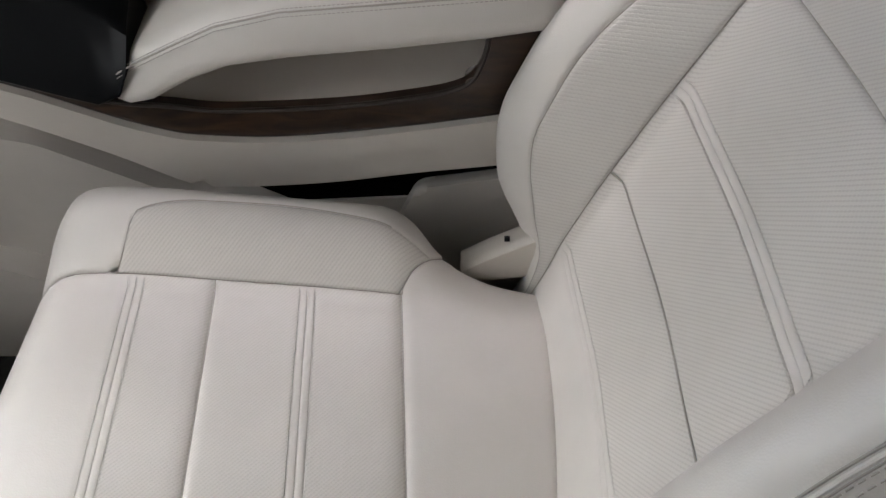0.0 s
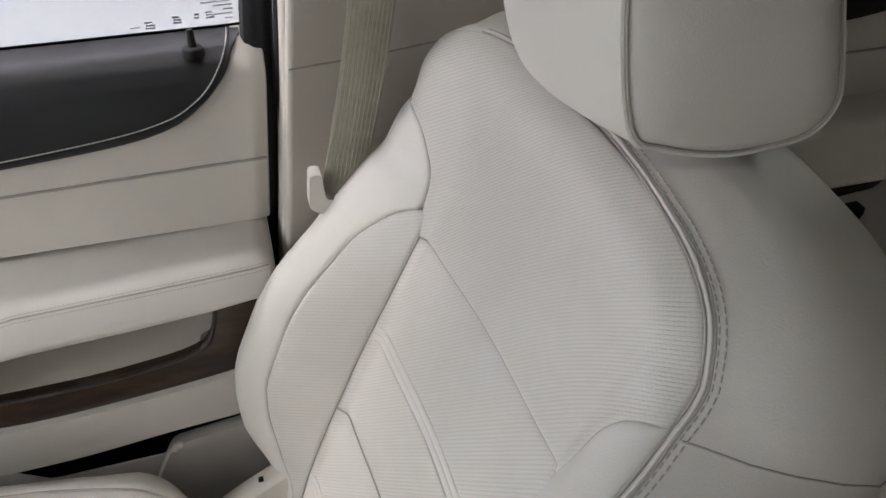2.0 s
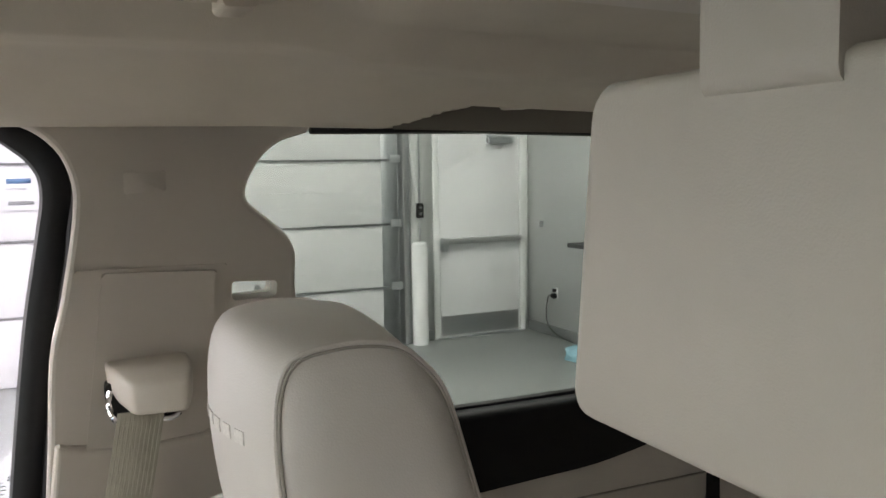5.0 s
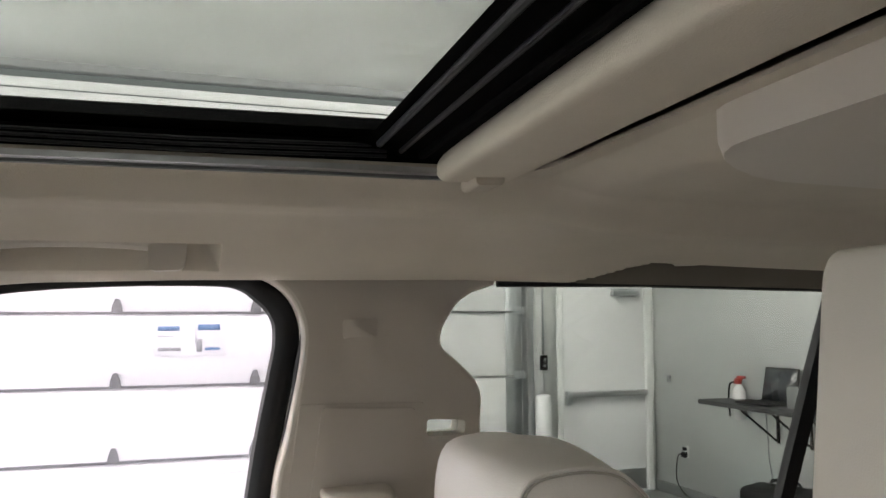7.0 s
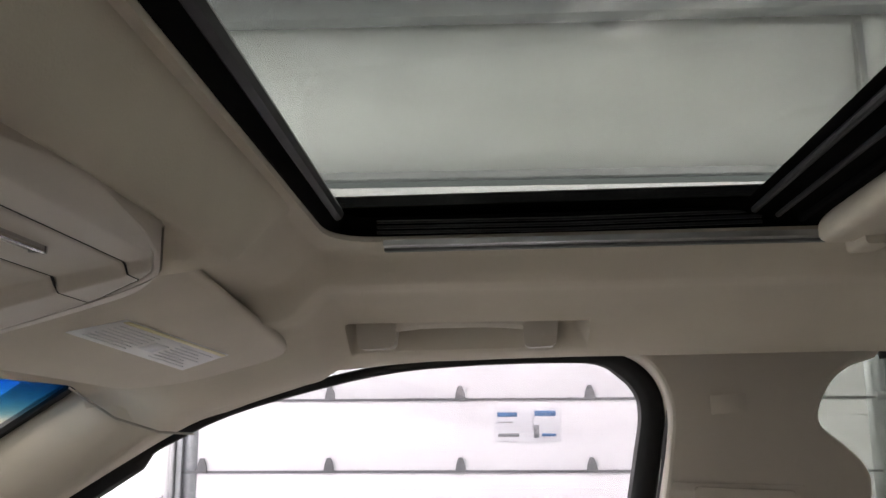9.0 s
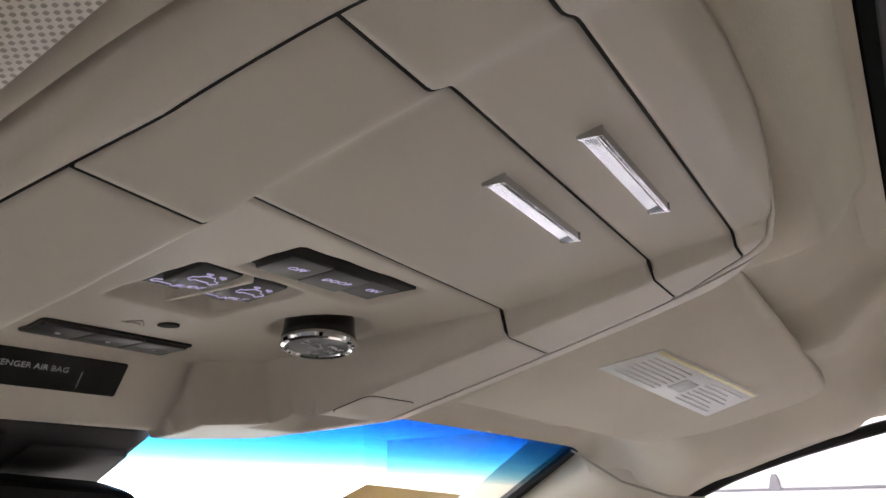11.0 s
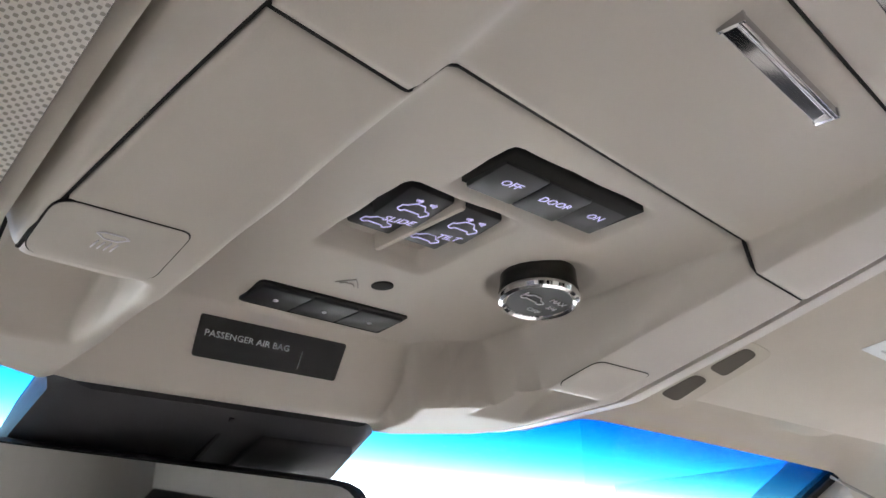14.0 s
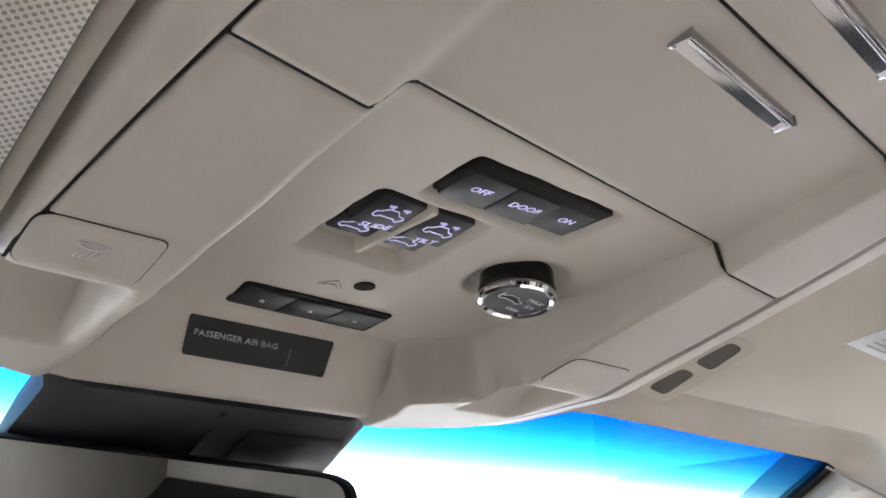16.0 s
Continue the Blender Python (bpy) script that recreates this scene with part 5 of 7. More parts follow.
put("metal_track", prism([(HY1S + 0.002, 1.8945), (HY1S + 0.006, 1.8940), (HY1S + 0.006, 1.900), (HY1S + 0.002, 1.900)], "x", 0.205, 0.575, 0.001), M_RAIL, sun)
put("front_seal", tubed([(roof_skew(0.186, y), y, 1.921) for y in np.linspace(HY0S + 0.03, HY1S - 0.03, 8)], 0.006, 8), M_RUBBER, sun)
for x, z, r, mt in ((0.512, 1.9185, 0.0030, M_RUBBER), (0.530, 1.9135, 0.0022, M_RUBBER), (0.548, 1.9105, 0.0035, M_MATTE)):
    put("rear_rail", tubed([(x, y, z) for y in np.linspace(HY0S + 0.02, HY1S - 0.015, 6)], r, 8), mt, sun)
gl = put("glass_panel", boxed((0.16, HY0S - 0.02, 1.9280), (0.66, HY1S + 0.02, 1.9330)), M_SUNROOF, sun, "grey tinted sunroof glass")
shade_rings = []
for y in np.linspace(HY0S + 0.02, HY1S - 0.005, 14):
    sh = 0.006 * (1 - ((y - YC) / 0.4) ** 2)
    shade_rings.append([Vector((x - sh, y, z)) for x, z in rounded([(0.562, 1.891), (0.632, 1.893), (0.638, 1.905), (0.60, 1.925), (0.566, 1.918)], 0.012, 4)])
put("sunshade", loft(shade_rings), M_LINER, sun, "beige cloth sunshade edge")
put("shade_lip", loft([[Vector((x, y, z)) for x, z in rounded([(0.59, 1.885), (0.615, 1.886), (0.615, 1.90), (0.59, 1.90)], 0.005, 3)] for y in (HY1S - 0.03, HY1S + 0.012)]), M_LINER, sun)

# dark tone for the shade inside the rear hollow
M_HOLLOW_SHADE = material("hollow_shade_taupe", (0.15, 0.135, 0.11), 0.8, noise_scale=9, noise_amount=0.08, bump=0.1, bump_scale=1200)


# grab handles
def grab(x0, x1, y, z, label):
    th = thing("grab_handle", label, "grab handle", ((x0 + x1) / 2, y, z), group="grab handles")
    ln = x1 - x0
    arc = [(x0 + 0.002, y + 0.012, z + 0.006), (x0 + 0.004, y - 0.004, z - 0.012), (x0 + 0.03, y - 0.010, z - 0.016), (x0 + ln * 0.5, y - 0.010, z - 0.004), (x1 - 0.05, y - 0.008, z - 0.012), (x1 - 0.02, y - 0.004, z - 0.012), (x1 - 0.016, y + 0.012, z + 0.006)]
    for cx, w in ((x0 + 0.03, 0.047), (x1 - 0.04, 0.040)):
        put("handle_foot", loft([[Vector((x, yy, zz)) for x, zz in rounded([(cx - w / 2, z + 0.012), (cx + w / 2, z + 0.012), (cx + w / 2 - 0.003, z - 0.022), (cx - w / 2 + 0.003, z - 0.024)], 0.007, 3)] for yy in (y - 0.012, y - 0.010, y + 0.012)]), M_PLASTIC, th)
    put("grip", tubed(smooth([(x0 + 0.04, y - 0.002, z + 0.004), (x0 + ln * 0.35, y - 0.006, z + 0.008), (x0 + ln * 0.65, y - 0.006, z + 0.008), (x1 - 0.04, y - 0.002, z + 0.004)], 5), 0.009, 10), M_PLASTIC, th)
    return th


grab(0.128, 0.380, 0.690, 1.850, "beige folding grab handle above the front door")
# dark skin laid in the rear hollow, its shade put into the colour
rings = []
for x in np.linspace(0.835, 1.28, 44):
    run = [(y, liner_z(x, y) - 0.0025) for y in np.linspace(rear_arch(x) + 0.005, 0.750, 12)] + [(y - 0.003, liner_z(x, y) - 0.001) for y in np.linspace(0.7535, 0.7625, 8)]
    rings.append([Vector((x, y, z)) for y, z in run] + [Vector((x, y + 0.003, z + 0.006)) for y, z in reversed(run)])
tagged(put("grab_hollow", loft(rings), M_HOLLOW_SHADE, None), "dark skin painting the shade of the headliner hollow over the rear door", "trim", kind="structure")
rear_grab = grab(0.95, 1.22, 0.722, 1.866, "beige folding grab handle above the rear door")
for xh in (0.975, 0.998):
    put("coat_hook", boxed((xh - 0.005, 0.664, 1.842), (xh + 0.005, 0.678, 1.856), 0.003), M_BLACK, rear_grab, "small black coat hook")

# ---- sun visor ----
def visor_z(x, y):
    return 1.815 + 0.2557 * (x - 0.031) - 0.1518 * (y - 0.563)


vis = thing("sun_visor", "beige cloth sun visor folded up, with a printed warning label", "sun visor", (0.0, 0.45, 1.83))
vo = rounded([(0.080, 0.22, 0.01), (0.079, 0.40), (0.079, 0.628, 0.035), (-0.036, 0.628, 0.03), (-0.088, 0.590), (-0.109, 0.507), (-0.150, 0.335), (-0.168, 0.22, 0.01)], 0.02, 5)
rings = []
for inset, dz in ((0.008, 0.010), (0.002, 0.006), (0.0, 0.0), (0.002, -0.003), (0.006, -0.0045)):
    cx = Vector((-0.02, 0.42))
    ring = []
    for x, y in vo:
        q = Vector((x, y)) - cx
        q = cx + q * (1 - inset / max(q.length, 0.05))
        ring.append(Vector((q.x, q.y, visor_z(q.x, q.y) + 0.0045 + dz)))
    rings.append(ring)
M_VISOR = material("visor_cloth", (0.57, 0.52, 0.455), 0.9, noise_scale=14, noise_amount=0.04, bump=0.35, bump_scale=700, spec=0.15)
board = put("visor_board", loft(rings), M_VISOR, vis, sharp=60)
corners = [(0.031, 0.563), (-0.019, 0.571), (-0.041, 0.389), (0.005, 0.399)]


def on_label(s, t):
    """s along the label's long side, t across it."""
    a = Vector(corners[2]).lerp(Vector(corners[1]), s)
    b = Vector(corners[3]).lerp(Vector(corners[0]), s)
    return a.lerp(b, t)


def label_patch(name, s0, s1, t0, t1, lift, mat, owner):
    bm = bmesh.new()
    vs = []
    for s, t in ((s0, t0), (s1, t0), (s1, t1), (s0, t1)):
        p = on_label(s, t)
        vs.append((p.x, p.y, visor_z(p.x, p.y) - lift))
    lo = [bm.verts.new(v) for v in vs]
    hi = [bm.verts.new((x, y, z + 0.0006)) for x, y, z in vs]
    bm.faces.new(lo)
    bm.faces.new(hi[::-1])
    for i in range(4):
        bm.faces.new((lo[i], hi[i], hi[(i + 1) % 4], lo[(i + 1) % 4]))
    return put(name, bm, mat, owner)


lab = label_patch("warning_label", 0, 1, 0, 1, 0.0008, M_LABEL, board)
label_patch("label_strip", 0.02, 0.98, 0.90, 0.985, 0.0016, M_LABEL_Y, lab)
for i in range(7):
    t = 0.12 + 0.105 * i
    label_patch("print_line", 0.06, 0.40, t, t + 0.022, 0.0015, M_LABEL_G, lab)
    label_patch("print_line", 0.60, 0.94 - 0.05 * (i % 3), t, t + 0.022, 0.0015, M_LABEL_G, lab)
label_patch("print_block", 0.44, 0.56, 0.28, 0.62, 0.0015, M_LABEL_G, lab)
vc = put("visor_clip", loft([[Vector((x, y, visor_z(x, y) - dz)) for x, y in rounded([(-0.158, 0.318), (-0.078, 0.318), (-0.078, 0.346), (-0.158, 0.352)], 0.008, 4)] for dz in (-0.004, 0.0004, 0.0006)]), M_LINER, vis)
# flat patches, coloured with the shade of the clip's two recesses
M_SLOT = material("slot_shade_plastic", (0.13, 0.117, 0.10), 0.9, spec=0.05)
for x0, x1 in ((-0.150, -0.121), (-0.112, -0.084)):
    put("clip_slot", loft([[Vector((x, y, visor_z(x, y) - dz)) for x, y in rounded([(x0, 0.322), (x1, 0.322), (x1, 0.336), (x0, 0.341)], 0.005, 3)] for dz in (0.0, 0.0010)]), M_SLOT, vc)

# ---- overhead console ----
con = thing("overhead_console", "beige overhead console with storage bins, lit switches and map lamps", "overhead console", (0.0, YC, 1.82))
CYC, CHW = 0.0545, 0.160
RECESS = [(-0.091, -0.036, 0.007, 0.060, 0.010), (-0.0295, 0.0015, 0.0205, 0.0965, 0.006), (-0.160, -0.096, -0.104, -0.058, 0.028), (-0.161, -0.1075, 0.155, 0.194, 0.020)]
KNOB = (-0.070, 0.112)


def tray_z(x):
    return 1.815 + 0.06 * x if x < 0.02 else 1.8162 + 0.20 * (x - 0.02)


def rail_z(x):
    return min(max(1.803 + 0.25 * (x - 0.01), 1.775 + 0.06 * (x + 0.1)), tray_z(x) - 0.001)


def con_half(x):
    return spline_table(x, [(-0.220, 0.085), (-0.208, 0.112), (-0.187, 0.146), (-0.147, 0.156), (-0.096, 0.160), (-0.03, 0.160), (0.04, 0.158), (0.08, 0.154), (0.108, 0.148), (0.124, 0.142), (0.136, 0.131), (0.143, 0.115), (0.1475, 0.092), (0.1505, 0.060), (0.1525, 0.030), (0.154, 0.004)])


def con_skew(x, y):
    return 0.07 * (y - 0.05) * ease(x, -0.16, 0.03)


def con_z(x, y, wells=True):
    a = abs(y - 0.0595)
    hi = 0.0935 + 0.085 * max(x + 0.05, 0.0) - 0.028 * ease(-x, 0.138, 0.166) + 0.008 * ease(-x, 0.166, 0.190)
    lo = hi - 0.0055
    if y < 0.0595:
        # the driver's rail starts further out, the more so towards the front
        hi = lerp_table(x, [(-0.20, 0.113), (-0.11, 0.1105), (-0.07, 0.1065), (-0.03, 0.102), (0.02, 0.0985), (0.15, 0.0965)])
        lo = hi - 0.015 - 0.02 * ease(-x, 0.112, 0.168)
    z = tray_z(x) + (rail_z(x) - tray_z(x)) * ease(a, lo, hi)
    if x < -0.166:
        z = min(z, max(1.8062 - 0.838 * (-0.1665 - x), 1.772))
    u = x + con_skew(x, y)
    edge = abs(y - CYC) / max(con_half(u), 0.02)
    z += 0.012 * ease(edge, 0.94, 1.0) ** 2 * (1 - ease(u, 0.10, 0.14)) + 0.010 * ease(u, 0.143, 0.154)
    for x0, x1, y0, y1, dep in RECESS if wells else ():
        e = 0.0025
        if dep > 0.015:
            # finger scoops run out towards the front
            dep *= min(max((x - x0) / (x1 - x0), 0.0), 1.0) ** 0.8
        z += dep * ease(x, x0 - e, x0 + e) * (1 - ease(x, x1 - e, x1 + e)) * ease(y, y0 - e, y0 + e) * (1 - ease(y, y1 - e, y1 + e))
    r = math.hypot(x - KNOB[0], y - KNOB[1])
    z += 0.004 * (1 - ease(r, 0.021, 0.025))
    return z


def con_f(x, v):
    y = CYC + v * con_half(x) / CHW
    xx = x - con_skew(x, y)
    return Vector((xx, y, con_z(xx, y)))


def con_panel(name, x0, x1, v0, v1, nx, nv, gap=0.0007, thick=0.012):
    """A moulded panel of the console with rolled edges, fine enough for its recesses."""
    bm = bmesh.new()
    low, top = [], []
    fn = lambda q: q if callable(q) else (lambda _: q)
    x0, x1, v0, v1 = fn(x0), fn(x1), fn(v0), fn(v1)
    for i in range(nx + 1):
        lr, tr = [], []
        for j in range(nv + 1):
            xm = x0(0.0) + (x1(0.0) - x0(0.0)) * i / nx
            a, b = v0(xm), v1(xm)
            v = a + gap + (b - a - 2 * gap) * j / nv
            p0, p1 = x0(v), x1(v)
            x = p0 + gap + (p1 - p0 - 2 * gap) * i / nx
            p = con_f(x, v)
            d = min(x - p0, p1 - x, v - a, b - v)
            k = max(0.0, 1 - d / 0.003)
            lr.append(bm.verts.new(p + Vector((0, 0, 0.0016 * (1 - math.sqrt(max(0, 1 - k * k)))))))
            tr.append(bm.verts.new(p + Vector((0, 0, thick))))
        low.append(lr)
        top.append(tr)
    for i in range(nx):
        for j in range(nv):
            bm.faces.new((low[i][j], low[i][j + 1], low[i + 1][j + 1], low[i + 1][j]))
    for i in range(nx):
        bm.faces.new((low[i][0], low[i + 1][0], top[i + 1][0], top[i][0]))
        bm.faces.new((low[i][nv], top[i][nv], top[i + 1][nv], low[i + 1][nv]))
    for j in range(nv):
        bm.faces.new((low[0][j], top[0][j], top[0][j + 1], low[0][j + 1]))
        bm.faces.new((low[nx][j], low[nx][j + 1], top[nx][j + 1], top[nx][j]))
    return put(name, bm, M_PLASTIC, con, sharp=100)


def seam_left(x):
    return max(-0.153, min(-0.136, -0.1415 + 0.133 * x))


def seam_right(x):
    return 0.1565 - 0.0105 * ease(x, 0.08, 0.125)


def seam_bin(v):
    """The first bin's front edge, which jumps forward on the driver's rail."""
    y = CYC + v
    jump = 0.0100 + 0.04 * (-0.03 - y)
    return 0.0165 + (jump - 0.0165) * (1 - ease(y, -0.0365, -0.0350))


X2, X3 = 0.0895, 0.1265
front_panel = con_panel("switch_panel", -0.2185, seam_bin, seam_left, seam_right, 120, 150)
bin1 = con_panel("storage_bin_door", seam_bin, X2, seam_left, seam_right, 34, 110)
bin2 = con_panel("storage_bin_door", X2, X3, seam_left, seam_right, 20, 100)
con_panel("rear_rim", X3, 0.1538, seam_left, seam_right, 20, 80, thick=0.028)
con_panel("side_rim", -0.2185, 0.1538, -CHW, seam_left, 90, 8, thick=0.028)
con_panel("side_rim", -0.2185, 0.1538, seam_right, CHW, 90, 5, thick=0.028)

# thin flanges along both sides, which lap the headliner
for side in (1, -1):
    flange = []
    for x in np.linspace(-0.205, 0.140, 60):
        p = con_f(x, side * CHW)
        n = (con_f(x + 0.002, side * CHW) - con_f(x - 0.002, side * CHW)).cross(Vector((0, 0, 1))).normalized()
        n = n if n.y * side > 0 else -n
        p.z = con_f(x, side * CHW * 0.93).z + 0.004
        w = (0.0125 if side > 0 else 0.0075) * ease(x, -0.205, -0.18) * (1 - ease(x, 0.10, 0.140)) + 0.001
        flange.append([p + n * o + Vector((0, 0, dz)) for o, dz in ((0.0008, -0.0022), (w - 0.001, -0.0012), (w, 0.0002), (w, 0.022), (0.0008, 0.022))])
    put("edge_flange", loft(flange), M_PLASTIC, con, sharp=60)


# near-black tube stands in for the shade inside the gap
def con_gap(path):
    put("panel_gap", tubed([con_f(x, v) + Vector((0, 0, 0.0014)) for x, v in path], 0.0009, 6), M_DARKGAP, con)


vs = list(np.linspace(-0.140, -0.100, 20)) + list(np.linspace(-0.099, -0.084, 50)) + list(np.linspace(-0.083, 0.1565, 50))
con_gap([(seam_bin(v), v) for v in vs])
con_gap([(X2, v) for v in vs])
con_gap([(X3, v) for v in np.linspace(-0.134, 0.143, 60)])
con_gap([(x, seam_left(x)) for x in np.linspace(-0.20, 0.126, 60)])
con_gap([(x, seam_right(x)) for x in np.linspace(0.085, 0.126, 14)])
put("backing", loft([[Vector((x, CYC + k * con_half(x) * 0.985, tray_z(x) + dz)) for k, dz in ((-1, 0.020), (1, 0.020), (1, 0.055), (-1, 0.055))] for x in np.linspace(-0.160, 0.112, 30)]), M_DARKGAP, con)

# chrome bin handles
def bin_handle(x0, y0, y1, owner):
    """A flat chrome bar with a lip along its rear edge, set askew like the bins."""
    def section(y, pts):
        x = x0 - 0.07 * (y - 0.05)
        return [Vector((x + dx, y, tray_z(x + dx) + dz)) for dx, dz in pts]
    bar = rounded([(-0.0040, 0.003), (0.0040, 0.003), (0.0040, -0.0034), (0.0024, -0.0034), (0.0010, -0.0012), (-0.0040, -0.0006)], 0.0006, 3)
    h = put("chrome_handle", loft([section(y, bar) for y in np.linspace(y0, y1, 6)]), M_DARKCHROME, owner, "polished chrome pull")
    for a, b in ((y0 - 0.0006, y0 + 0.0008), (y1 - 0.0008, y1 + 0.0006)):
        put("handle_end", loft([section(y, rounded([(-0.0044, 0.003), (0.0044, 0.003), (0.0044, -0.0036), (0.0010, -0.0026), (-0.0044, -0.0012)], 0.0006, 3)) for y in (a, b)]), M_DARKCHROME, h)


bin_handle(0.0752, 0.0295, 0.0980, bin1)
bin_handle(0.1100, 0.0285, 0.1045, bin2)


def slab(name, x0, x1, y0, y1, z_of, drop, thick, mat, owner, bevel=0.0012, tilt=0.0):
    """A small key on the console's underside, drop metres below the given height, tilted in x."""
    bm = boxed((x0, y0, 0), (x1, y1, thick), bevel, 2)
    xm = (x0 + x1) / 2
    for v in bm.verts:
        v.co.z += z_of(xm) - drop + tilt * (v.co.x - xm) + 0.06 * (v.co.x - xm)
    return put(name, bm, mat, owner)




def legend(body, size, x, y, z, mat, owner, tilt=0.0):
    """Lettering on the underside of the console, read from below with its top to the rear... upright towards the windshield's far side."""
    m = Matrix.Translation((x, y, z)) @ Matrix(((0, 1, 0, 0), (1, 0, 0, 0), (tilt, 0, -1, 0), (0, 0, 0, 1)))
    return text(body, size, m, mat, owner)


def glyph(pts, r, x, y, z_of, drop, mat, owner, name="symbol"):
    return put(name, tubed([(x + px, y + py, z_of(x + px) - drop) for px, py in pts], r, 5), mat, owner)


CARLINE = [(-0.0022, -0.0068), (-0.0030, -0.0056), (-0.0030, -0.0046), (-0.0018, -0.0036), (-0.0018, 0.0030), (-0.0030, 0.0038), (-0.0030, 0.0050), (-0.0018, 0.0058), (-0.0004, 0.0066), (0.0008, 0.0058), (0.0012, 0.0036), (0.0038, 0.0016), (0.0038, -0.0026), (0.0012, -0.0050), (0.0006, -0.0066), (-0.0022, -0.0068)]
# roof switches
put("switch_well", boxed((-0.088, 0.010, tray_z(-0.06) + 0.0068), (-0.039, 0.057, tray_z(-0.06) + 0.0095)), M_PLASTIC, con)
for y0, y1, word in ((0.0105, 0.0315, "SLIDE"), (0.0355, 0.0565, "TILT")):
    rk = slab("roof_switch", -0.062, -0.0385, y0, y1, tray_z, -0.0005, 0.008, M_BUTTON, con, tilt=0.05)
    slab("switch_rear_half", -0.078, -0.0625, y0, y1, tray_z, -0.0040, 0.004, M_BUTTON, rk)
    ym = (y0 + y1) / 2
    zz = lambda x: tray_z(-0.05) + 0.0005 + 0.11 * (x + 0.05) - 0.0003
    legend(word, 0.0060, -0.0585, ym, zz(-0.0588) - 0.0006, M_GLOW, rk, 0.11)
    glyph(CARLINE, 0.00027, -0.049, ym, zz, 0.0006, M_GLOW, rk)
    for a in (-0.0030, 0.0036):
        glyph([(0.0056, a - 0.0012), (0.0062, a + 0.0010)], 0.00045, -0.049, ym, zz, 0.0006, M_GLOW, rk, "arrow_mark")
        glyph([(0.0046, a + 0.0006), (0.0066, a + 0.0012)], 0.00045, -0.049, ym, zz, 0.0006, M_GLOW, rk, "arrow_mark")
    z2 = lambda x: tray_z(-0.07) + 0.0038
    glyph(CARLINE, 0.00027, -0.070, ym - 0.001, z2, 0.0004, M_GLOW, rk)
put("switch_divider", boxed((-0.088, 0.0318, tray_z(-0.06) - 0.0002), (-0.036, 0.0348, tray_z(-0.06) + 0.009), 0.0012), M_PLASTIC, con)
# lamp keys
put("lamp_key_well", boxed((-0.0265, 0.0232, tray_z(-0.01) + 0.0012), (0.0000, 0.0945, tray_z(-0.01) + 0.0055)), M_DARKGAP, con)
for y0, y1, word, dr in ((0.0245, 0.0475, "OFF", 0.0002), (0.0477, 0.0712, "DOOR", 0.0002), (0.0718, 0.0938, "ON", -0.0010)):
    k = slab("lamp_key", -0.0262, -0.0058, y0, y1, tray_z, dr, 0.004, M_BUTTON, con)
    legend(word, 0.0056, -0.0145, (y0 + y1) / 2, tray_z(-0.0145) - dr - 0.0004, M_GLOW, k, 0.06)
# tailgate knob
kx, ky = KNOB
kz = tray_z(kx) + 0.004
knob = put("tailgate_knob", tubed([(kx, ky, kz), (kx, ky, kz - 0.006), (kx, ky, kz - 0.0095), (kx, ky, kz - 0.0120)], 0.0175, 36, radii=[0.0175, 0.0178, 0.0185, 0.0175]), M_GLOSSBLACK, con, "round black knob with a chrome ring")
put("knob_ring", tubed([(kx + 0.0168 * math.cos(a), ky + 0.0168 * math.sin(a), kz - 0.0120) for a in np.linspace(0, 2 * math.pi, 48, endpoint=False)], 0.0022, 8, True), M_CHROME, knob)
put("knob_face", tubed([(kx, ky, kz - 0.0105), (kx, ky, kz - 0.0131)], 0.0148, 36), M_BUTTON, knob)
legend("MAX", 0.0042, kx + 0.0055, ky + 0.0065, kz - 0.0134, M_WHITE_LEGEND, knob)
legend("3/4", 0.0042, kx - 0.0005, ky + 0.0085, kz - 0.0134, M_WHITE_LEGEND, knob)
legend("OFF", 0.0042, kx - 0.0075, ky + 0.0040, kz - 0.0134, M_WHITE_LEGEND, knob)
glyph([(px * 0.8, py * 1.0 - 0.004) for px, py in CARLINE] + [(0.003, -0.0105)], 0.0003, kx + 0.0005, ky, lambda x: kz - 0.0134, 0.0, M_WHITE_LEGEND, knob)
lean = Matrix.Translation((kx, ky, kz)) @ Vector((0, 0, -1)).rotation_difference(Vector((0.07, -0.12, -1))).to_matrix().to_4x4() @ Matrix.Diagonal((0.98, 0.98, 1.06, 1)) @ Matrix.Translation((-kx, -ky, -kz))
for ob in [knob] + list(knob.children):
    ob.data.transform(lean)
# three transmitter keys, microphone
bez = rounded([(-0.1345, 0.008, 0.004), (-0.1345, 0.0895), (-0.1600, 0.0905), (-0.1590, 0.012)], 0.0015, 3)
put("transmitter_bezel", loft([[Vector((x, y, tray_z(x) + dz)) for x, y in bez] for dz in (0.003, -0.0012)]), M_DARKGAP, con)
for i in range(3):
    y0 = 0.0105 + 0.0262 * i
    k = slab("transmitter_key", -0.1585, -0.1370, y0, y0 + 0.0257, tray_z, 0.0022, 0.003, M_BUTTON, con, tilt=-0.05)
    put("key_dot", tubed([(-0.1478, y0 + 0.013, tray_z(-0.1478) - 0.0018), (-0.1478, y0 + 0.013, tray_z(-0.1478) - 0.0027)], 0.0012, 10), M_WHITE_LEGEND, k)
put("microphone_hole", tubed([(-0.112, 0.0555, tray_z(-0.112) + 0.003), (-0.112, 0.0555, tray_z(-0.112) - 0.0006)], 0.0050, 20), M_DARKGAP, con)
glyph([(0.0, -0.006), (0.004, -0.003), (0.007, 0.0), (0.004, 0.003), (0.0, 0.006)], 0.0003, -0.120, 0.042, tray_z, 0.0002, M_SEAM, con)
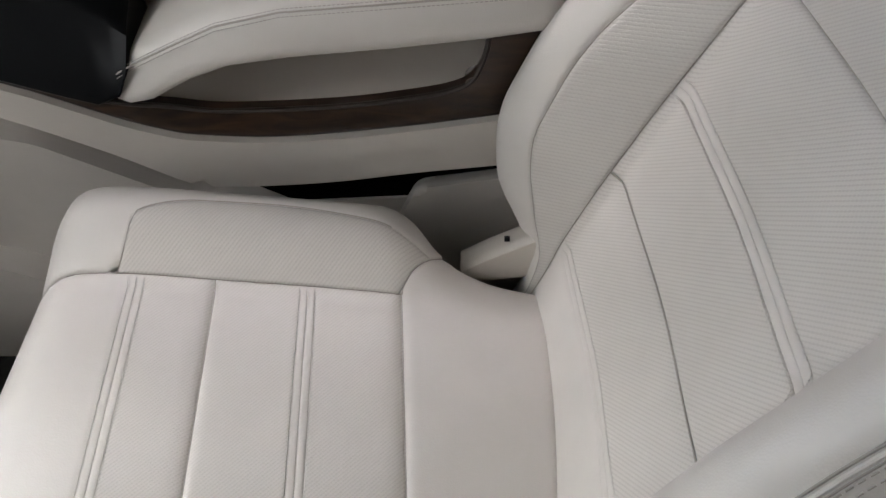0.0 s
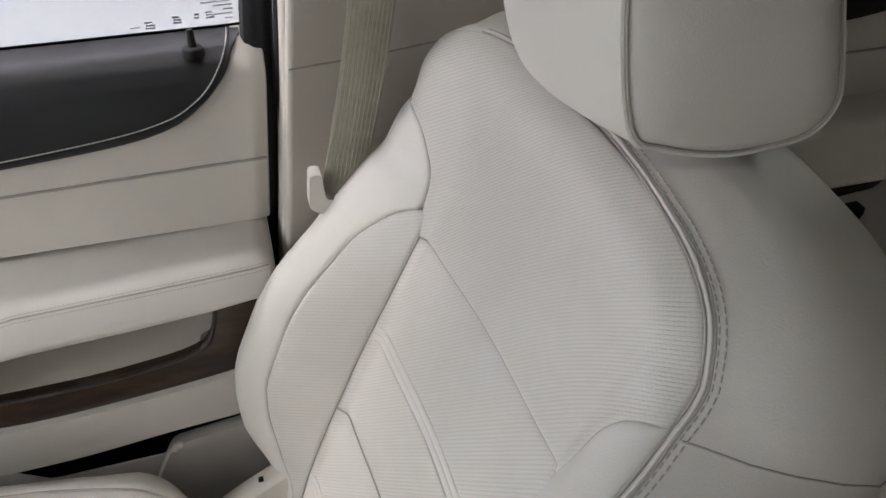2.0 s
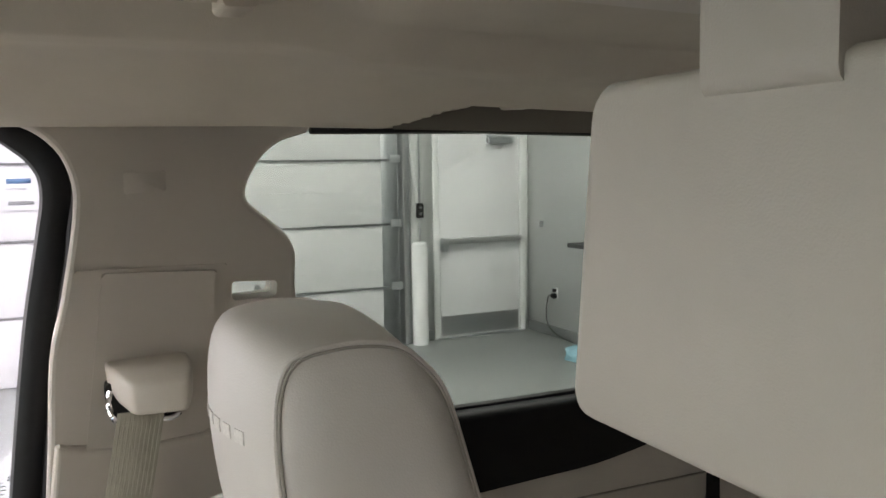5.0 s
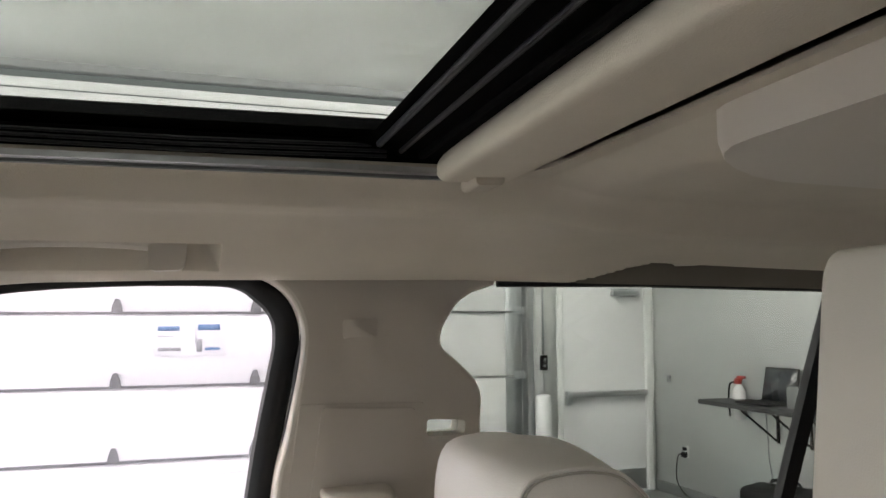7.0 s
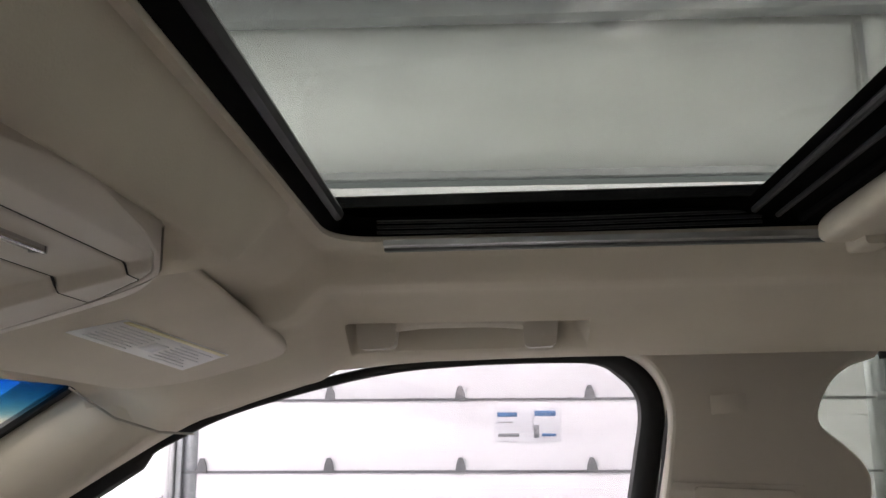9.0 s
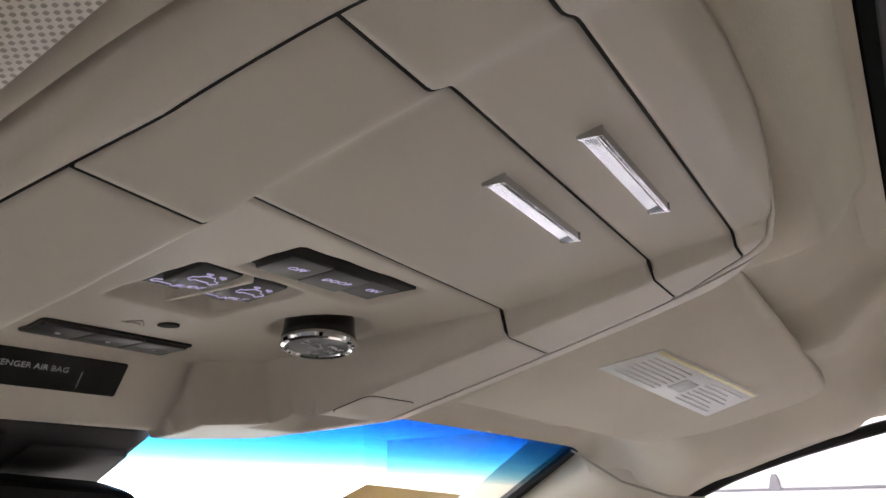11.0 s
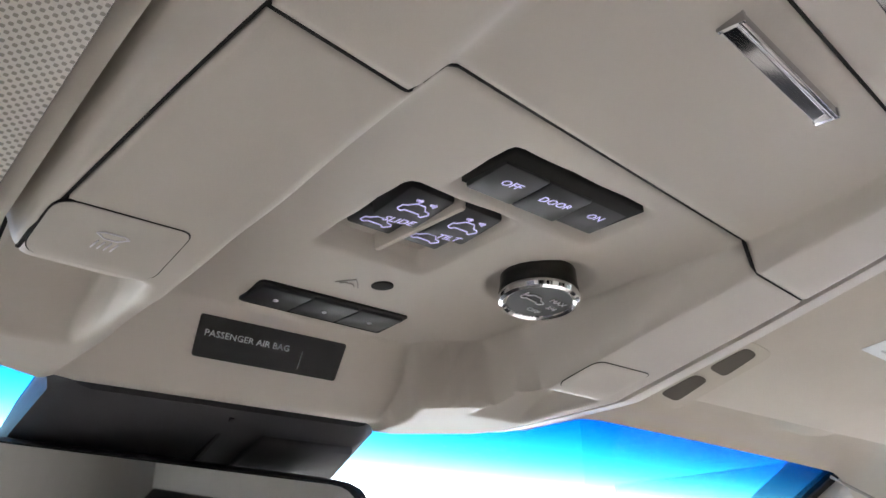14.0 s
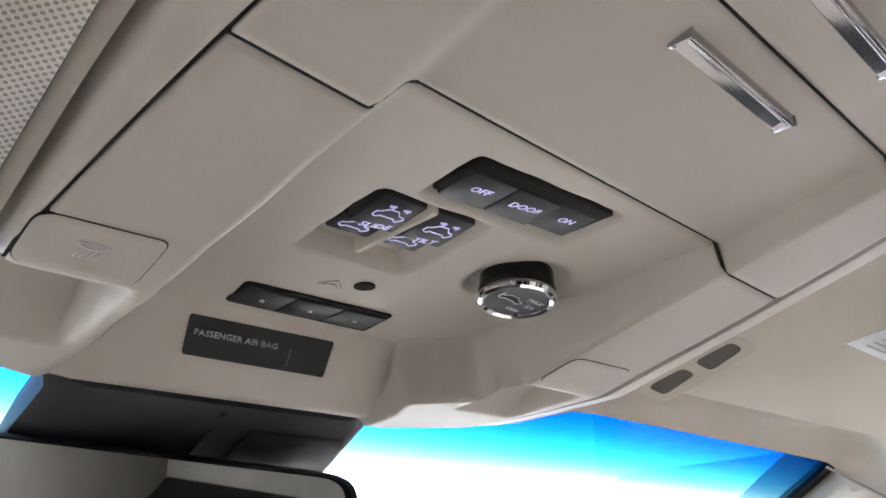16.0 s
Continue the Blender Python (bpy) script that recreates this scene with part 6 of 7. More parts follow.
glyph([(0.0, -0.004), (0.002, -0.002), (0.002, 0.002), (0.0, 0.004)], 0.0003, -0.120, 0.042, tray_z, 0.0002, M_SEAM, con)
# airbag indicator on the front wall: s down the wall, y across
def on_wall(s, y, lift):
    return Vector((-0.168 - 0.7665 * s, y, 1.805 - 0.6422 * s)) + Vector((0.6422, 0, -0.7665)) * lift


def wall_patch(name, s0, s1, y0, y1, lo, hi, mat, owner, r=0.0012, shear=0.07, label=""):
    return put(name, loft([[on_wall(s, y + shear * (s - 0.008), d) for s, y in rounded([(s0, y0), (s0, y1), (s1, y1), (s1, y0)], r, 2)] for d in (lo, hi)]), mat, owner, label)


ab = wall_patch("airbag_indicator", 0.0075, 0.0302, 0.0015, 0.0815, -0.002, 0.0007, M_DARKWINDOW, con, 0.0014, 0.23, "dark airbag indicator window")
mtx = Matrix(((0, 0.7665, 0.6422, 0), (1, -0.23, 0, 0), (0, 0.6422, -0.7665, 0), (0, 0, 0, 1)))
mtx = Matrix.Translation(on_wall(0.0165, 0.0068, 0.0010)) @ mtx
text("PASSENGER AIR BAG", 0.0049, mtx, M_LEGEND, ab, align="LEFT")
wall_patch("indicator_rule", 0.0165, 0.0270, 0.0575, 0.0580, 0.0006, 0.0009, M_BASE, ab, 0.0001, 0.23)
# map lamps
for y0, y1, x0, x1 in ((-0.0985, -0.057, -0.0905, -0.0625), (0.1535, 0.1965, -0.0985, -0.0720)):
    po = rounded([(x0, y0, 0.006), (x1, y0, 0.007), (x1, y1), (x0, y1)], 0.004, 5)
    gapm = put("lamp_gap", loft([[Vector((x, y, con_z(x, y, False) + dz)) for x, y in po] for dz in (0.002, -0.0003)]), M_DARKGAP, con)
    cen = Vector(((x0 + x1) / 2, (y0 + y1) / 2))
    pi_ = [tuple(cen + (Vector(p) - cen) * 0.98) for p in po]
    p2 = [tuple(cen + (Vector(p) - cen) * 0.80) for p in po]
    p3 = [tuple(cen + (Vector(p) - cen) * 0.66) for p in po]
    lens = put("map_lamp_lens", loft([[Vector((x, y, con_z(x, y, False) + dz)) for x, y in pp] for pp, dz in ((pi_, 0.003), (pi_, -0.0005), (p2, -0.0009), (p3, -0.0005))]), M_PLASTIC, con)
    if y0 < 0:
        glyph([(0.0035, -0.005), (0.0045, -0.003), (0.0045, 0.003), (0.0035, 0.005), (0.0015, 0.002), (0.0015, -0.002), (0.0035, -0.005)], 0.0003, cen.x, cen.y, rail_z, 0.0007, M_WHITE_LEGEND, lens)
        for q in (-0.003, -0.001, 0.001, 0.003):
            glyph([(0.0, q), (-0.004, q - 0.0008)], 0.0003, cen.x, cen.y, rail_z, 0.0007, M_WHITE_LEGEND, lens)

# acoustic cloth beside the console
bm = bmesh.new()
uvl = bm.loops.layers.uv.new("UVMap")
grid = []
for x in np.linspace(-0.12, 0.13, 14):
    grid.append([bm.verts.new((x, y, rail_z(x) + 0.004 + 0.0)) for y in np.linspace(-0.30, -0.1135, 14)])
for i in range(13):
    for j in range(13):
        fa = bm.faces.new((grid[i][j], grid[i][j + 1], grid[i + 1][j + 1], grid[i + 1][j]))
        for lp in fa.loops:
            lp[uvl].uv = (lp.vert.co.x, lp.vert.co.y)
cloth = tagged(put("visor_cloth", bm, M_MESHCLOTH, None), "pale open-weave cloth panel beside the overhead console", "cloth panel")
put("cloth_gap", tubed([(x, -0.1130, rail_z(x) + 0.0035) for x in np.linspace(-0.12, 0.10, 12)], 0.0016, 6), M_DARKGAP, cloth)
sol = cloth.modifiers.new("solid", "SOLIDIFY")
sol.thickness = 0.006
sol.offset = -1

# ---- windshield, A pillar, mirror ----
def ws_z(x):
    return 1.75 + 0.60 * (x + 0.30)


ws = put("windshield", loft([[Vector((x, y, ws_z(x) + dz - 0.010 * ((y - YC) / 0.7) ** 2)) for x, dz in ((-0.16, 0.0), (-1.15, 0.0), (-1.15, 0.005), (-0.16, 0.005))] for y in np.linspace(-0.72, 0.83, 16)]), M_WINDSHIELD, None)
ws.visible_shadow = False
tagged(ws, "raked windshield with a blue shade band along its top", "windshield", kind="structure")
wline = smooth([(-0.17, 0.715, 1.822), (-0.225, 0.732, 1.790), (-0.351, 0.738, 1.712), (-0.60, 0.76, 1.555), (-1.0, 0.79, 1.30)], 8)
sline = smooth([(0.05, 0.80, 1.792), (-0.044, 0.80, 1.762), (-0.14, 0.80, 1.722), (-0.45, 0.82, 1.535), (-0.80, 0.84, 1.30)], 8)
rings = []
for a, b in zip(wline, sline):
    m1, m2 = a.lerp(b, 0.35) + Vector((0.01, -0.012, -0.012)), a.lerp(b, 0.75) + Vector((0.008, -0.010, -0.008))
    rings.append([a, m1, m2, b, b + Vector((0, 0.04, 0.03)), a + Vector((0, 0.03, 0.06))])
ap = tagged(put("a_pillar_trim", loft(rings), M_LINER, None, sharp=60), "beige trim of the windshield pillar", "pillar trim", kind="structure")
put("pillar_joint", tubed([(-0.219, 0.716, 1.788), (-0.17, 0.738, 1.752), (-0.126, 0.765, 1.735), (-0.09, 0.785, 1.732)], 0.0016, 6), M_SEAM, ap)
tagged(put("windshield_seal", tubed([p + Vector((0.0, -0.004, 0.0)) for p in wline], 0.008, 8), M_RUBBER, None), "black edge of the windshield beside the pillar", "seal")
wl2 = smooth([(-0.17, 2 * YC - 0.715, 1.822), (-0.351, 2 * YC - 0.738, 1.712), (-1.0, 2 * YC - 0.79, 1.30)], 8)
tagged(put("driver_pillar_trim", tubed(wl2, 0.03, 10), M_LINER, None), "beige windshield pillar on the driver's side", "pillar trim", kind="structure")
# card stuck on the windshield
card_pts = [(-0.292, 0.432), (-0.300, 0.606), (-0.347, 0.600), (-0.345, 0.400)]
bm = bmesh.new()
lo = [bm.verts.new((x, y, ws_z(x) - 0.010 * ((y - YC) / 0.7) ** 2 - 0.004)) for x, y in card_pts]
hi = [bm.verts.new((v.co.x, v.co.y, v.co.z + 0.001)) for v in lo]
bm.faces.new(lo), bm.faces.new(hi[::-1])
for i in range(4):
    bm.faces.new((lo[i], hi[i], hi[(i + 1) % 4], lo[(i + 1) % 4]))
card = tagged(put("window_card", bm, M_CARD, None), "tan paper card stuck inside the windshield", "card")
for i, (y0, y1) in enumerate(((0.47, 0.50), (0.51, 0.54), (0.55, 0.575))):
    put("print_bar", boxed((-0.326, y0, ws_z(-0.322) - 0.010 * ((y0 - YC) / 0.7) ** 2 - 0.0065), (-0.317, y1, ws_z(-0.322) - 0.010 * ((y0 - YC) / 0.7) ** 2 - 0.0055)), M_LABEL_G, card)

# rear-view mirror
mir = thing("rear_view_mirror", "black rear-view mirror on a sensor housing at the windshield", "mirror", (-0.33, YC, 1.76))
put("sensor_housing", loft([[Vector((x, 0.053 + a, zb + (zt - zb) * h)) for a, h in ((-w, 1.0), (w, 1.0), (w * 1.03, 0.6), (w * 1.01, 0.25), (w * 0.95, 0.06), (w * 0.88, 0.0), (-w * 0.88, 0.0), (-w * 0.95, 0.06), (-w * 1.01, 0.25), (-w * 1.03, 0.6))] for x, w, zt, zb in ((-0.228, 0.086, 1.794, 1.772), (-0.235, 0.092, 1.790, 1.765), (-0.27, 0.095, 1.772, 1.750), (-0.32, 0.095, 1.745, 1.722), (-0.40, 0.085, 1.70, 1.67), (-0.47, 0.06, 1.655, 1.635))]), M_HOUSING, mir)
put("housing_rib", tubed([(-0.232, 0.052, 1.7695), (-0.262, 0.050, 1.7535), (-0.30, 0.048, 1.733)], 0.0022, 6), M_RUBBER, mir)
put("sensor_cover", loft([[Vector((x, y, z - dz)) for x, y, z in ((-0.24, 0.075, 1.7625), (-0.24, 0.135, 1.7625), (-0.285, 0.138, 1.7415), (-0.285, 0.070, 1.7415))] for dz in (-0.004, 0.004)]), M_HOUSING, mir)
mo = rounded([(-0.105, -0.030), (0.105, -0.030), (0.111, 0.027), (-0.111, 0.027)], 0.020, 6)
mm = look((-0.2536, 0.0243, 1.7215), (0.15, -0.12, 1.612), 5)
def mring(k, d):
    return [mm @ Vector((x * k, y * k, d)) for x, y in mo]
shell = put("mirror_shell", loft([mring(0.7, 0.03), mring(0.95, 0.02), mring(1.0, 0.0), mring(1.0, -0.006), mring(0.965, -0.009), mring(0.93, -0.0085)]), M_BLACK, mir)
put("mirror_glass", loft([mring(0.935, -0.0080), mring(0.93, -0.0092)]), M_MIRROR, mir)

# ---- flip-down screen ----
M_SCREENCASE = material("grey_beige_case", (0.33, 0.305, 0.265), 0.55, noise_scale=9, noise_amount=0.05, bump=0.2, bump_scale=900)
scr = thing("flip_down_screen", "beige overhead entertainment screen folded down from the headliner", "screen", (0.72, YC, 1.84))
so = rounded([(0.160, 1.812), (0.188, 1.656), (2 * YC - 0.188, 1.656), (2 * YC - 0.160, 1.812)], 0.016, 5)
def sring(dx, k):
    c = Vector((YC, 1.739))
    out = []
    for y, z in so:
        q = Vector((y, z)) - c
        l = q.length
        q = c + q * ((l - k) / l)
        out.append(Vector((0.702 + dx + 0.05 * (1.81 - q.y), q.x, q.y)))
    return out
panel_back = put("screen_back", loft([sring(0.0, 0.010), sring(0.001, 0.004), sring(0.005, 0.0), sring(0.020, 0.0), sring(0.024, 0.004)]), M_SCREENCASE, scr, sharp=60)
put("screen_glass", loft([sring(0.0242, 0.012), sring(0.0250, 0.012)]), M_SCREEN, scr)
put("hinge_arm", loft([[Vector((x, y, z)) for x, z in rounded([(0.700, 1.80), (0.722, 1.80), (0.735, 1.85), (0.70, 1.85)], 0.006, 3)] for y in (2 * YC - 0.085, 0.085)]), M_SCREENCASE, scr)
put("housing", loft([[Vector((x, y, liner_z(x, y) - dz)) for x, y in rounded([(0.67, 2 * YC - 0.24), (1.06, 2 * YC - 0.22), (1.06, 0.22), (0.67, 0.24)], r, 6)] for dz, r in ((-0.01, 0.06), (0.018, 0.06), (0.028, 0.07))]), M_PLASTIC, scr)

# ---- second-row seat ----
def simple_seat(x, y, label):
    th = thing("second_row_seat", label, "car seat", (x, y, 0.56), group="second-row seats")
    B0, UB, NB = Vector((x + 0.50, y, 0.93)), Vector((0.37, 0, 0.93)).normalized(), Vector((-0.93, 0, 0.37)).normalized()
    def rf(s, v):
        a = abs(v)
        d = 0.045 * ease(a, 0.13, 0.2) * (1 - ease(s, 0.42, 0.56)) - 0.03 * ease(a, 0.21, 0.245) ** 2 - 0.02 * ease(s, 0.52, 0.60) ** 2
        p = B0 + UB * s + NB * d
        return Vector((p.x, y + v * (1 - 0.22 * ease(s, 0.40, 0.60)), p.z))
    back = put("backrest", loft([[rf(s, v) - NB * 0.02 for v in np.linspace(-0.245, 0.245, 14)] + [B0 + UB * s - NB * 0.14 + Vector((0, k, 0)) for k in (0.2, -0.2)] for s in np.linspace(-0.02, 0.60, 20)]), M_SEATSIDE, th)
    panel("insert_panel", rf, 0.0, 0.60, -0.14, 0.14, M_PERF, back, 24, 20, sign=-1)
    for k in (1, -1):
        panel("bolster", rf, 0.0, 0.60, 0.14 if k > 0 else -0.245, 0.245 if k > 0 else -0.14, M_LEATHER, back, 24, 12, sign=-1)
        seam_line("seam", [(s, k * (0.19 - 0.05 * ease(s, 0.4, 0.52))) for s in np.linspace(0.05, 0.52, 24)], 0.0014, 0.0005, owner=back, f=rf)
    def cf(u, v):
        a = abs(v)
        z = 0.93 + 0.03 * ease(u, 0.0, 0.4) + 0.03 * ease(a, 0.13, 0.2) - 0.03 * ease(a, 0.21, 0.25) ** 2 - 0.06 * ease(u, 0.42, 0.52) ** 2
        return Vector((x + 0.52 - u, y + v, z))
    cush = put("cushion", loft([[cf(u, v) - Vector((0, 0, 0.02)) for v in np.linspace(-0.25, 0.25, 14)] + [Vector((x + 0.52 - u, y + k, 0.76)) for k in (0.22, -0.22)] for u in np.linspace(0, 0.52, 16)]), M_SEATSIDE, th)
    for a, b in ((0.0, 0.25), (0.25, 0.52)):
        panel("cushion_panel", cf, a, b, -0.25, 0.25, M_LEATHER, cush, 14, 22)
    hr = put("headrest", loft([[Vector((x + 0.735 + dx * k, y + t, 1.56 + dz * k)) for dx, dz in rounded([(-0.05, -0.07), (0.05, -0.07), (0.06, 0.06), (-0.03, 0.075)], 0.03, 5)] for t, k in ((-0.125, 0.6), (-0.12, 0.9), (-0.10, 1.0), (0.10, 1.0), (0.12, 0.9), (0.125, 0.6))]), M_LEATHER, th)
    for yy in (-0.05, 0.05):
        put("headrest_post", tubed([(x + 0.735, y + yy, 1.45), (x + 0.735, y + yy, 1.52)], 0.006, 8), M_CHROME, hr)
    put("seat_base", boxed((x + 0.05, y - 0.2, 0.56), (x + 0.55, y + 0.2, 0.78), 0.02), M_BLACK, th)
    return th


simple_seat(0.766, 0.47, "cream leather second-row seat beside the rear door")

# ---- the garage ----
GT = pose(0, 0, 0, 0, 0, 3.1)


def moved(bm, m):
    bmesh.ops.transform(bm, matrix=m, verts=bm.verts)
    return bm


def gbox(lo, hi, bevel=0.0):
    return moved(boxed(lo, hi, bevel), GT)


# end-wall frame: l along the wall, o out into the room, z up
ET = GT @ Matrix(((0, -1, 0, 5.41), (-1, 0, 0, 7.5), (0, 0, 1, 0), (0, 0, 0, 1)))


def ebox(lo, hi, bevel=0.0):
    return moved(boxed(lo, hi, bevel), ET)


ground = tagged(put("floor", boxed((-16, -12, -0.1), (16, 16, 0.0)), M_FLOORGREY, None), "grey sealed concrete garage floor", "floor", kind="structure")
tagged(put("wall_door_side", gbox((4.02, 7.5, 0), (4.27, 7.7, 6.0)), M_PAINTWHITE, None), "white painted wall beside the roll-up door", "wall", kind="structure")
tagged(put("wall_beside_exit", gbox((4.27, 7.5, 2.20), (5.41, 7.7, 6.0)), M_PAINTWHITE, None), "white painted wall over the exit door", "wall", kind="structure")
tagged(put("wall_over_door", gbox((-2.62, 7.53, 3.98), (4.02, 7.7, 6.0)), M_PAINTWHITE, None), "white wall above the roll-up door", "wall", kind="structure")
# glowing sheet added here to carry the bright view on past the front corner
tagged(put("glazed_side", gbox((-13, 7.48, 0), (-2.62, 7.52, 5.9)), M_GLOWPANEL, None), "added glowing panel beyond the roll-up door", "window", kind="structure")
tagged(put("wall_far_left", gbox((-2.62, 7.5, 0), (-2.52, 7.7, 3.98)), M_PAINTWHITE, None), "white wall beyond the roll-up door", "wall", kind="structure")
tagged(put("wall_end", ebox((-0.05, -0.2, 0), (16, 0.0, 6.0)), M_PAINTWHITE, None), "white painted end wall of the garage", "wall", kind="structure")
# unseen closing wall; its grey is chosen to weaken bounce into the cabin
tagged(put("wall_back", boxed((-13, -8.2, 0), (10, -8.0, 6.0)), M_BEAM, None), "unseen wall behind the car, greyed to cut bounced light", "wall", kind="structure")
tagged(put("wall_front", boxed((-5.8, -9, 5.8), (-5.6, 9, 6.0)), M_PAINTWHITE, None), "white garage wall over the added glowing front panel", "wall", kind="structure")
# no known source: glowing sheet added for the white view and front light
tagged(put("glazed_front", boxed((-5.8, -9, 0), (-5.65, 9, 5.8)), M_GLOWPANEL, None), "added glowing panel ahead of the car", "window", kind="structure")
tagged(put("ceiling_deck", boxed((-13, -9, 6.0), (12, 15, 6.2)), M_CEIL, None), "white metal deck ceiling of the garage", "ceiling", kind="structure")
for gy in (7.22, 3.4, 0.0):
    tagged(put("ceiling_beam", gbox((-5.2, gy, 5.45), (5.3, gy + 0.22, 5.95), 0.01), M_BEAM, None), "grey steel roof beam", "beam", group="roof beams", kind="structure")
for l0, l1, o in ((0.0, 10.0, 0.0),):
    tagged(put("baseboard", ebox((l0, 0.0, 0.0), (l1, 0.012, 0.11), 0.003), M_BASE, None), "dark grey rubber baseboard", "baseboard", kind="structure")
tagged(put("baseboard_short", gbox((4.02, 7.488, 0.0), (4.26, 7.5, 0.11), 0.003), M_BASE, None), "dark grey rubber baseboard", "baseboard", kind="structure")

# ceiling lamps, assumed: number, size and places chosen to light room and cabin
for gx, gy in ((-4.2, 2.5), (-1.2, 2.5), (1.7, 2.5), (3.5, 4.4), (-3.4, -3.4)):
    lm = thing("ceiling_light", "assumed long white ceiling lamp with a bright diffuser", "ceiling light", group="ceiling lamps")
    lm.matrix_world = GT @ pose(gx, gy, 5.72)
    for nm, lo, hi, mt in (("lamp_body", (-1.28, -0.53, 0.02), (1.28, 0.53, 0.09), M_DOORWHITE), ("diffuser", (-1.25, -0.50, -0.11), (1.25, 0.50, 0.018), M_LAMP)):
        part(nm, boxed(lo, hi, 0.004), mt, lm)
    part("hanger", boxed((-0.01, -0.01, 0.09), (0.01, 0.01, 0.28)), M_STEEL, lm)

# roll-up door
roll = tagged(new("roll_up_door"), "closed white sectional roll-up door with steel hinges", "garage door")
roll.matrix_world = GT
D0, D1 = -2.45, 3.90
lines = [0.0, 0.585, 1.215, 1.85, 2.485, 3.12, 3.76]
for i, (z0, z1) in enumerate(zip(lines, lines[1:])):
    pn = part("door_section", boxed((D0, 7.53, z0 + 0.006), (D1, 7.58, z1 - 0.006), 0.008), M_DOORWHITE, roll)
    for k in (0.28, 0.52, 0.76):
        zz = z0 + (z1 - z0) * k
        part("section_rib", boxed((D0, 7.5255, zz - 0.003), (D1, 7.534, zz + 0.003), 0.002), M_DOORWHITE, pn)
    if z0 > 0:
        part("section_rail", boxed((D0, 7.515, z0 - 0.014), (D1, 7.535, z0 + 0.009), 0.003), M_RAIL, pn)
        for gx in (-2.25, -1.09, 0.10, 1.27, 2.45):
            part("hinge", prism([(gx - 0.05, z0 - 0.01), (gx + 0.05, z0 - 0.01), (gx + 0.04, z0 + 0.06), (gx + 0.018, z0 + 0.12), (gx - 0.018, z0 + 0.12), (gx - 0.04, z0 + 0.06)], "y", 7.50, 7.53, 0.004), M_RAIL, pn)
        part("roller_bracket", boxed((3.80, 7.49, z0 - 0.03), (3.96, 7.52, z0 + 0.05), 0.006), M_GALV, pn)
part("edge_stile", boxed((3.72, 7.522, 0), (3.89, 7.5295, 3.76)), M_GALV, roll)
part("edge_stile", boxed((D0, 7.522, 0), (-2.30, 7.5295, 3.76)), M_GALV, roll)
for gx in (3.915, -2.52):
    part("guide_track", boxed((gx, 7.44, 0.0), (gx + 0.035, 7.56, 5.4), 0.006), M_STEEL, roll)
    part("track_flange", boxed((gx + 0.04, 7.48, 0.0), (gx + 0.09, 7.52, 5.4), 0.003), M_GALV, roll)
part("header_rail", boxed((D0, 7.40, 3.90), (3.90, 7.52, 3.97), 0.006), M_BEAM, roll)
part("top_seal", boxed((D0, 7.50, 3.76), (3.90, 7.53, 3.84), 0.004), M_DOORWHITE, roll)
# notice board on the door
sg = tagged(new("notice_sign"), "white notice with plain blue pictures on the roll-up door", "sign")
sg.matrix_world = GT @ pose(0.705, 7.522, 1.63)
part("sign_board", boxed((-0.30, -0.006, -0.16), (0.30, 0.0, 0.16), 0.004), M_SIGN, sg)
for x, z, w, h, mt in ((-0.18, 0.08, 0.18, 0.04, M_BLUEPIC), (0.16, 0.09, 0.19, 0.05, M_BLUEPIC), (-0.17, -0.10, 0.19, 0.03, M_BEAM), (0.08, -0.07, 0.05, 0.11, M_BEAM), (0.19, -0.10, 0.13, 0.025, M_BLUEPIC), (-0.20, 0.015, 0.14, 0.016, M_LABEL_G), (0.05, 0.02, 0.016, 0.16, M_LABEL_G)):
    part("sign_print", boxed((x - w / 2, -0.009, z - h / 2), (x + w / 2, -0.006, z + h / 2)), mt, sg)

# exit door
ex = tagged(new("exit_door"), "white steel exit door with push bar, closer and kick plate", "door")
ex.matrix_world = GT
part("door_leaf", boxed((4.345, 7.505, 0.015), (5.295, 7.55, 2.13), 0.003), M_DOORWHITE, ex)
for lo, hi in (((4.27, 7.485, 0), (4.335, 7.58, 2.20)), ((5.305, 7.485, 0), (5.37, 7.58, 2.20)), ((4.335, 7.485, 2.14), (5.305, 7.58, 2.20))):
    part("door_frame", boxed(lo, hi, 0.006), M_PAINTWHITE, ex)
bar = part("push_bar", boxed((4.36, 7.43, 0.98), (5.29, 7.485, 1.04), 0.012), M_STEEL, ex)
part("bar_end", boxed((4.35, 7.42, 0.91), (4.41, 7.50, 1.05), 0.01), M_GALV, bar)
part("kick_plate", boxed((4.35, 7.499, 0.03), (5.28, 7.506, 0.23), 0.001), M_STEEL, ex)
part("threshold", boxed((4.30, 7.45, 0.0), (5.34, 7.56, 0.014), 0.004), M_GALV, ex)
cl = part("door_closer", boxed((4.90, 7.44, 2.01), (5.22, 7.505, 2.07), 0.01), M_GALV, ex)
part("closer_arm", boxed((4.86, 7.40, 2.075), (5.12, 7.43, 2.09), 0.003), M_GALV, cl)
part("door_gap", boxed((4.336, 7.52, 0.0), (5.304, 7.535, 2.139)), M_BASE, ex)
tagged(put("wall_corner_strip", gbox((5.37, 7.5, 0), (5.41, 7.7, 2.2)), M_PAINTWHITE, None), "white wall between exit door and corner", "wall", kind="structure")

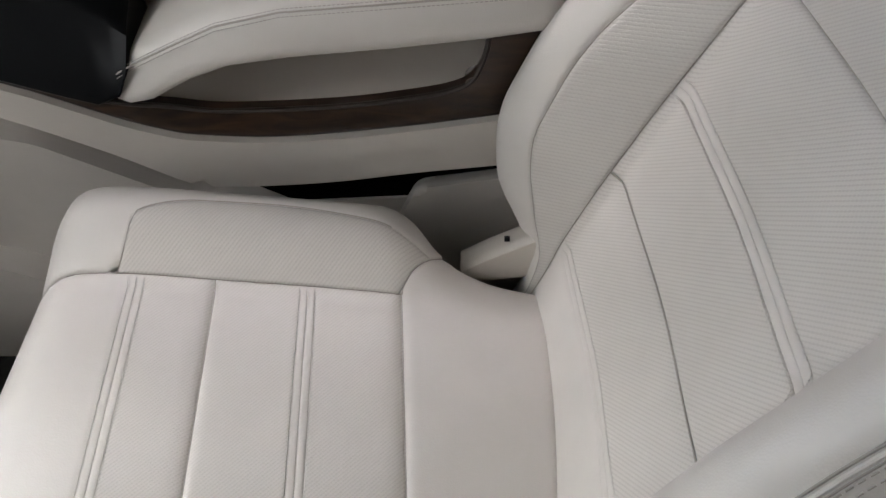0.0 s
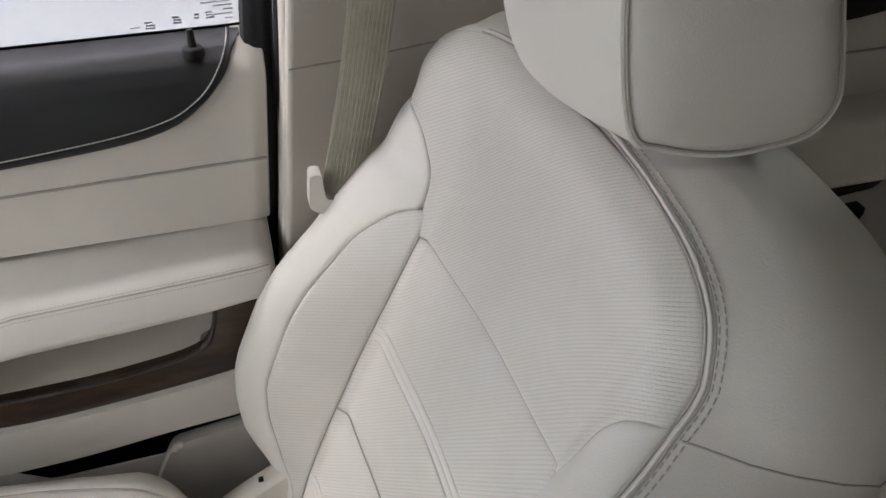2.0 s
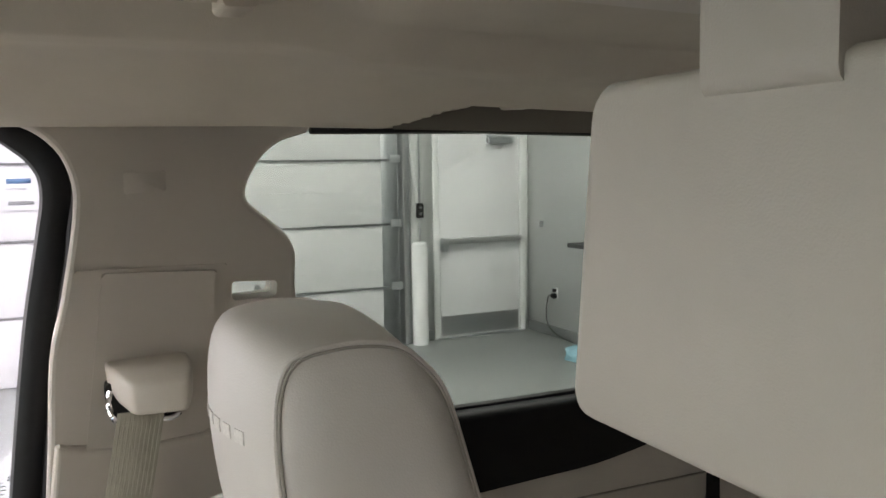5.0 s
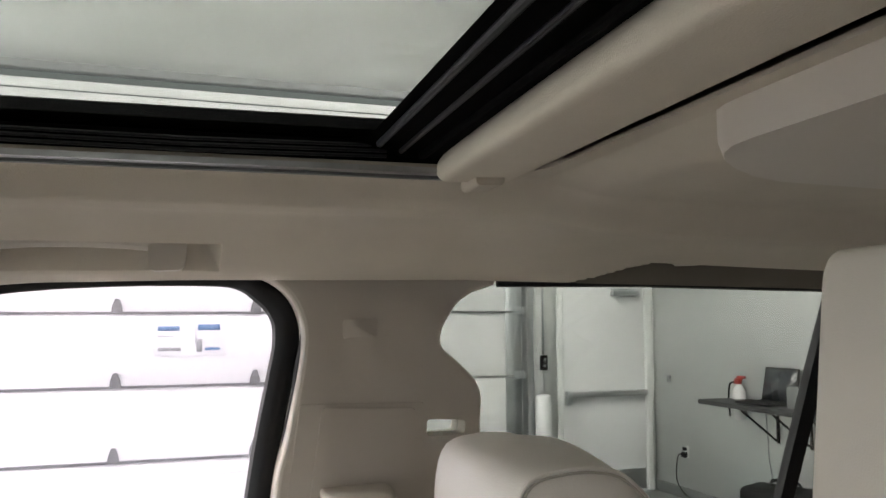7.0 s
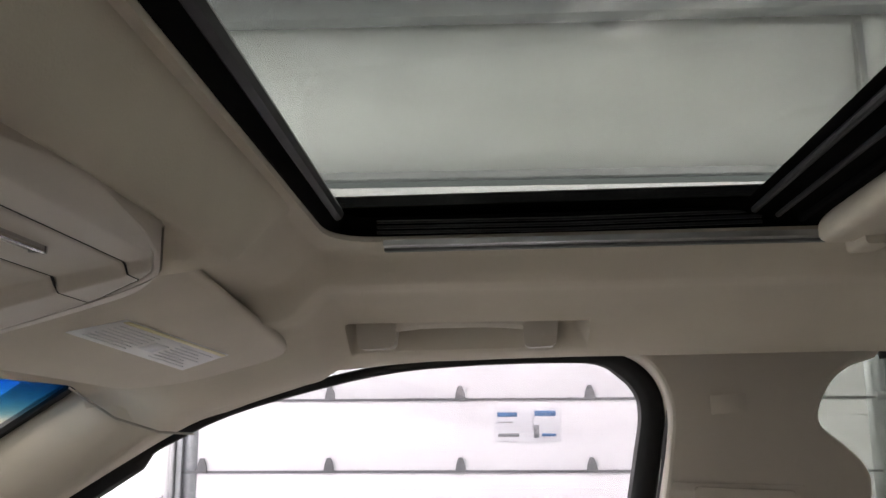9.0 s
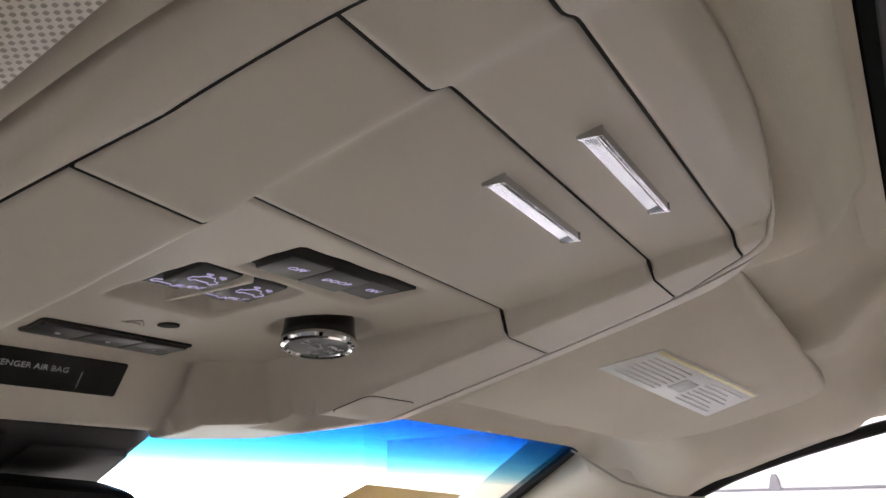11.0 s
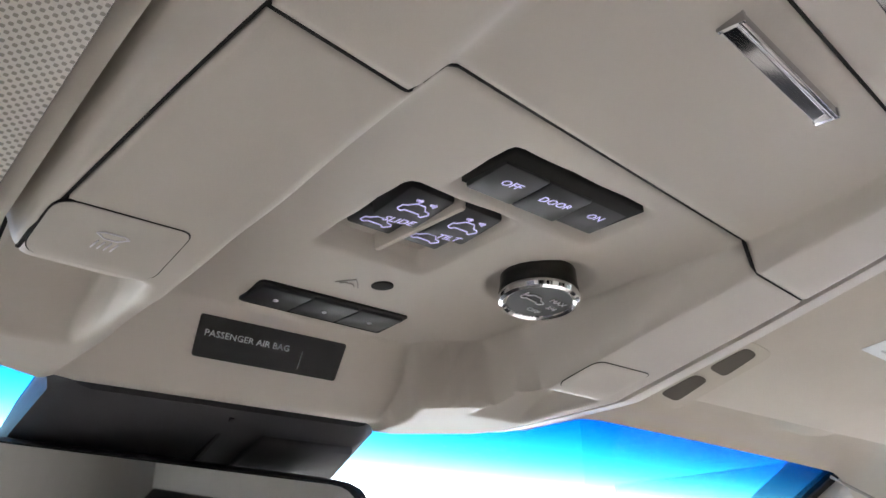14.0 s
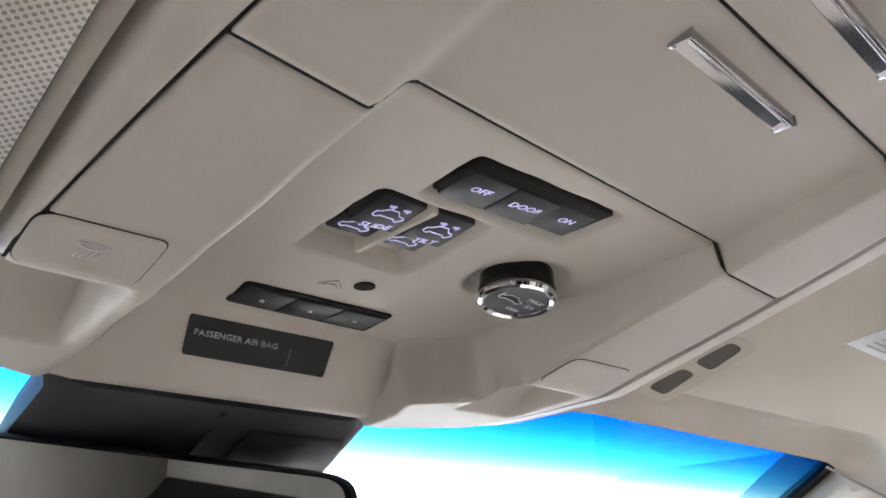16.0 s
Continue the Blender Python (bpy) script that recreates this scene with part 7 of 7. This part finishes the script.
# bollards, conduit and switch
for gx in (4.055, -2.62):
    b = tagged(new("bollard"), "white round steel bollard beside the door track", "bollard", group="bollards")
    b.matrix_world = GT @ pose(gx, 7.38, 0)
    part("bollard_post", tubed([(0, 0, 0), (0, 0, 0.98), (0, 0, 1.02), (0, 0, 1.035)], 0.08, 24, radii=[0.08, 0.08, 0.07, 0.045]), M_DOORWHITE, b)
sw2 = tagged(new("wall_switch"), "black door control on a conduit", "switch")
sw2.matrix_world = GT @ pose(4.11, 7.5, 1.34)
part("switch_box", boxed((-0.035, -0.05, -0.075), (0.035, 0.0, 0.075), 0.006), M_BLACK, sw2)
for z in (-0.03, 0.03):
    part("switch_button", boxed((-0.012, -0.056, z - 0.012), (0.012, -0.05, z + 0.012), 0.002), M_BEAM, sw2)
part("conduit", tubed([(0, -0.02, 0.07), (0, -0.02, 2.6)], 0.010, 8), M_GALV, sw2)
part("conduit_drop", tubed([(0.0, -0.02, -0.07), (0.0, -0.02, -0.35)], 0.006, 8), M_GALV, sw2)


def wall_thing(name, label, cat, l, o, z, group=""):
    th = tagged(new(name), label, cat, group)
    th.matrix_world = ET @ pose(l, o, z)
    return th


# shelf on the end wall
sh = wall_thing("wall_shelf", "dark wall shelf on black folding brackets", "shelf", 1.32, 0.0, 1.04)
part("shelf_board", boxed((0.0, 0.0, -0.02), (1.81, 0.42, 0.02), 0.004), M_SHELF, sh)
for l in (0.53, 0.91, 1.33, 1.71):
    br = part("bracket", boxed((l - 0.012, 0.0, -0.32), (l + 0.012, 0.02, -0.02), 0.003), M_BLACK, sh)
    part("bracket_strut", tubed([(l, 0.01, -0.31), (l - 0.0, 0.38, -0.03)], 0.010, 8), M_BLACK, br)
lap = wall_thing("laptop", "open black laptop on the wall shelf", "laptop", 1.95, 0.22, 1.062)
part("laptop_base", boxed((-0.20, -0.13, 0.0), (0.20, 0.14, 0.02), 0.004), M_BLACK, lap)
ls = part("laptop_lid", moved(boxed((-0.20, -0.008, 0.0), (0.20, 0.008, 0.29), 0.004), pose(0.02, -0.12, 0.012, 12, 0, 0)), M_BLACK, lap)
part("laptop_display", moved(boxed((-0.185, 0.0085, 0.015), (0.185, 0.0100, 0.275)), pose(0.02, -0.12, 0.012, 12, 0, 0)), M_SCREEN, ls)
dk = wall_thing("dark_case", "small grey speaker on the wall shelf", "box", 2.36, 0.20, 1.062)
part("case_body", boxed((-0.09, -0.08, 0.0), (0.09, 0.08, 0.17), 0.012), M_BASE, dk)
cb = wall_thing("cable_bundle", "black cables and tools lying on the wall shelf", "cables", 2.75, 0.22, 1.062)
rng = random.Random(4)
for i in range(6):
    part("cable", tubed(smooth([(rng.uniform(-0.25, 0.25), rng.uniform(-0.1, 0.1), 0.012 + 0.02 * rng.random() * (j % 2)) for j in range(5)], 5), 0.010, 6), M_BLACK, cb)
part("tool_grip", tubed([(-0.15, 0.0, 0.03), (0.25, 0.05, 0.05)], 0.02, 10), M_BASE, cb)
fe = wall_thing("fire_extinguisher", "small white and red fire extinguisher on the wall", "fire extinguisher", 1.44, 0.07, 0.88)
part("bottle", tubed([(0, 0, 0.0), (0, 0, 0.02), (0, 0, 0.24), (0, 0, 0.29), (0, 0, 0.31)], 0.06, 20, radii=[0.05, 0.06, 0.06, 0.035, 0.02]), M_LABEL, fe)
part("valve", boxed((-0.025, -0.02, 0.31), (0.025, 0.03, 0.36), 0.005), M_RED, fe)
part("lever", boxed((-0.02, -0.01, 0.36), (0.09, 0.01, 0.385), 0.004), M_RED, fe)
part("hose", tubed(smooth([(-0.02, 0.02, 0.33), (-0.09, 0.03, 0.30), (-0.11, 0.03, 0.15), (-0.08, 0.04, 0.02)], 6), 0.009, 8), M_BLACK, fe)
ot = wall_thing("power_outlet", "white wall outlet with a black plug and cord", "outlet", 0.53, 0.0, 0.46)
part("outlet_plate", boxed((-0.04, 0.0, -0.06), (0.04, 0.008, 0.06), 0.002), M_PAINTWHITE, ot)
part("plug", boxed((-0.03, 0.008, -0.05), (0.03, 0.05, 0.0), 0.006), M_BLACK, ot)
part("plug", boxed((-0.022, 0.008, 0.015), (0.022, 0.04, 0.05), 0.006), M_BLACK, ot)
part("cord", tubed(smooth([(-0.01, 0.03, -0.02), (-0.10, 0.03, -0.05), (-0.14, 0.03, -0.22), (-0.10, 0.03, -0.34), (0.10, 0.05, -0.42), (0.6, 0.12, -0.43)], 8), 0.006, 6), M_BLACK, ot)
th1 = wall_thing("thermostat", "small grey box on the end wall", "wall box", 0.27, 0.0, 1.16)
part("thermostat_body", boxed((-0.025, 0.0, -0.035), (0.025, 0.02, 0.035), 0.004), M_BEAM, th1)
hc = wall_thing("hanging_cord", "thin cord hanging from the shelf", "cord", 1.75, 0.05, 0.2)
part("cord_line", tubed(smooth([(0.0, 0.0, 0.82), (0.02, 0.0, 0.55), (0.03, 0.0, 0.35), (0.12, 0.02, 0.12), (0.14, 0.05, 0.02)], 6), 0.005, 6), M_BEAM, hc)

bag = tagged(new("tool_bag"), "black tool bag standing on the garage floor", "bag")
bag.matrix_world = GT @ pose(5.18, 5.33, 0.0, 0, 0, -66)
bm = bmesh.new()
box(bm, (-0.33, -0.17, 0.0), (0.33, 0.17, 0.42), 0.04, 3)
for v in bm.verts:
    v.co.x *= 1 - 0.12 * v.co.z
part("bag_body", bm, M_BLACK, bag)
part("bag_flap", boxed((-0.30, -0.185, 0.30), (0.30, -0.165, 0.40), 0.008), M_BLACK, bag)
part("bag_badge", boxed((-0.03, -0.192, 0.33), (0.03, -0.184, 0.36), 0.003), M_GALV, bag)
part("bag_handle", tubed(smooth([(-0.12, 0, 0.40), (-0.10, 0, 0.47), (0.10, 0, 0.47), (0.12, 0, 0.40)], 6), 0.014, 8), M_BLACK, bag)
ctn = tagged(new("grey_carton"), "pale grey carton leaning by the end wall", "carton")
ctn.matrix_world = GT @ pose(5.27, 4.72, 0.0, 0, 0, -84)
part("carton_body", moved(boxed((-0.26, -0.05, 0.0), (0.26, 0.05, 0.36), 0.008), pose(0, 0, 0, -14, 0, 0)), M_GALV, ctn)
part("carton_mark", moved(boxed((-0.16, -0.054, 0.20), (-0.09, -0.05, 0.25)), pose(0, 0, 0, -14, 0, 0)), M_BASE, ctn)
rag = tagged(new("blue_cloth"), "crumpled pale blue cloth on the garage floor", "cloth")
rag.matrix_world = GT @ pose(5.10, 6.02, 0.0)
bm = bmesh.new()
bmesh.ops.create_icosphere(bm, subdivisions=4, radius=0.2)
for v in bm.verts:
    n = noise.noise(v.co * 9) * 0.09 + noise.noise(v.co * 22) * 0.03
    v.co = v.co * (1 + n * 3)
    v.co.z = max(0.0, v.co.z * 0.55 + 0.03)
part("cloth_heap", bm, M_BLUE, rag)
